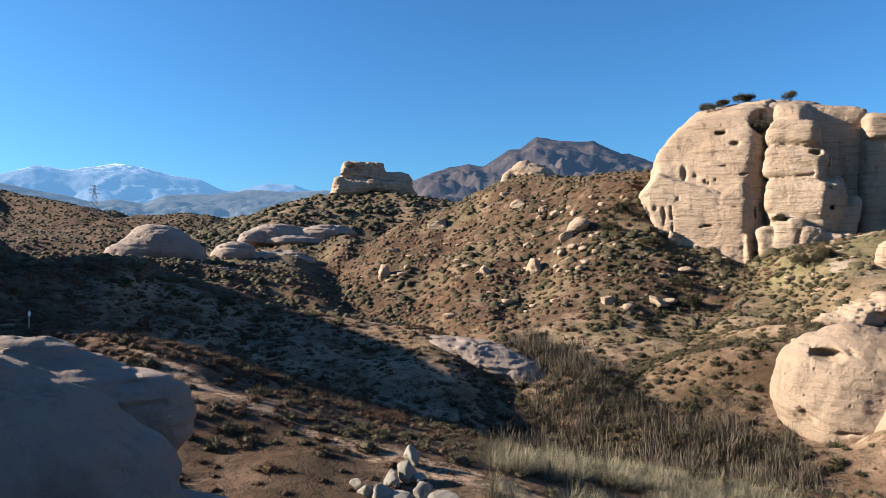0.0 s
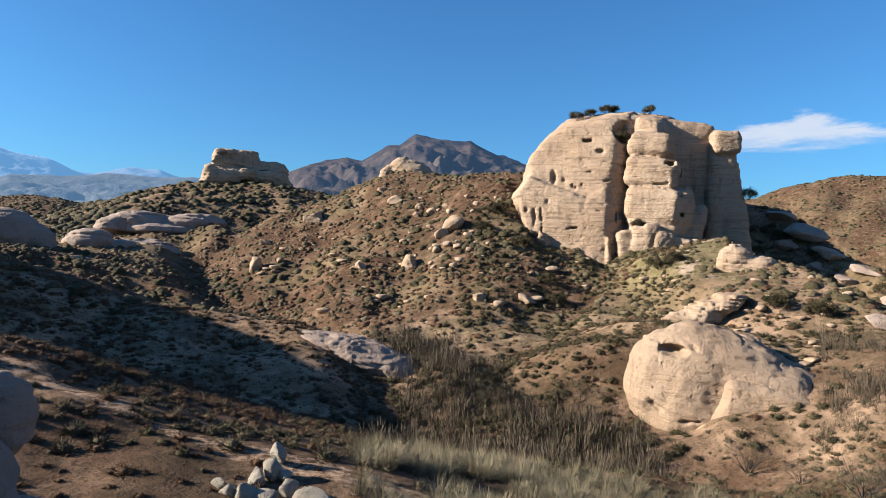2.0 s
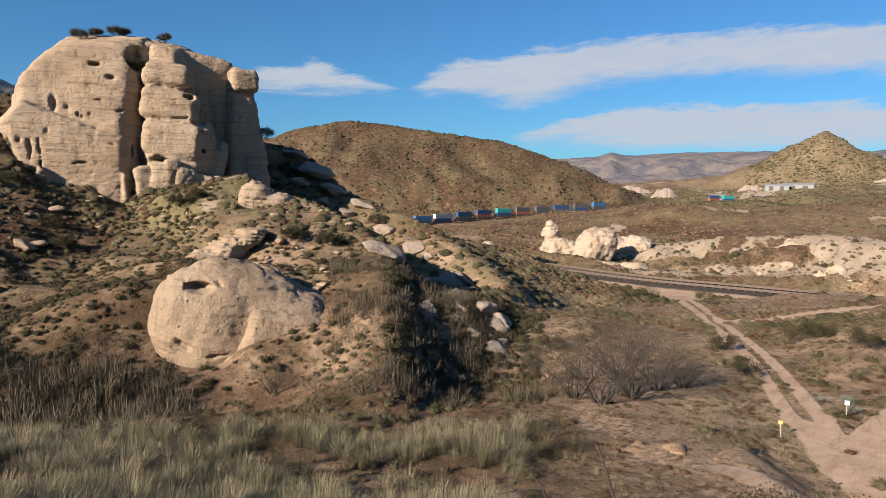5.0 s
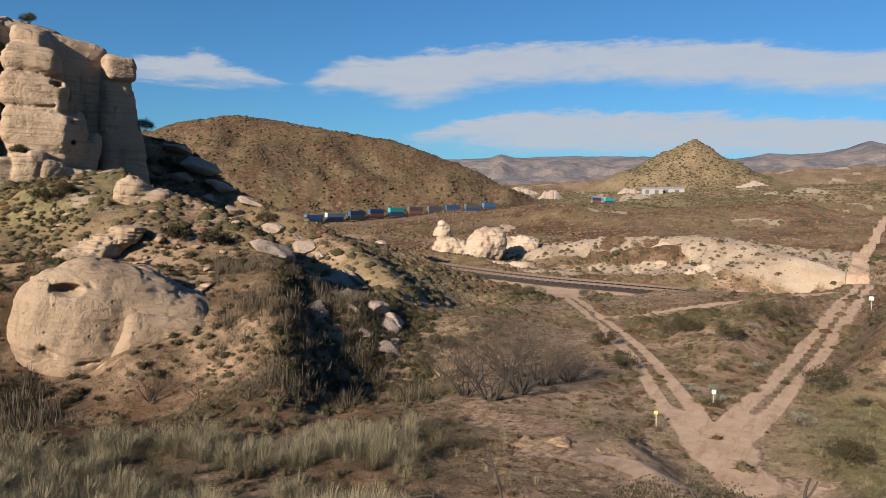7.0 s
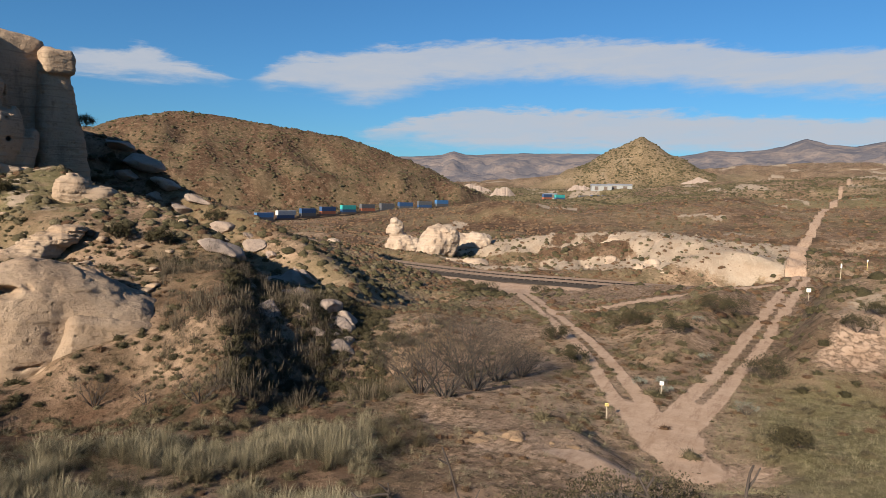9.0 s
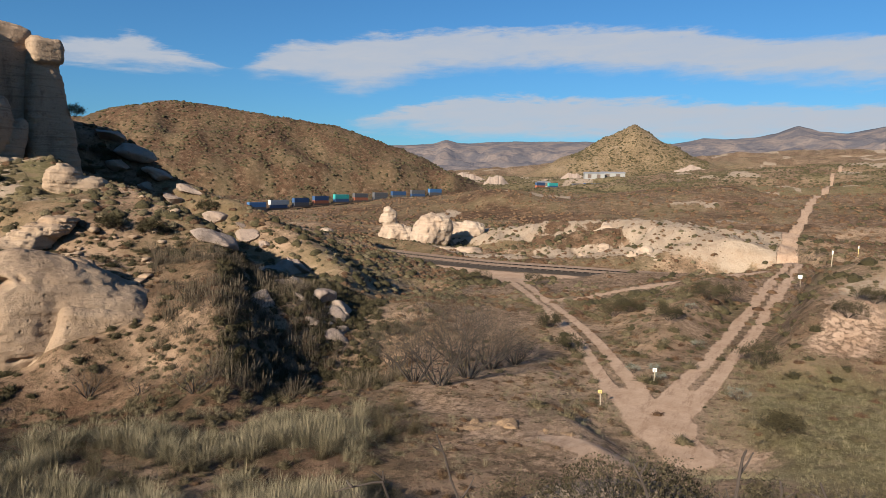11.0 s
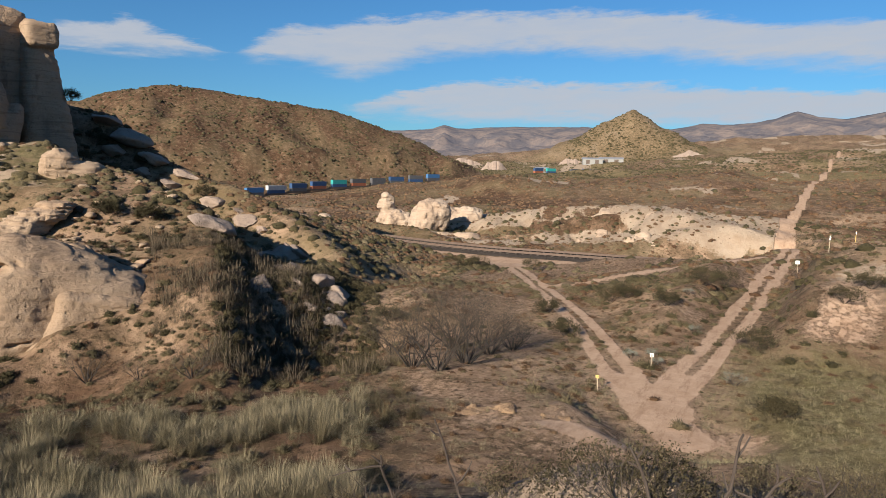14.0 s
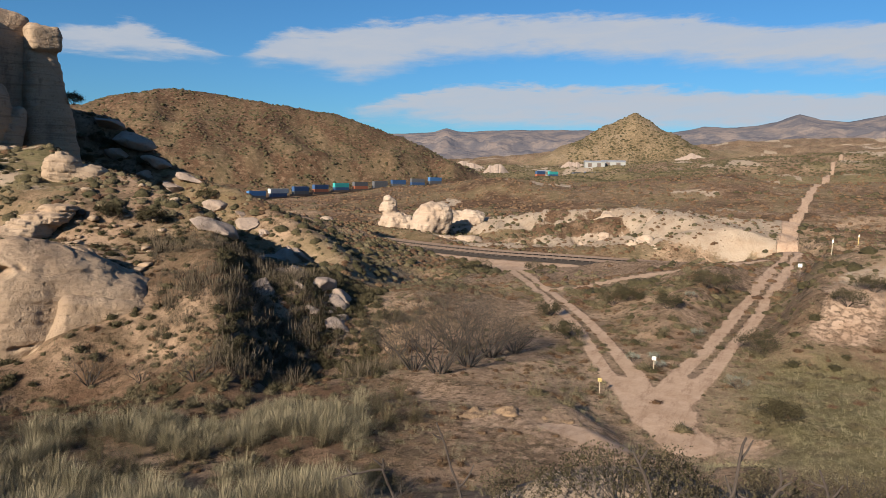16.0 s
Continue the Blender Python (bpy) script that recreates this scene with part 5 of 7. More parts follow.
blobs_rock("sandstone_boulder", 43.9, -7.5, 54, [((0, 0.8, 0.35), (1.15, 1.0, 0.85), 6)], 0.08, ROCK_GREY, "smooth grey egg-shaped boulder", 0.05, 0.5, 0.12, 1.0, 0.02, 42)
for i, (b, e, d, a, w) in enumerate(((36.8, -9.0, 50.5, 1.8, 0.8), (34.4, -6.2, 57, 2.2, 0.9), (38.6, -6.4, 57, 1.8, 0.6), (30.6, -6.6, 55, 1.8, 1.2), (37.6, -12.6, 45.5, 1.4, 0.6))):
    blobs_rock("sandstone_outcrop", b, e, d, [((0, 1.6, -w * 0.5), (a, 2.4, w), 8), ((a * 0.6, 1.2, -w * 0.7), (a * 0.6, 1.8, w * 0.8), -14), ((-a * 0.6, 1.4, -w * 0.7), (a * 0.6, 1.8, w * 0.9), 20)], 0.13, ROCK,
               "bare tan sandstone breaking through the spur", 0.2, 0.55, 0.5, 1.3, 0.1, 160 + i)
rnd = random.Random(78)
for i in range(9):
    b = rnd.uniform(46.5, 55.5)
    w = rnd.choice((0.8, 1.1, 1.6, 2.2))
    boulder(b, -7.6 - (b - 46) * 0.42 + rnd.uniform(-1.6, 1.2), w * 1.3, w * 0.75, ROCK_GREY, "grey angular rock on the shaded flank", 760 + i, near=40, sink=0.55, lean=rnd.uniform(-10, 25), group="boulders on the shaded flank")
rnd = random.Random(77)
for i in range(18):
    b = rnd.uniform(44, 53)
    e = -2.0 - (b - 43) * 0.62 + rnd.uniform(-2.2, 1.0)
    w = rnd.choice((1.2, 1.8, 2.6, 3.4))
    boulder(b, e, w * 1.3, w * rnd.uniform(0.5, 0.7), ROCK_GREY, "grey sandstone boulder on the shaded flank", 700 + i, near=44, sink=0.55, lean=rnd.uniform(5, 30), group="boulders on the shaded flank")
for i, (b, e, w, t) in enumerate(((36.9, 3.4, 6, 2.4), (38.8, 2.2, 7, 2.6), (40.6, 0.6, 5, 2.0), (42.8, -0.6, 4, 1.6), (37.8, 1.2, 4, 2.0), (41.5, -1.4, 3.6, 1.6), (39.6, -0.4, 3, 1.4))):
    boulder(b, e, w, t, ROCK_GREY, "grey sandstone ledge in the cliff's shadow", 740 + i, near=85, sink=0.5, lean=22, group="ledges below the cliff")

BOULDERS = ((7.7, -1.3, 2.8, 2.8), (3.5, -1.6, 1.8, 2.4), (-5.0, -1.9, 2.6, 3.4), (-0.6, 2.4, 6.0, 3.0), (6.4, 4.0, 3.2, 2.2), (13.8, -3.9, 2.6, 1.4), (17.7, -4.0, 3.0, 1.4), (18.8, 1.1, 2.6, 2.6),
            (11.5, 2.2, 3.4, 2.6), (10.5, 1.4, 2.4, 1.8), (9.4, 3.3, 2.4, 1.7), (8.2, 3.0, 1.8, 1.4), (3.0, 0.0, 2.0, 1.0), (2.2, -1.0, 2.4, 0.9), (-3.0, -1.2, 1.8, 1.3), (-4.2, 0.3, 2.4, 1.0),
            (5.2, 5.0, 1.8, 1.6), (11.0, 0.6, 1.6, 1.0), (12.6, 1.5, 1.5, 1.0), (9.9, 0.4, 1.4, 0.9))
for i, (b, e, w, t) in enumerate(BOULDERS):
    boulder(b, e, w, t, ROCK, "tan sandstone boulder among the scrub", 100 + i, near=60, sink=0.42, group="boulders on the hill", lean=random.Random(i).uniform(-20, 20))
rnd = random.Random(5)
for i in range(42):
    b, e = rnd.gauss(10.5, 1.8), rnd.uniform(-1.5, 5.0)
    s = rnd.uniform(0.5, 1.5)
    boulder(b, e, s, s * rnd.uniform(0.5, 0.8), ROCK, "small tan rock in the scrub", 200 + i, near=70, group="small rocks on the hill", level=2, name="stone")
for i in range(40):
    b, e = rnd.uniform(-8, 24), rnd.uniform(-6.5, 1.0)
    s = rnd.uniform(0.5, 1.6)
    boulder(b, e, s * 1.4, s * 0.5, ROCK, "small tan rock in the scrub", 300 + i, near=70, group="small rocks on the hill", level=2, name="stone")
for i in range(45):
    b, e = rnd.uniform(27, 42), rnd.uniform(-8, 0.5)
    s = rnd.uniform(0.3, 1.0)
    boulder(b, e, s * 1.5, s * 0.6, ROCK, "small tan rock on the spur", 400 + i, near=42, group="small rocks on the spur", level=2, name="stone")
# a heap of whitish stones by the path
for i, (b, e, w, t) in enumerate(((-5.2, -20.6, 0.55, 0.5), (-3.2, -19.0, 0.6, 0.55), (-2.6, -17.9, 0.42, 0.62), (-4.4, -19.4, 0.5, 0.45), (-1.6, -20.3, 0.5, 0.4), (-6.4, -20.2, 0.4, 0.35),
                                  (0.4, -21.2, 0.9, 0.42), (-3.6, -21.0, 0.6, 0.4), (-2.0, -19.4, 0.4, 0.35), (-7.2, -19.6, 0.35, 0.3), (-0.6, -20.8, 0.45, 0.32), (-5.0, -21.6, 0.5, 0.36))):
    boulder(b, e + 0.6, w * 1.35, t * 1.35, ROCK_WHITE, "whitish weathered stone in a heap by the path", 600 + i, near=11, sink=0.2, group="stone heap", level=3, name="stone")


# pale badland faces far beyond the railway
def badland(b, e, d, wide, tall, material, label, seed):
    """A bare gullied mound with ribs running down its face."""
    def shape(u, v, w):
        crest = tall * np.clip(1 - (np.abs(u) / (wide * 0.5)) ** 1.6, -0.4, 1) * (0.85 + 0.3 * vnoise(u / wide * 5, u * 0, u * 0, seed))
        rib = np.abs(vnoise(u / wide * 16 + 0.25 * w / tall, v * 0.02, w * 0.02, seed + 3))
        return (w - (crest - np.abs(v - tall * 0.9) * 0.8) - tall * 0.16 * rib) * 0.7

    h = wide / 56
    rock("badland_outcrop", sight(b, e, d), b, ((-wide * 0.55, -tall, -tall * 0.35), (wide * 0.55, tall * 2.6, tall * 1.25)), h, shape, material, label, tall * 0.01, tall * 0.2, tall * 0.04, tall * 0.3, tall * 0.02, seed, category="rock")


for i, q in enumerate(((58.3, -0.3, 545, 26, 7.0, ROCK_GREY), (62.6, -0.1, 590, 20, 4.6, ROCK_GREY), (67.6, 0.1, 700, 36, 13, ROCK_GREY), (74.0, 0.7, 830, 40, 15, ROCK_GREY), (78.8, 0.6, 800, 50, 8, ROCK_GREY),
                       (83.2, 1.8, 1250, 50, 9, ROCK_GREY), (65.2, 0.8, 820, 40, 9, ROCK_GREY))):
    badland(*q[:5], q[5], "pale gullied badland mound on the far slopes", 800 + 7 * i)


# ---- scrub ----
def dome(rng, rings, sides):
    """A low lumpy mound of foliage, open below, as vertices and triangles."""
    V, F = [], []
    lob = rng.uniform(0, 6.3, 2)
    for k in range(rings):
        f = k / rings
        for q in range(sides):
            a = 6.2832 * (q + 0.5 * (k % 2)) / sides
            out = 0.5 * math.sqrt(max(0.0, 1 - (f * 0.98) ** 2)) * (0.86 + 0.14 * math.sin(2 * a + lob[0]) + 0.12 * math.sin(3 * a + lob[1])) * rng.uniform(0.78, 1.16)
            V.append((math.cos(a) * out, math.sin(a) * out, f * 0.52 * rng.uniform(0.8, 1.2) - (0.10 if k == 0 else 0)))
    V.append((rng.uniform(-0.1, 0.1), rng.uniform(-0.1, 0.1), 0.52 * rng.uniform(0.9, 1.1)))
    for k in range(rings - 1):
        for q in range(sides):
            a, b, c, d = k * sides + q, k * sides + (q + 1) % sides, (k + 1) * sides + q, (k + 1) * sides + (q + 1) % sides
            F += ((a, b, c), (b, d, c)) if k % 2 == 0 else ((a, b, d), (a, d, c))
    top = len(V) - 1
    F += [((rings - 1) * sides + q, (rings - 1) * sides + (q + 1) % sides, top) for q in range(sides)]
    return np.array(V), np.array(F)


def shrub_template(rng, n, size, kind):
    """Triangles of one shrub of unit width: blades, bare twigs, or a lumpy mound bristling with small leaves."""
    if kind in ("blade", "twig"):
        a = rng.uniform(0, 2 * np.pi, n)
        lean = rng.uniform(0.05, 1.0, n)
        base = np.stack([np.cos(a), np.sin(a), np.zeros(n)], -1) * rng.uniform(0, 0.22 if kind == "blade" else 0.38, n)[:, None]
        h = rng.uniform(0.5, 1.0, n) * (1.1 - 0.55 * lean)
        a2 = a + (rng.normal(0, 0.8, n) if kind == "twig" else 0)
        mid = base + np.stack([np.cos(a2) * lean * 0.25, np.sin(a2) * lean * 0.25, h * 0.6], -1)
        tip = base + np.stack([np.cos(a2) * lean * (0.75 if kind == "blade" else 0.45), np.sin(a2) * lean * (0.75 if kind == "blade" else 0.45), h], -1)
        side = np.stack([-np.sin(a), np.cos(a), np.zeros(n)], -1) * size
        v = np.stack([base - side, base + side, mid + side * 0.8, mid - side * 0.8, tip, tip + side * 0.1], 1)
        f = np.array([[0, 1, 2], [3, 2, 4]])
        k = v.shape[1]
        return v.reshape(-1, 3), (np.arange(n)[:, None, None] * k + f[None]).reshape(-1, 3)
    V, F = dome(rng, *((3, 8) if n >= 60 else (2, 6) if n >= 20 else (2, 4) if n >= 8 else (1, 5)))
    if n >= 60:
        V = V * np.array([0.62, 0.62, 0.7])
    n = int(n * 1.2) if n >= 60 else int(n * 0.7) if n >= 20 else 0
    if n:
        d = rng.normal(size=(n, 3))
        d[:, 2] = np.abs(d[:, 2]) * 0.8
        d /= np.linalg.norm(d, axis=1)[:, None]
        c = d * np.array([0.5, 0.5, 0.5]) * rng.uniform(0.8, 1.08, n)[:, None]
        t1 = np.cross(d, rng.normal(size=(n, 3)))
        t1 /= np.linalg.norm(t1, axis=1)[:, None]
        side = t1 * (size * rng.uniform(*((0.35, 0.8) if n < 50 else (0.15, 0.4)), n))[:, None]
        root, tip = c * 0.45, c * rng.uniform(0.9, 1.2, n)[:, None] + rng.normal(0, 0.05, (n, 3)) + np.array([0, 0, 0.06])
        lv = np.stack([root - side, root + side, tip], 1).reshape(-1, 3)
        F = np.vstack([F, np.arange(3 * n).reshape(-1, 3) + len(V)])
        V = np.vstack([V, lv])
    return V, F


def scatter(name, places, sizes, material, label, leaves, leaf, kind="leaf", seed=0, tall=1.0, variants=6):
    """Many shrubs of one kind in one mesh."""
    rng = np.random.default_rng(seed)
    temps = [shrub_template(rng, leaves, leaf, kind) for _ in range(variants)]
    V, F, o = [], [], 0
    pick = rng.integers(0, variants, len(places))
    ang = rng.uniform(0, 2 * np.pi, len(places))
    for q in range(variants):
        m = pick == q
        if not m.any():
            continue
        tv, tf = temps[q]
        c, s = np.cos(ang[m]), np.sin(ang[m])
        x = tv[None, :, 0] * c[:, None] - tv[None, :, 1] * s[:, None]
        y = tv[None, :, 0] * s[:, None] + tv[None, :, 1] * c[:, None]
        z = np.broadcast_to(tv[None, :, 2], x.shape) * tall
        p = np.stack([x, y, z], -1) * sizes[m][:, None, None] + places[m][:, None, :]
        V.append(p.reshape(-1, 3))
        F.append((tf[None] + (np.arange(m.sum()) * len(tv))[:, None, None] + o).reshape(-1, 3))
        o += p.shape[0] * p.shape[1]
    ob = mesh_object(name, np.vstack(V), np.vstack(F), material, smooth=False)
    return tagged(ob, label, "grass" if kind == "blade" else "shrubs", kind="stuff")


SKYLINE = np.maximum.accumulate(COVER[:, :, 0] / RINGS[:, None], axis=0)


def strewn(n, b0, b1, r0, r1, seed, keep=None, power=2.0):
    """Random places on the ground in a sector, thinned by keep(x, y, r, b)."""
    rng = np.random.default_rng(seed)
    b = np.radians(rng.uniform(b0, b1, n))
    r = (rng.uniform(r0 ** power, r1 ** power, n)) ** (1 / power)
    x, y = r * np.sin(b), r * np.cos(b)
    got = survey(x, y)
    z, zn = got[:, 0], got[:, 1:]
    chance = 1 - 0.995 * step(zn[:, 0], 0.32, 0.60)
    chance = chance * (1 - 0.66 * zn[:, 2])
    for line, half in ((RAIL, 6.5), (LINE_FAR, 9), (SHOULDER, 3)):
        chance = chance * (segment_distance(x, y, line)[0] > half)
    if keep:
        chance = chance * keep(x, y, r, np.degrees(b))
    # the far sides of hills, which nobody sees from the lookout, get a thin cover
    j = np.clip(((np.degrees(b) - FINE[0]) / 0.25).astype(int), 0, len(FINE) - 1)
    i = np.clip(np.interp(r, RINGS, np.arange(len(RINGS))).astype(int), 0, len(RINGS) - 1)
    hidden = (z + 1.6) / r < SKYLINE[np.maximum(i - 2, 0), j]
    chance = chance * np.where(hidden, 0.12, 1.0)
    m = rng.uniform(0, 1, n) < chance
    return np.stack([x, y, z - 0.03], -1)[m], rng, zn[m]


def patch(scale, seed, lo, hi):
    return lambda x, y, r, b: step(fbm2(x, y, scale, 3, seed), lo, hi)


def sizes_for(rng, n, lo, hi):
    return lo + (hi - lo) * rng.uniform(0, 1, n) ** 2.2


def slope_scrub(name, n, far, seed, keep, lo, hi, material, label, tall):
    """Scrub on the slopes, finer where it stands closer."""
    def thin(x, y, r, b):
        flat = step(b, 54, 60) * (1 - step(r, 66, 84)) * (1 - step(fbm2(x, y, 8, 3, 230), 0.0, 0.35))
        return keep(x, y, r, b) * (1 - (0.93 if material is GREEN else 0.75) * flat)

    p, g, _ = strewn(n, -40, 100, 33, far, seed, thin, 1.6)
    s = sizes_for(g, len(p), lo, hi)
    r = np.hypot(p[:, 0], p[:, 1])
    for a, z, leaves, leaf in ((0, 62, 76, 0.075), (62, 112, 22, 0.13), (112, 999, 13, 0.25)):
        m = (r >= a) & (r < z)
        scatter(name, p[m], s[m] * (0.62 if z == 62 else 0.85), material, label, leaves, leaf, seed=seed + a, tall=tall * 0.85)


# hills and slopes out to the railway
slope_scrub("sage_scrub", 19000, 175, 11, patch(9, 201, -0.5, 0.2), 0.45, 1.7, SAGE, "grey-green low sage scrub on the slopes", 0.75)
slope_scrub("rusty_scrub", 44000, 190, 12, patch(13, 202, -0.55, 0.15), 0.4, 1.6, RUST, "rust-brown dry buckwheat scrub", 0.65)
slope_scrub("dark_scrub", 21000, 200, 13, patch(12, 203, -0.35, 0.3), 0.6, 2.3, GREEN, "dark green chaparral bushes", 0.8)
p, g, _ = strewn(7000, -40, 100, 34, 130, 14, patch(14, 204, -0.3, 0.3), 1.5)
scatter("dry_grass", p, sizes_for(g, len(p), 0.35, 0.8), STRAW, "tufts of dry straw-coloured grass", 6, 0.025, "blade", seed=4, tall=0.8)
# beyond the railway
p, g, _ = strewn(16000, -38, 102, 170, 460, 15, None, 1.3)
scatter("far_scrub", p, sizes_for(g, len(p), 0.9, 2.6), RUST, "brown scrub on the flats beyond the railway", 12, 0.26, seed=5, tall=0.6)
p, g, _ = strewn(9000, -38, 102, 170, 520, 16, patch(40, 205, -0.2, 0.3), 1.3)
scatter("far_scrub", p, sizes_for(g, len(p), 1.0, 3.0), GREEN, "dark bushes dotted over the flats and banks", 14, 0.26, seed=6, tall=0.65)
p, g, _ = strewn(24000, 30, 102, 440, 1000, 17, None, 1.2)
scatter("hill_scrub", p, sizes_for(g, len(p), 1.5, 4.4), GREEN, "speckled scrub on the far hills", 8, 0.34, seed=7, tall=0.6)
p, g, _ = strewn(14000, 60, 102, 900, 2300, 18, None, 1.0)
scatter("hill_scrub", p, sizes_for(g, len(p), 2, 6), SAGE, "dark scrub on the distant slopes", 7, 0.34, seed=8, tall=0.5)
# this dense dark brush also deepens the tone of the western hills' shade
p, g, _ = strewn(26000, -40, 2, 170, 950, 19, None, 1.2)
scatter("hill_scrub", p, sizes_for(g, len(p), 1.6, 5.0), GREEN, "dark brush on the far shaded hills", 8, 0.22, seed=9, tall=0.5)


# the thicket in the wash and the near slope
def near_wash(x, y, r, b):
    d = segment_distance(x, y, WASH)[0]
    return (1 - step(d, 3, 11)) * step(b, 3, 10) * (1 - step(b, 25, 31))


p, g, _ = strewn(1900, 2, 42, 34, 66, 20, near_wash)
scatter("wash_thicket", p, sizes_for(g, len(p), 0.8, 2.2), TWIG, "grey-brown leafless thicket along the wash", 46, 0.012, "twig", seed=10, tall=0.9)
p, g, _ = strewn(3400, 2, 42, 34, 66, 21, near_wash)
scatter("wash_thicket", p, sizes_for(g, len(p), 0.5, 1.5), GREEN, "dark leafy bushes along the wash", 110, 0.075, seed=11, tall=0.75)
p, g, _ = strewn(2400, 45, 58, 36, 66, 31, patch(5, 212, -0.5, 0.0))
scatter("dark_scrub", p, sizes_for(g, len(p), 0.4, 1.2), GREEN, "dark brush crowding the shaded flank", 90, 0.06, seed=21, tall=0.85)
p, g, _ = strewn(900, 40, 60, 34, 58, 32, patch(6, 213, -0.2, 0.2))
scatter("grey_brush", p, sizes_for(g, len(p), 0.7, 1.8), TWIG, "grey leafless brush on the shaded flank", 40, 0.014, "twig", seed=22, tall=0.9)
g = np.random.default_rng(33)
b, r = np.radians(g.uniform(22, 47, 1000)), g.uniform(29, 42.5, 1000)
p = np.stack([r * np.sin(b), r * np.cos(b), survey(r * np.sin(b), r * np.cos(b))[:, 0] - 0.03], -1)
p = p[fbm2(p[:, 0], p[:, 1], 4, 3, 214) > -0.15]
scatter("dark_scrub", p, sizes_for(g, len(p), 0.3, 0.8), SAGE, "olive brush below the sandstone outcrop", 90, 0.07, seed=23, tall=0.8)
p, g, _ = strewn(3000, 12, 31, 38, 88, 37, patch(6, 219, -0.5, 0.0))
scatter("dark_scrub", p, sizes_for(g, len(p), 0.4, 1.3), GREEN, "dark olive brush on the slope under the cliff", 60, 0.075, seed=27, tall=0.7)
p, g, _ = strewn(1400, 58, 86, 19, 44, 38, patch(5, 220, -0.2, 0.2))
scatter("dry_grass", p, sizes_for(g, len(p), 0.3, 0.7), STRAW, "wiry dry tufts on the pinkish dirt", 34, 0.010, "blade", seed=28, tall=0.6)
p, g, _ = strewn(1500, -40, 60, 9, 36, 22, patch(6, 206, -0.2, 0.25))
scatter("sage_scrub", p, sizes_for(g, len(p), 0.4, 1.1), SAGE, "grey-green sage bushes on the near slope", 130, 0.07, seed=12, tall=0.85)
p, g, _ = strewn(1300, -40, 66, 8, 38, 23, patch(7, 207, -0.1, 0.25))
scatter("rusty_scrub", p, sizes_for(g, len(p), 0.35, 0.9), RUST, "rust-brown dry brush on the near slope", 120, 0.07, seed=13, tall=0.75)
p, g, _ = strewn(2400, 4, 57, 17, 31, 24, patch(3, 208, -0.3, 0.05))
scatter("bunch_grass", p, sizes_for(g, len(p), 0.6, 1.4), OLIVE, "tall dry bunch grass, straw and grey-green", 120, 0.0065, "blade", seed=14, tall=0.85)
p, g, _ = strewn(900, 2, 62, 17, 34, 25, patch(5, 209, -0.2, 0.2))
scatter("bunch_grass", p, sizes_for(g, len(p), 0.6, 1.3), SAGE, "grey-green wiry brush among the dry grass", 90, 0.0075, "blade", seed=15, tall=0.8)
p, g, _ = strewn(4200, -36, 6, 27, 66, 36, patch(5, 218, -0.6, -0.1))
scatter("dark_scrub", p, sizes_for(g, len(p), 0.3, 1.0), RUST, "brown close brush on the shaded ridge", 60, 0.075, seed=26, tall=0.7)
p, g, _ = strewn(5000, 56, 102, 14, 60, 26, None)
scatter("dry_grass", p, sizes_for(g, len(p), 0.2, 0.5), STRAW, "short dry grass on the flat", 10, 0.012, "blade", seed=16, tall=0.5)
p, g, _ = strewn(1100, 56, 102, 30, 80, 27, patch(9, 210, 0.0, 0.3))
scatter("sage_scrub", p, sizes_for(g, len(p), 0.5, 1.6), SAGE, "sage bushes on the flat between the tracks", 90, 0.07, seed=17, tall=0.7)
p, g, _ = strewn(2600, 73.5, 84.5, 1250, 1600, 28, None, 1.0)
scatter("hill_scrub", p, sizes_for(g, len(p), 3, 8), GREEN, "dark brush and broken rock on the conical hill", 8, 0.3, seed=18, tall=0.6)
p, g, _ = strewn(1500, 56, 80, 25, 72, 29, patch(7, 211, -0.2, 0.25))
scatter("rusty_scrub", p, sizes_for(g, len(p), 0.3, 0.8), RUST, "low rusty brush on the pinkish flat", 70, 0.04, seed=19, tall=0.6)
p, g, _ = strewn(7000, 85, 102, 25, 52, 30, None)
scatter("meadow_grass", p, sizes_for(g, len(p), 0.25, 0.55), MEADOW, "short greenish grass of the meadow", 10, 0.011, "blade", seed=20, tall=0.55)

p, g, _ = strewn(1500, 58, 99, 44, 108, 34, patch(9, 216, -0.1, 0.25))
scatter("dark_scrub", p, sizes_for(g, len(p), 0.4, 1.4), GREEN, "scattered dark bushes on the pinkish flat", 70, 0.06, seed=24, tall=0.7)
p, g, _ = strewn(500, 26, 44, 46, 74, 35, patch(6, 217, -0.2, 0.2))
scatter("dark_scrub", p, sizes_for(g, len(p), 0.3, 0.8), GREEN, "dark low brush along the spur", 80, 0.055, seed=25, tall=0.7)

# a low earth bank with a burrow, above the near track
blobs_rock("earth_bank", 71.0, -21.0, 27.5, [((0, 1.0, -0.1), (2.4, 1.2, 0.55), -4), ((2.0, 0.6, -0.25), (1.3, 1.0, 0.6), -8), ((-2.4, 1.3, 0.0), (1.8, 1.0, 0.4), 4), ((3.0, -0.2, -0.5), (0.7, 0.7, 0.5), 0)], 0.08, EARTH,
           "crumbling tan earth bank with a dark burrow", 0.06, 0.3, 0.28, 0.8, 0.06, 60, 0.4, [((0.45, -0.35, -0.45), (0.34, 0.9, 0.30), 10)])


# ---- small helpers for built things ----
def box(bm, c, h, m=None):
    """Adds a box of half sizes h about c to bm."""
    g = bmesh.ops.create_cube(bm, size=2, matrix=(m or Matrix()) @ Matrix.Translation(c) @ Matrix.Diagonal((*h, 1)))
    return g["verts"]


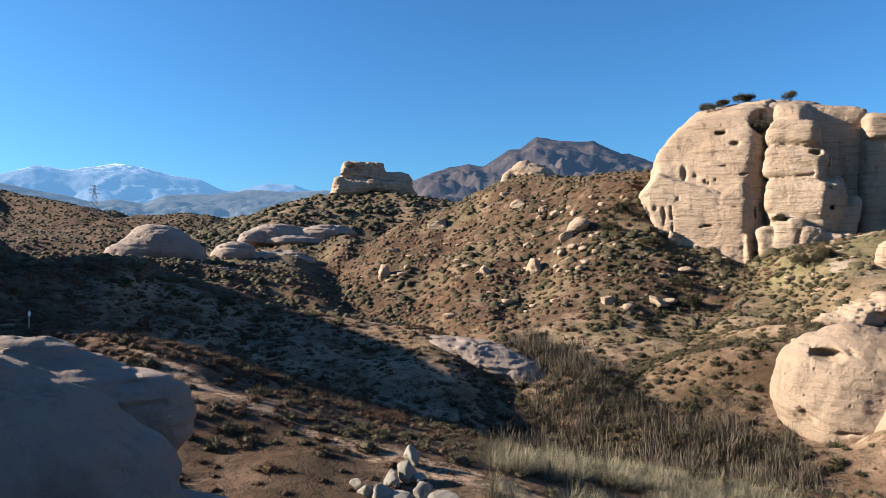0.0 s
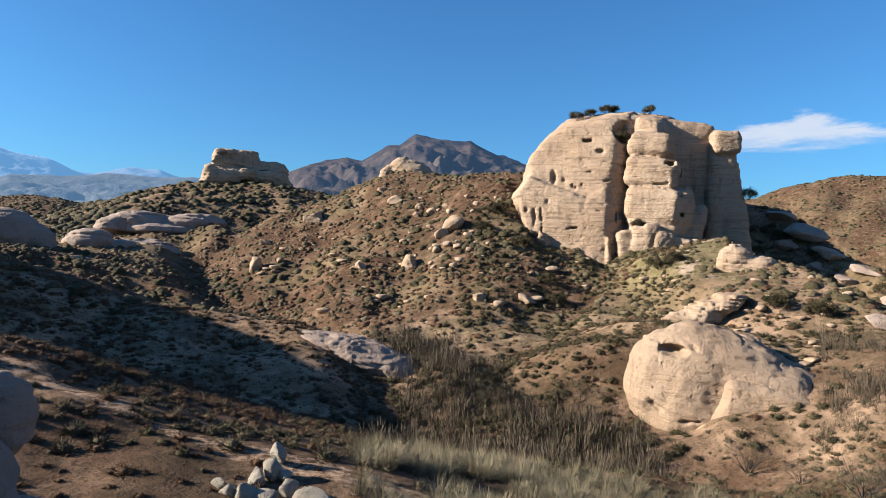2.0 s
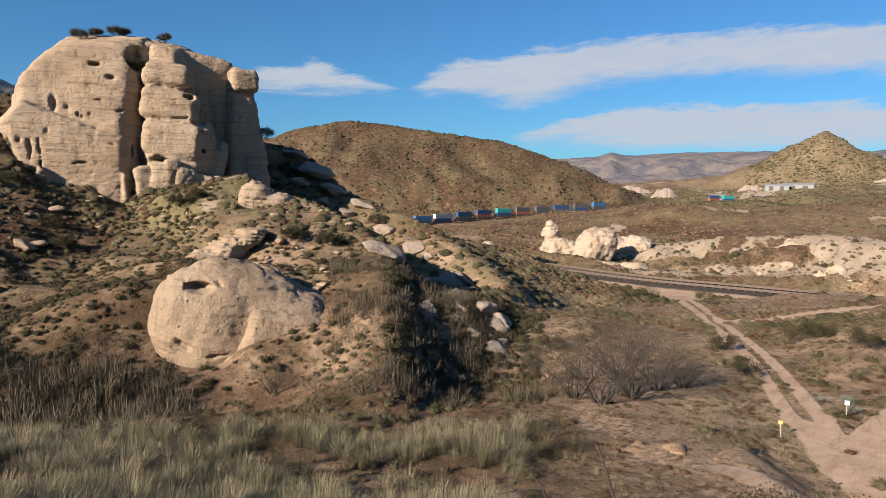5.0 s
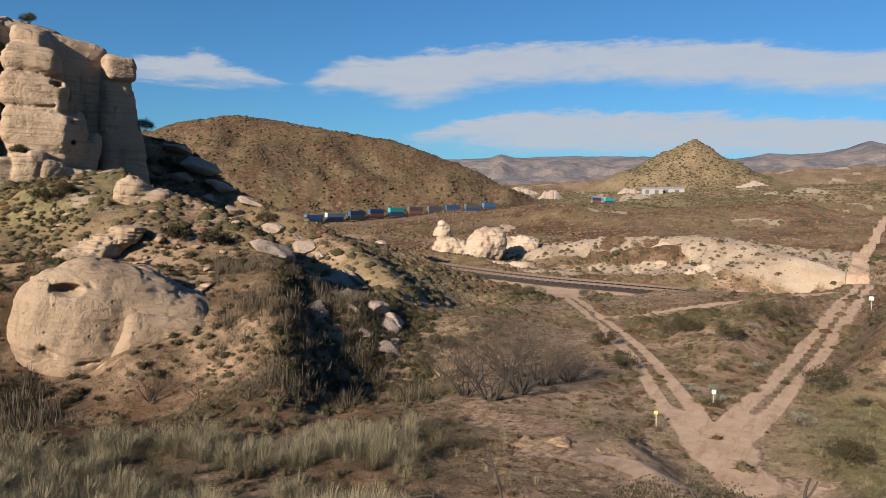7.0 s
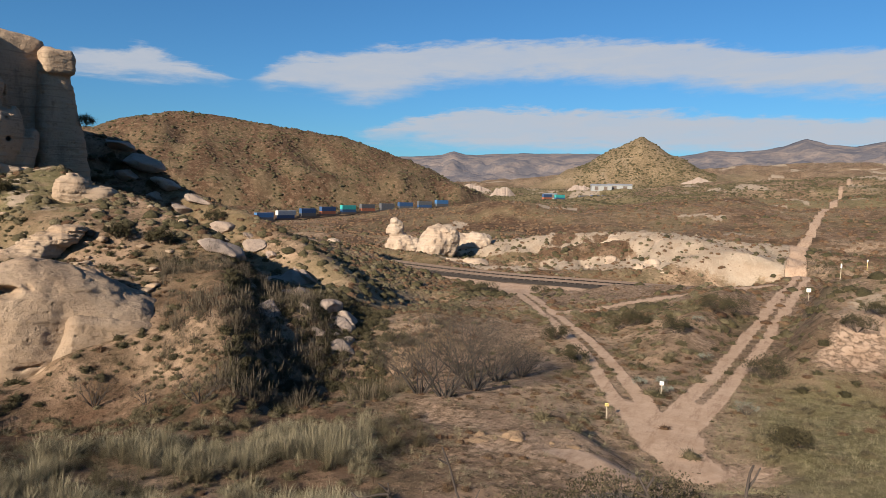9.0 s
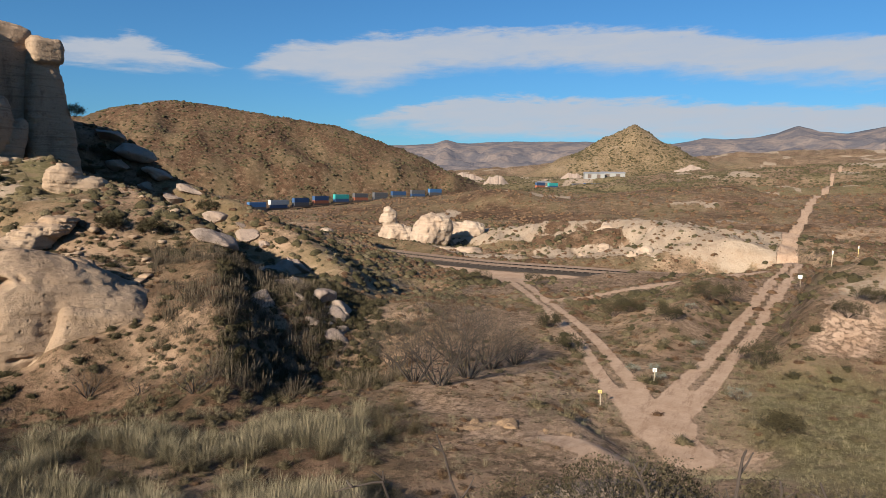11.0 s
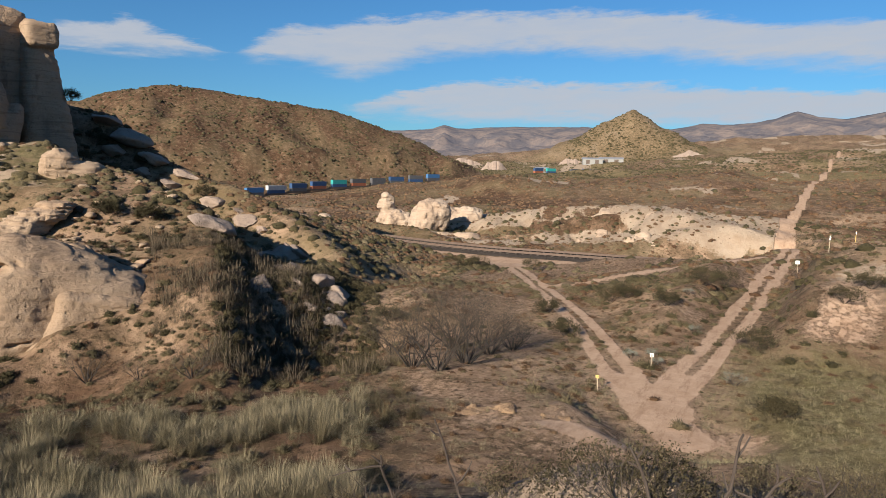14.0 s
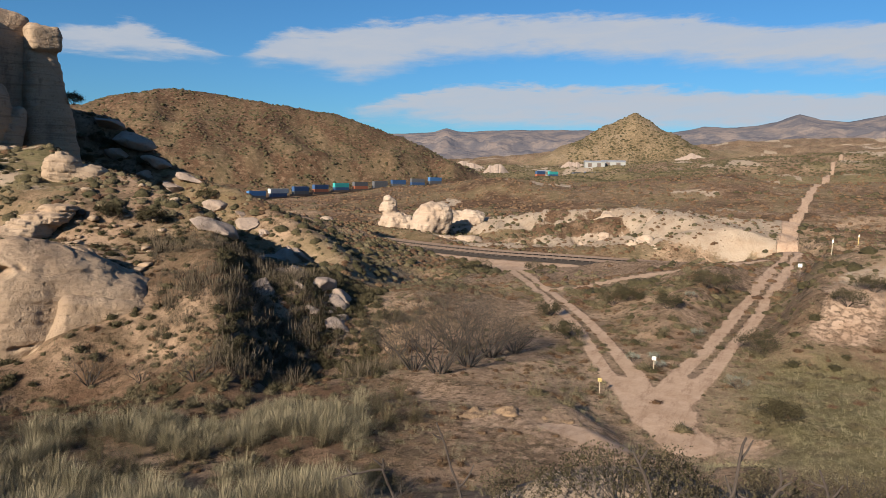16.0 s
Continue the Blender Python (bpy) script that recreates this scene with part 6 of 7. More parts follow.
def rod(bm, a, b, ra, rb=None, sides=5):
    """Adds a tapered rod from a to b."""
    a, b = Vector(a), Vector(b)
    q = (b - a).to_track_quat("Z", "Y").to_matrix()
    rb = ra if rb is None else rb
    rings = []
    for p, r in ((a, ra), (b, rb)):
        rings.append([bm.verts.new(p + q @ Vector((r * math.cos(6.2832 * k / sides), r * math.sin(6.2832 * k / sides), 0))) for k in range(sides)])
    for k in range(sides):
        bm.faces.new((rings[0][k], rings[0][(k + 1) % sides], rings[1][(k + 1) % sides], rings[1][k]))
    bm.faces.new(rings[0][::-1])
    bm.faces.new(rings[1])


def part(name, bm, material, parent=None, label="", smooth=False):
    me = bpy.data.meshes.new(name)
    bmesh.ops.recalc_face_normals(bm, faces=bm.faces)
    bm.to_mesh(me)
    bm.free()
    if smooth:
        me.polygons.foreach_set("use_smooth", np.ones(len(me.polygons), bool))
    me.materials.append(material)
    ob = new(name, me)
    if parent:
        ob.parent = parent
    return tagged(ob, label)


def ribbon(name, line, offsets, material, label, category, parent=None):
    """A strip along a line; offsets: pairs of (sideways, up) across it."""
    pts = [Vector(p) for p in line]
    V, F = [], []
    n = len(offsets)
    for i, p in enumerate(pts):
        t = (pts[min(i + 1, len(pts) - 1)] - pts[max(i - 1, 0)]).normalized()
        s = Vector((t.y, -t.x, 0)).normalized()
        for o, h in offsets:
            V.append(p + s * o + Vector((0, 0, h)))
    for i in range(len(pts) - 1):
        for k in range(n - 1):
            F.append((i * n + k, i * n + k + 1, (i + 1) * n + k + 1, (i + 1) * n + k))
    ob = mesh_object(name, [v[:] for v in V], F, material, smooth=False, parent=parent)
    return tagged(ob, label, category, kind="" if parent else "structure")


BALLAST_N = Nodes("dark_ballast", 1.0, 0.0)
BALLAST = BALLAST_N.done(BALLAST_N.mix(BALLAST_N.range(BALLAST_N.noise(14, 4, 0.7), 0.35, 0.65), (0.035, 0.030, 0.027), (0.068, 0.058, 0.052)), BALLAST_N.bump(BALLAST_N.noise(14, 4, 0.7), 0.12, 1.0))
STEEL = plain("worn_rail_steel", (0.12, 0.085, 0.065), 0.8, 0.2)
TIE = plain("weathered_tie", (0.055, 0.045, 0.038), 1.0)
POST = plain("weathered_post", (0.32, 0.27, 0.20), 0.8)
YELLOW = plain("faded_yellow_paint", (0.58, 0.44, 0.14), 0.7)
WHITE = plain("white_sign_paint", (0.78, 0.78, 0.76), 0.5)
INK = plain("dark_print", (0.05, 0.05, 0.05), 0.6)
GALV = plain("galvanised_lattice", (0.20, 0.20, 0.21), 0.6, 0.4)
STALK = plain("dead_dark_stalk", (0.055, 0.042, 0.034), 0.9)
BARK = plain("dead_grey_bark", (0.044, 0.035, 0.028), 0.9, vary=0.25)


def dense(line, gap):
    out = []
    for a, b in zip(line[:-1], line[1:]):
        k = max(1, int((b - a).length / gap))
        out += [a.lerp(b, i / k) for i in range(k)]
    return [*out, line[-1]]


def railway(line, tracks, half, name, label):
    bed = ribbon(name, dense(line, 4), [(-half - 1.2, -0.7), (-half, 0.35), (half, 0.35), (half + 1.2, -0.7)], BALLAST, label, "railway")
    for o in tracks:
        for g in (-0.72, 0.72):
            ribbon("rail", dense(line, 4), [(o + g - 0.05, 0.5), (o + g - 0.05, 0.68), (o + g + 0.05, 0.68), (o + g + 0.05, 0.5)], STEEL, "", "", bed)
    return bed


main_bed = railway(RAIL, (-2.3, 2.3), 4.6, "railway_bed", "dark ballast railway bed with two tracks")
far_bed = railway(LINE_FAR, (0.0,), 3.0, "railway_bed", "dark ballast bed under the freight train")
up_bed = railway(LINE_UP, (0.0,), 2.6, "railway_bed", "upper railway bed cut along the hill foot")


def ties():
    V, F, o = [], [], 0
    for off in (-2.3, 2.3):
        for a, b in zip(dense(RAIL, 0.9)[:-1], dense(RAIL, 0.9)[1:]):
            t = (b - a).normalized()
            s = Vector((t.y, -t.x, 0)).normalized()
            c = a + s * off + Vector((0, 0, 0.42))
            if c.length > 175:
                continue
            q = [c + s * i * 1.3 + t * j * 0.14 + Vector((0, 0, k * 0.09)) for i in (-1, 1) for j in (-1, 1) for k in (-1, 1)]
            V += [v[:] for v in q]
            F += [tuple(o + i for i in f) for f in ((1, 3, 7, 5), (0, 1, 5, 4), (2, 6, 7, 3), (0, 2, 3, 1), (4, 5, 7, 6))]
            o += 8
    tagged(mesh_object("tie", V, F, TIE, smooth=False, parent=main_bed), kind="stuff")


ties()

# ---- freight train ----
PAINTS = [plain(n, c, 0.5) for n, c in (("white_container_paint", (0.42, 0.42, 0.41)), ("blue_container_paint", (0.05, 0.14, 0.30)), ("teal_container_paint", (0.04, 0.30, 0.28)), ("rust_container_paint", (0.30, 0.10, 0.05)),
                                        ("grey_container_paint", (0.09, 0.09, 0.095)), ("dark_blue_paint", (0.03, 0.07, 0.16)))]
PAINT_WORDS = ("white", "blue", "teal", "rust-red", "grey", "dark blue")
WELL = plain("well_car_steel", (0.10, 0.075, 0.06), 0.7)


def container(parent, z, paint, length=12.2):
    bm = bmesh.new()
    box(bm, (0, 0, z + 1.38), (length / 2, 1.2, 1.36))
    body = part("container", bm, PAINTS[paint], parent, PAINT_WORDS[paint] + " steel shipping container")
    for s in (-1, 1):
        bm = bmesh.new()
        box(bm, (s * (length / 2 + 0.02), 0, z + 1.38), (0.03, 1.14, 1.28))
        part("end_door", bm, PAINTS[paint], body)


def well_car(low, high):
    e = new("container_car")
    bm = bmesh.new()
    for s in (-1, 1):
        box(bm, (0, s * 1.33, 1.05), (7.4, 0.07, 0.5))
    box(bm, (0, 0, 0.5), (7.0, 1.3, 0.1))
    for s in (-1, 1):
        box(bm, (s * 7.9, 0, 1.15), (1.1, 1.25, 0.12))
    part("well_frame", bm, WELL, e)
    for s in (-1, 1):
        bm = bmesh.new()
        for x in (-0.9, 0.9):
            for y in (-0.75, 0.75):
                rod(bm, (s * 8.3 + x, y - 0.07, 0.45), (s * 8.3 + x, y + 0.07, 0.45), 0.42, sides=12)
        box(bm, (s * 8.3, -0.95, 0.5), (1.3, 0.06, 0.16))
        box(bm, (s * 8.3, 0.95, 0.5), (1.3, 0.06, 0.16))
        part("bogie", bm, WELL, e)
    container(e, 0.65, low)
    if high is not None:
        container(e, 3.42, high, 12.2 if high != 0 else 14.6)
    words = PAINT_WORDS[low] if high is None else PAINT_WORDS[high] + " over " + PAINT_WORDS[low]
    return tagged(e, "rail well car carrying " + words + " containers", "rail car", "freight train")


def along(line, gap, start, stop):
    """Poses every gap metres along a line."""
    pts = dense(line, 1.0)
    run, out, want = 0.0, [], start
    for a, b in zip(pts[:-1], pts[1:]):
        run += (b - a).length
        if want <= run and run < stop:
            t = (b - a).normalized()
            out.append(Matrix.Translation(b + Vector((0, 0, 0.68))) @ pose(0, 0, 0, 0, 0, math.degrees(math.atan2(t.y, t.x))))
            want += gap
    return out


masters = {}
LOADS = ((1, 5), (5, 1), (4, 1), (5, 0), (4, 5), (3, 5), (5, 2), (3, 4), (4, 4), (4, 5), (5, 4), (4, 1), (5, 4), (4, 0), (3, 5), (1, 4))
for i, m in enumerate(along(LINE_FAR, 17.6, 4, 900)):
    b = math.degrees(math.atan2(m.translation.x, m.translation.y))
    if 63.4 < b < 70.6 or 72.7 < b < 73.5 or b > 77:
        continue
    load = LOADS[i % len(LOADS)]
    if load in masters:
        copy_thing(masters[load], m)
    else:
        masters[load] = well_car(*load)
        masters[load].matrix_world = m


# ---- sheds beside the far line ----
SHED_WALL, SHED_ROOF = plain("white_shed_wall", (0.24, 0.24, 0.23), 0.7), plain("grey_shed_roof", (0.22, 0.23, 0.25), 0.5)


def shed(b, e, d, wide, deep, tall, label):
    """A low trackside building under a shallow gable."""
    o = new("trackside_shed")
    bm = bmesh.new()
    box(bm, (0, 0, tall / 2 - 0.5), (wide / 2, deep / 2, tall / 2 + 0.5))
    part("wall", bm, SHED_WALL, o)
    bm = bmesh.new()
    rows = [[bm.verts.new((s * (wide / 2 + 0.5), y, z)) for y, z in ((-deep / 2 - 0.5, tall), (-deep / 2 - 0.5, tall + 0.2), (0, tall + deep * 0.16), (deep / 2 + 0.5, tall + 0.2), (deep / 2 + 0.5, tall))] for s in (-1, 1)]
    for k in range(5):
        bm.faces.new((rows[0][k], rows[0][(k + 1) % 5], rows[1][(k + 1) % 5], rows[1][k]))
    bm.faces.new(rows[0])
    bm.faces.new(rows[1][::-1])
    part("roof", bm, SHED_ROOF, o)
    for k in (-0.25, 0.2):
        bm = bmesh.new()
        box(bm, (wide * k, -deep / 2 - 0.04, tall * 0.4), (wide * 0.09, 0.05, tall * 0.4))
        part("door", bm, WELL, o)
    p = sight(b, e, d)
    o.matrix_world = Matrix.Translation((p.x, p.y, height_at(p.x, p.y))) @ pose(0, 0, 0, 0, 0, -b + 8)
    return tagged(o, label, "shed", "sheds by the railway")


shed(75.7, 0.4, 775, 22, 10, 5.5, "low white trackside shed with a grey roof")
shed(77.2, 0.5, 790, 26, 10, 5.0, "long white trackside shed with a grey roof")
shed(71.6, 0.2, 690, 12, 7, 3.6, "small white shed beside the railway")


# ---- signs and posts ----
def sign_post(b, e, near, tall, width, high, paint, label, category="sign", face=None):
    p = ground_hit(b, e, near)
    o = new("trail_sign")
    bm = bmesh.new()
    box(bm, (0, 0, tall / 2 - 0.15), (0.022, 0.022, tall / 2 + 0.15))
    part("post", bm, POST, o)
    bm = bmesh.new()
    box(bm, (0, -0.045, tall - high / 2 + 0.02), (width / 2, 0.012, high / 2))
    bmesh.ops.bevel(bm, geom=bm.edges[:], offset=0.008, segments=1, affect="EDGES")
    board = part("sign_board", bm, paint, o)
    for k in range(3):
        bm = bmesh.new()
        box(bm, (0, -0.060, tall - high * (0.25 + 0.25 * k)), (width * (0.36 - 0.06 * k), 0.002, high * 0.05))
        part("print_bar", bm, INK, board)
    o.matrix_world = Matrix.Translation(p) @ pose(0, 0, 0, 0, random.Random(int(b * 10)).uniform(-3, 3), -b + (face or 0))
    return tagged(o, label, category)


sign_post(81.0, -15.3, 28, 0.95, 0.22, 0.22, WHITE, "small white trail sign on a wooden post")
sign_post(76.8, -17.4, 24, 0.85, 0.19, 0.17, YELLOW, "small yellow trail sign on a thin post")
sign_post(91.3, -6.9, 50, 1.4, 0.42, 0.4, WHITE, "small pale trail sign beside the track")


def marker_post(b, e, near, tall, paint, label):
    p = ground_hit(b, e, near)
    o = new("marker_post")
    bm = bmesh.new()
    box(bm, (0, 0, tall / 2 - 0.2), (0.03, 0.02, tall / 2 + 0.2))
    part("stake", bm, paint, o)
    bm = bmesh.new()
    box(bm, (0, -0.03, tall * 0.82), (0.055, 0.004, tall * 0.1))
    part("sticker", bm, WHITE, o)
    o.matrix_world = Matrix.Translation(p) @ pose(0, 0, 0, 0, 1.5, -b)
    return tagged(o, label, "marker post")


marker_post(-31.6, -5.6, 15, 1.1, POST, "thin pale marker post at the path's edge")
marker_post(93.2, -5.2, 60, 1.6, POST, "pale wooden marker post beside the track")
marker_post(94.9, -4.4, 60, 1.9, YELLOW, "tall yellow pipeline marker post")


# ---- power pylons ----
def pylon(place, height, label):
    e = new("power_pylon")
    h = height

    def half(z):
        return (0.13 * (1 - z / h) ** 1.3 + 0.022) * h

    levels = [0, 0.22, 0.42, 0.58, 0.70, 0.80, 0.9, 1.0]
    for sx in (-1, 1):
        for sy in (-1, 1):
            bm = bmesh.new()
            for a, b in zip(levels[:-1], levels[1:]):
                rod(bm, (sx * half(a * h), sy * half(a * h), a * h), (sx * half(b * h), sy * half(b * h), b * h), 0.006 * h, sides=4)
            part("leg", bm, GALV, e)
    bm = bmesh.new()
    for a, b in zip(levels[:-1], levels[1:]):
        p, q = half(a * h), half(b * h)
        for s in (-1, 1):
            rod(bm, (-p, s * p, a * h), (q, s * q, b * h), 0.0035 * h, sides=4)
            rod(bm, (p, s * p, a * h), (-q, s * q, b * h), 0.0035 * h, sides=4)
            rod(bm, (s * p, -p, a * h), (s * q, q, b * h), 0.0035 * h, sides=4)
            rod(bm, (s * p, p, a * h), (s * q, -q, b * h), 0.0035 * h, sides=4)
            rod(bm, (-q, s * q, b * h), (q, s * q, b * h), 0.003 * h, sides=4)
    part("bracing", bm, GALV, e)
    for z, w in ((0.74, 0.17), (0.86, 0.15), (0.98, 0.12)):
        bm = bmesh.new()
        for s in (-1, 1):
            rod(bm, (0, 0, z * h + 0.02 * h), (s * w * h, 0, z * h), 0.005 * h, 0.003 * h, sides=4)
            rod(bm, (0, 0, z * h - 0.02 * h), (s * w * h, 0, z * h), 0.005 * h, 0.003 * h, sides=4)
            rod(bm, (s * w * h, 0, z * h), (s * w * h, 0, z * h - 0.04 * h), 0.004 * h, sides=4)
        part("cross_arm", bm, GALV, e)
    e.matrix_world = Matrix.Translation(place) @ pose(0, 0, 0, 0, 0, 30)
    return tagged(e, label, "pylon", "power line")


for b, d, h, words in ((-27.4, 690, 27, "grey lattice power pylon on the far hill"), (-18.2, 900, 24, "distant grey lattice power pylon"), (37.6, 735, 24, "faint lattice pylon behind the brown hill")):
    q = sight(b, 0, d)
    q.z = height_at(q.x, q.y) - 1
    pylon(q, h, words)


# ---- bushes that stand out ----
def branches(seed, height, spread, stems, depth, r0, droop=0.0):
    """A bare branching bush as one bmesh; returns it and the tips."""
    rg = random.Random(seed)
    bm = bmesh.new()
    tips = []

    def grow(p, way, length, r, k):
        n = 2 if k > 1 else 1
        for _ in range(n):
            way = (way + Vector((rg.gauss(0, 0.16), rg.gauss(0, 0.16), rg.gauss(0, 0.06) - droop))).normalized()
            q = p + way * length / n
            rod(bm, p, q, r, r * 0.78, 4 if k > 1 else 3)
            p, r = q, r * 0.78
        if k == 0:
            tips.append((p, way))
            return
        for _ in range(rg.choice((2, 3, 3))):
            side = Vector((rg.gauss(0, 1), rg.gauss(0, 1), rg.gauss(0.25, 0.5))).normalized()
            grow(p, (way + side * 0.62).normalized(), length * rg.uniform(0.6, 0.85), r * 0.68, k - 1)

    for i in range(stems):
        a = 6.2832 * i / stems + rg.uniform(-0.4, 0.4)
        way = Vector((math.cos(a) * spread, math.sin(a) * spread, 1)).normalized()
        grow(Vector((math.cos(a), math.sin(a), 0)) * 0.06 * height, way, height * rg.uniform(0.3, 0.42), r0 * rg.uniform(0.7, 1.1), depth)
    return bm, tips


def leaves_on(tips, seed, count, size, scatter_r):
    rg = np.random.default_rng(seed)
    bm_v, bm_f = [], []
    for p, way in tips:
        for _ in range(count):
            c = np.array(p[:]) + rg.normal(size=3) * scatter_r
            a, b = rg.normal(size=3), rg.normal(size=3)
            a, b = a / np.linalg.norm(a) * size, b / np.linalg.norm(b) * size * 1.6
            o = len(bm_v)
            bm_v += [tuple(c - a), tuple(c + a), tuple(c + b)]
            bm_f.append((o, o + 1, o + 2))
    return bm_v, bm_f


def bush(b, e, near, height, seed, label, spread=0.6, stems=8, depth=3, leaf=None, count=3, size=0.03, around=0.06, r0=0.03, name="bush", place=None, category="bush"):
    p = place or ground_hit(b, e, near)
    o = new(name)
    bm, tips = branches(seed, height, spread, stems, depth, r0)
    part("twig_frame", bm, BARK, o)
    if leaf:
        v, f = leaves_on(tips, seed, count, size, around)
        mesh_object("foliage", v, f, leaf, smooth=False, parent=o)
    o.matrix_world = Matrix.Translation(p - Vector((0, 0, 0.05)))
    return tagged(o, label, category)


# bare bushes round the flat below the lookout
for i, (b, e, h, words) in enumerate(((63.2, -16.4, 4.8, "large leafless grey-brown bush"), (65.6, -15.8, 4.4, "large leafless bush in a clump"), (61.0, -16.2, 3.6, "leafless grey bush on the flat"), (67.6, -15.0, 3.2, "leafless twiggy bush on the flat"),
                                      (64.4, -14.6, 4.2, "tall leafless bush in a clump"), (69.6, -14.6, 2.0, "low dark twiggy bush"), (59.4, -15.2, 2.4, "low leafless grey bush"))):
    bush(b, e, 24, h, 1 + i, words + " below the lookout", 0.75, 14, 4, TWIG, 3, 0.03, 0.16, r0=0.05)
bush(35.4, -16.0, 24, 2.0, 4, "leafless brown bush below the sandstone outcrop", 0.7, 12, 4, r0=0.03)
bush(43.0, -16.4, 24, 1.8, 5, "leafless brown bush among dry grass", 0.8, 12, 4, r0=0.03)
bush(39.0, -16.2, 24, 1.5, 6, "small bare bush among dry grass", 0.7, 9, 3, r0=0.02)
bush(26.0, -15.4, 28, 2.2, 7, "thin bare sapling in the wash", 0.25, 3, 4, r0=0.025)
bush(18.5, -13.6, 30, 2.4, 8, "bare grey bush in the wash", 0.6, 12, 4, r0=0.025)
bush(13.5, -13.0, 30, 2.2, 9, "bare grey bush in the wash", 0.7, 12, 4, r0=0.025)
bush(22.0, -12.6, 30, 2.0, 10, "dark twiggy bush in the wash", 0.7, 12, 4, GREEN, 2, 0.04, 0.1, r0=0.02)
# green and silver bushes by the tracks
GREEN_BUSHES = ((74.0, -13.2, 1.1), (72.4, -11.4, 1.2), (77.6, -10.2, 1.6), (78.9, -9.8, 1.4), (82.0, -10.2, 1.4), (84.8, -8.4, 1.8), (86.2, -8.2, 1.6), (88.6, -13.0, 1.6), (92.0, -4.9, 2.6), (94.4, -8.8, 1.3), (96.0, -7.6, 1.4),
                (90.5, -17.6, 0.9), (59.0, -12.4, 1.2), (71.0, -7.9, 1.6), (66.5, -7.8, 1.8), (64.5, -7.9, 1.7))
for i, (b, e, h) in enumerate(GREEN_BUSHES):
    bush(b, e, 26, h, 20 + i, "rounded dark green bush on the flat", 1.1, 12, 3, GREEN, 9, 0.045, 0.13, r0=0.02)
for i, (b, e, h) in enumerate(((79.4, -14.6, 0.7), (81.4, -14.9, 0.6), (84.2, -12.2, 0.8), (81.0, -14.2, 0.5), (87.4, -15.8, 0.9), (83.6, -9.2, 0.7))):
    bush(b, e, 26, h, 50 + i, "pale silver-grey sagebrush by the track", 0.7, 12, 2, SILVER, 10, 0.02, 0.05, r0=0.01)
def top_of(ob, p):
    """The place on top of a rock's pieces at or below p plus three metres."""
    best = p.z - 50
    for piece in ob.children:
        co = np.empty(len(piece.data.vertices) * 3, np.float32)
        piece.data.vertices.foreach_get("co", co)
        co = co.reshape(-1, 3) + np.array(ob.location)
        m = (np.hypot(co[:, 0] - p.x, co[:, 1] - p.y) < 0.45) & (co[:, 2] < p.z + 3)
        if m.any():
            best = max(best, float(co[m, 2].max()))
    return Vector((p.x, p.y, best if best > p.z - 40 else p.z))


# bushes on the cliff top and in its cleft
for i, (u, v, z, h, flat) in enumerate(((-5.4, 9.5, 20.6, 1.5, 1.3), (-3.6, 10.5, 21.2, 1.2, 1.2), (-1.6, 10.5, 21.6, 1.5, 1.1), (-0.4, 11.0, 21.6, 1.3, 1.0), (4.6, 12.0, 19.9, 1.5, 0.8), (0.8, 4.6, 17.0, 1.8, 0.9), (1.2, 5.4, 17.6, 1.5, 0.9),
                                        (17.2, 8.0, 8.2, 1.9, 1.0), (18.4, 8.0, 7.0, 1.6, 1.0), (3.0, 0.6, 3.2, 1.0, 1.2))):
    base, a = sight(24.7, -1.0, 88), radians(24.7)
    q = base + Vector((u * math.cos(a) + v * math.sin(a), -u * math.sin(a) + v * math.cos(a), z))
    q = top_of(cliff, q)
    bush(0, 0, 0, h * 0.72, 70 + i, "dark green bush rooted on the cliff", flat * 0.8, 10, 3, GREEN, 14, 0.055, 0.15, r0=0.03, place=q)
for i, (b, e, h) in enumerate(((28.4, -1.0, 1.5), (29.6, -0.2, 0.9), (14.3, 3.0, 2.0), (15.2, 3.4, 1.8), (13.8, 1.8, 1.6), (19.4, -2.6, 1.4), (20.3, -4.2, 1.3), (17.0, 0.6, 1.3), (37.0, -3.6, 1.2), (40.0, -4.0, 1.2), (36.4, 1.8, 1.6), (39.5, 0.2, 1.4), (44, -2.2, 1.5))):
    bush(b, e, 45, h, 90 + i, "dark green bush on the slope", 1.1, 10, 3, GREEN, 10, 0.07, 0.15, r0=0.02)


# ---- dead stalks close to the lookout ----
def tube(bm, pts, r0, r1, sides=6):
    """One tapered stem through the points."""
    rings = []
    for k, p in enumerate(pts):
        way = (pts[min(k + 1, len(pts) - 1)] - pts[max(k - 1, 0)]).normalized()
        q, r = way.to_track_quat("Z", "Y").to_matrix(), r0 + (r1 - r0) * k / (len(pts) - 1)
        rings.append([bm.verts.new(p + q @ Vector((r * math.cos(6.2832 * a / sides), r * math.sin(6.2832 * a / sides), 0))) for a in range(sides)])
    for lo, hi in zip(rings[:-1], rings[1:]):
        for a in range(sides):
            bm.faces.new((lo[a], lo[(a + 1) % sides], hi[(a + 1) % sides], hi[a]))
    bm.faces.new(rings[0][::-1])
    bm.faces.new(rings[-1])


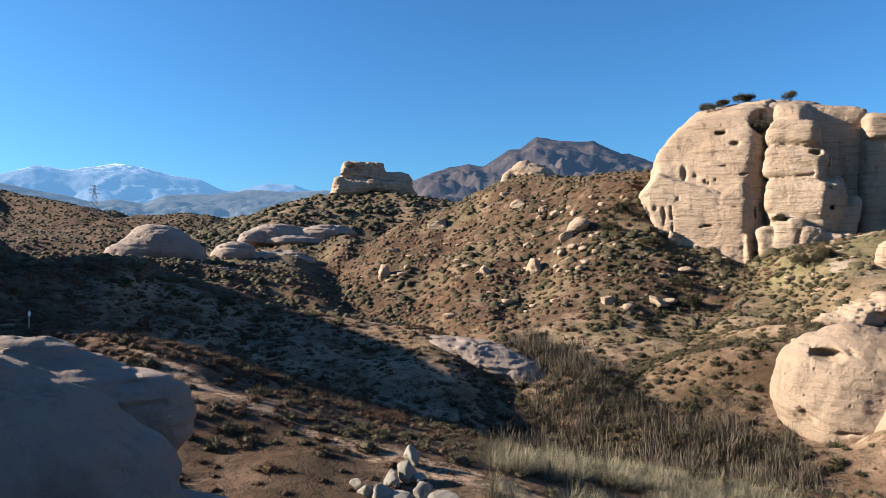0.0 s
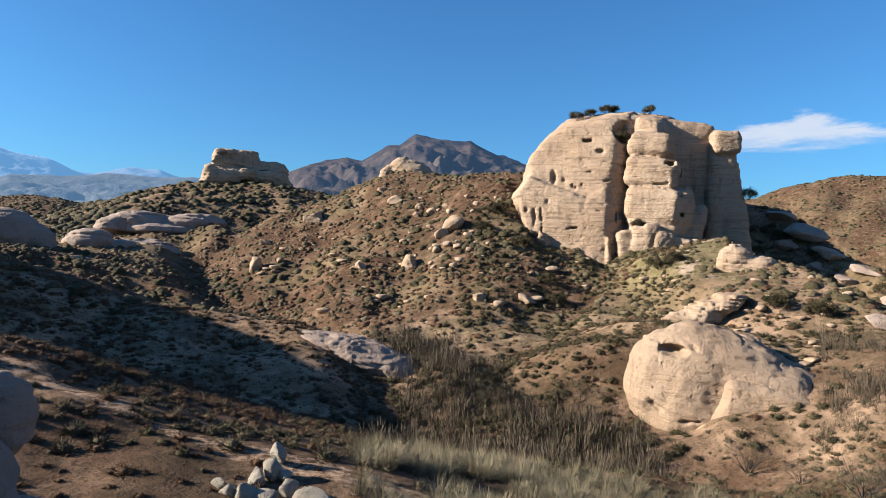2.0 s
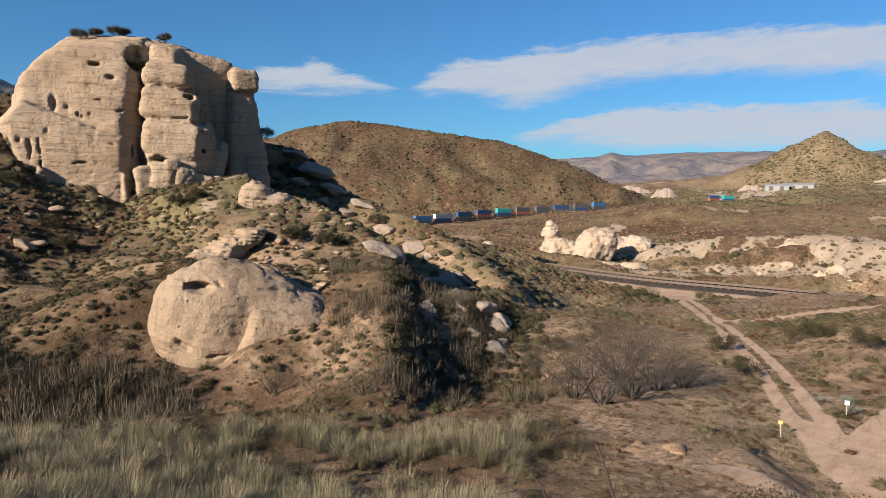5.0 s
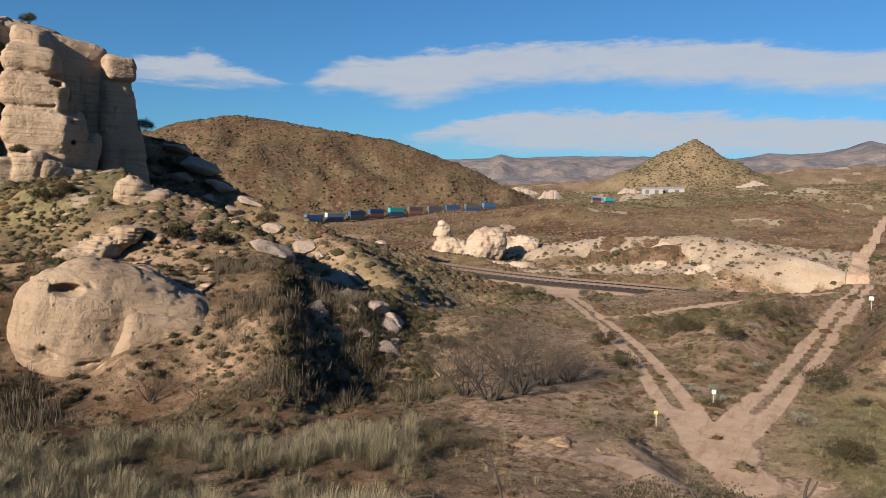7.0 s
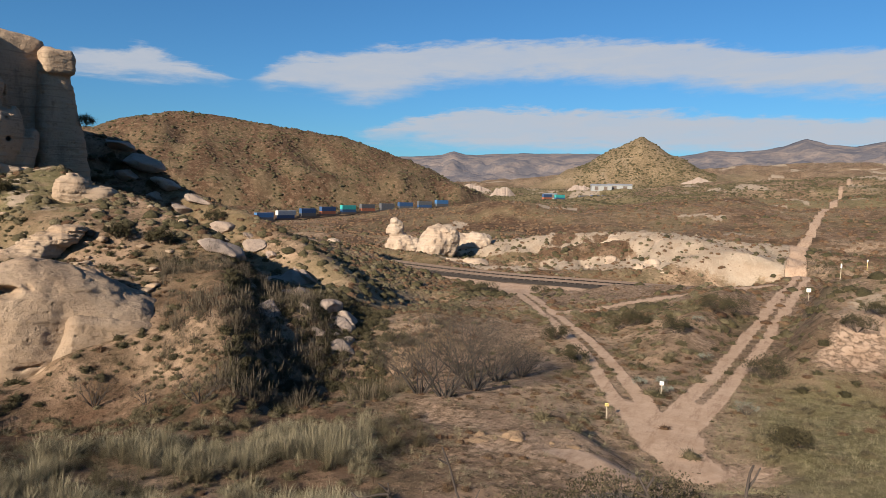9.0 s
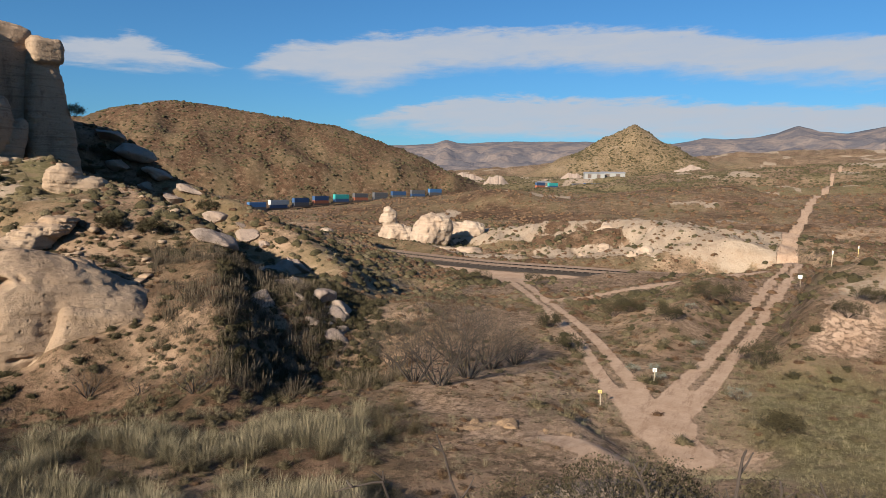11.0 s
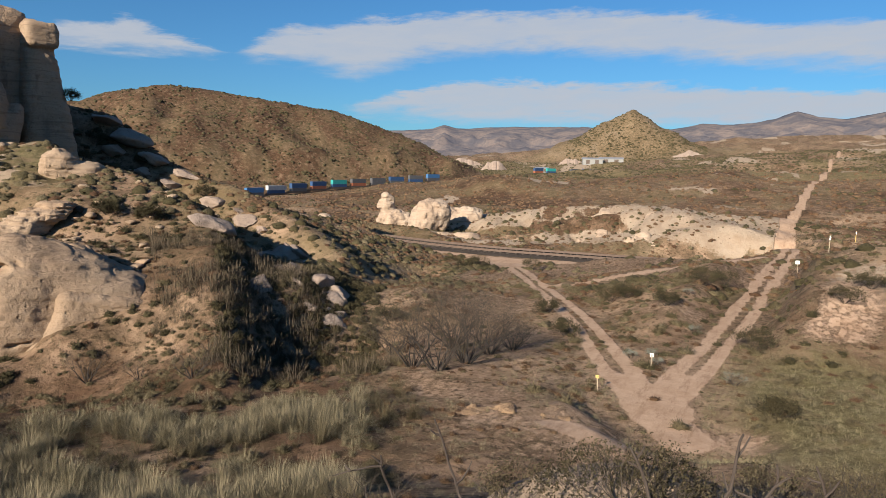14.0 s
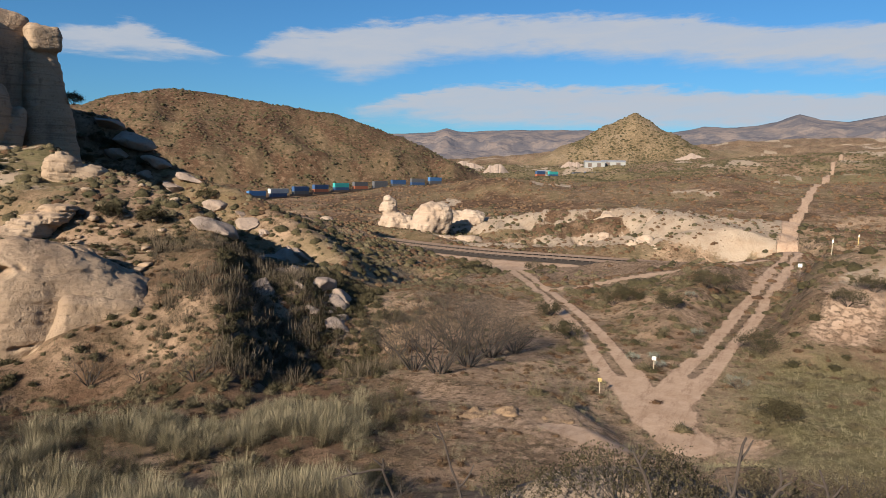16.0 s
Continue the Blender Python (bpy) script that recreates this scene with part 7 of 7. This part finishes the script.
def stalk(d, stem, twigs, seed, label):
    """A dead forked stalk at distance d; stem and twigs are lines of bearing and height angle."""
    rg = random.Random(seed)
    o = new("dead_stalk")

    def bent(line, first=None):
        pts = [first] if first else []
        pts += [sight(b, e, d + rg.uniform(-0.06, 0.06)) for b, e in line]
        out = []
        for a, b in zip(pts[:-1], pts[1:]):
            out += [a, a.lerp(b, 0.5) + Vector((rg.gauss(0, 0.008), rg.gauss(0, 0.008), rg.gauss(0, 0.008)))]
        return [*out, pts[-1]]

    foot = sight(stem[0][0] + 0.6, 0, d)
    foot.z = height_at(foot.x, foot.y) - 0.05
    bm = bmesh.new()
    tube(bm, bent(stem, foot), 0.020, 0.008)
    part("stem", bm, STALK, o)
    for line in twigs:
        bm = bmesh.new()
        tube(bm, bent(line), 0.012, 0.005, 5)
        part("twig", bm, STALK, o)
    return tagged(o, label, "dead plant")


stalk(6.0, ((66.1, -25.9), (65.2, -24.6), (64.3, -22.4), (63.1, -19.2)), (((64.9, -23.9), (65.8, -23.0), (66.2, -22.2)), ((63.6, -20.4), (62.8, -20.0))), 1, "dead grey forked stalk")
stalk(6.2, ((60.3, -26.0), (59.5, -24.2), (58.8, -22.7), (58.8, -21.9)), (((58.9, -22.7), (57.0, -22.9), (54.9, -23.3)), ((58.8, -22.5), (58.0, -21.9)), ((56.4, -23.0), (55.9, -22.5))), 2, "dead pale bent stalk with a long side twig")
stalk(5.8, ((80.4, -24.7), (79.8, -22.6), (79.0, -21.0), (78.5, -20.2)), (((79.0, -21.0), (79.6, -20.0)), ((79.3, -21.6), (78.3, -21.2))), 3, "dead forked stalk with a split tip")
stalk(5.8, ((85.0, -23.5), (85.8, -22.1), (86.1, -19.6), (86.4, -18.2)), (((86.1, -19.9), (86.9, -18.3)), ((85.7, -22.2), (85.2, -21.0))), 4, "dead stalk forking into two upright prongs")
stalk(5.9, ((87.7, -25.0), (87.9, -22.7), (88.9, -21.2), (88.8, -19.9)), (((87.9, -22.7), (86.4, -22.2), (85.3, -21.7)), ((88.8, -21.3), (89.6, -20.6)), ((88.4, -22.0), (89.3, -22.4))), 5, "dead crooked stalk leaning over")
stalk(6.2, ((92.6, -24.0), (92.2, -21.6), (91.4, -19.6)), (((92.1, -21.4), (92.9, -20.2)), ((91.8, -20.6), (90.9, -20.4))), 6, "thin dead grey stalk on the slope")
for i, (b, d, h) in enumerate(((77.3, 8.4, -21.2), (79.4, 8.0, -20.5), (81.6, 8.4, -21.0), (86.4, 8.4, -21.6), (89.6, 8.2, -20.6), (92.0, 8.0, -20.8), (94.6, 8.2, -20.2), (97.0, 8.4, -20.0), (70.0, 8.6, -23.0), (58.0, 9.0, -23.6))):
    q = sight(b, 0, d)
    q.z = height_at(q.x, q.y)
    h = max(0.5, 1.15 * (d * math.tan(radians(h)) - q.z))
    bush(0, 0, 0, h, 120 + i, "scraggly half-bare bush below the lookout", 0.8, 11, 3, (GREEN, SAGE, GREEN, None, SAGE, None, None, SAGE, SAGE, None)[i], 9, 0.018, 0.05, r0=0.020, place=q)
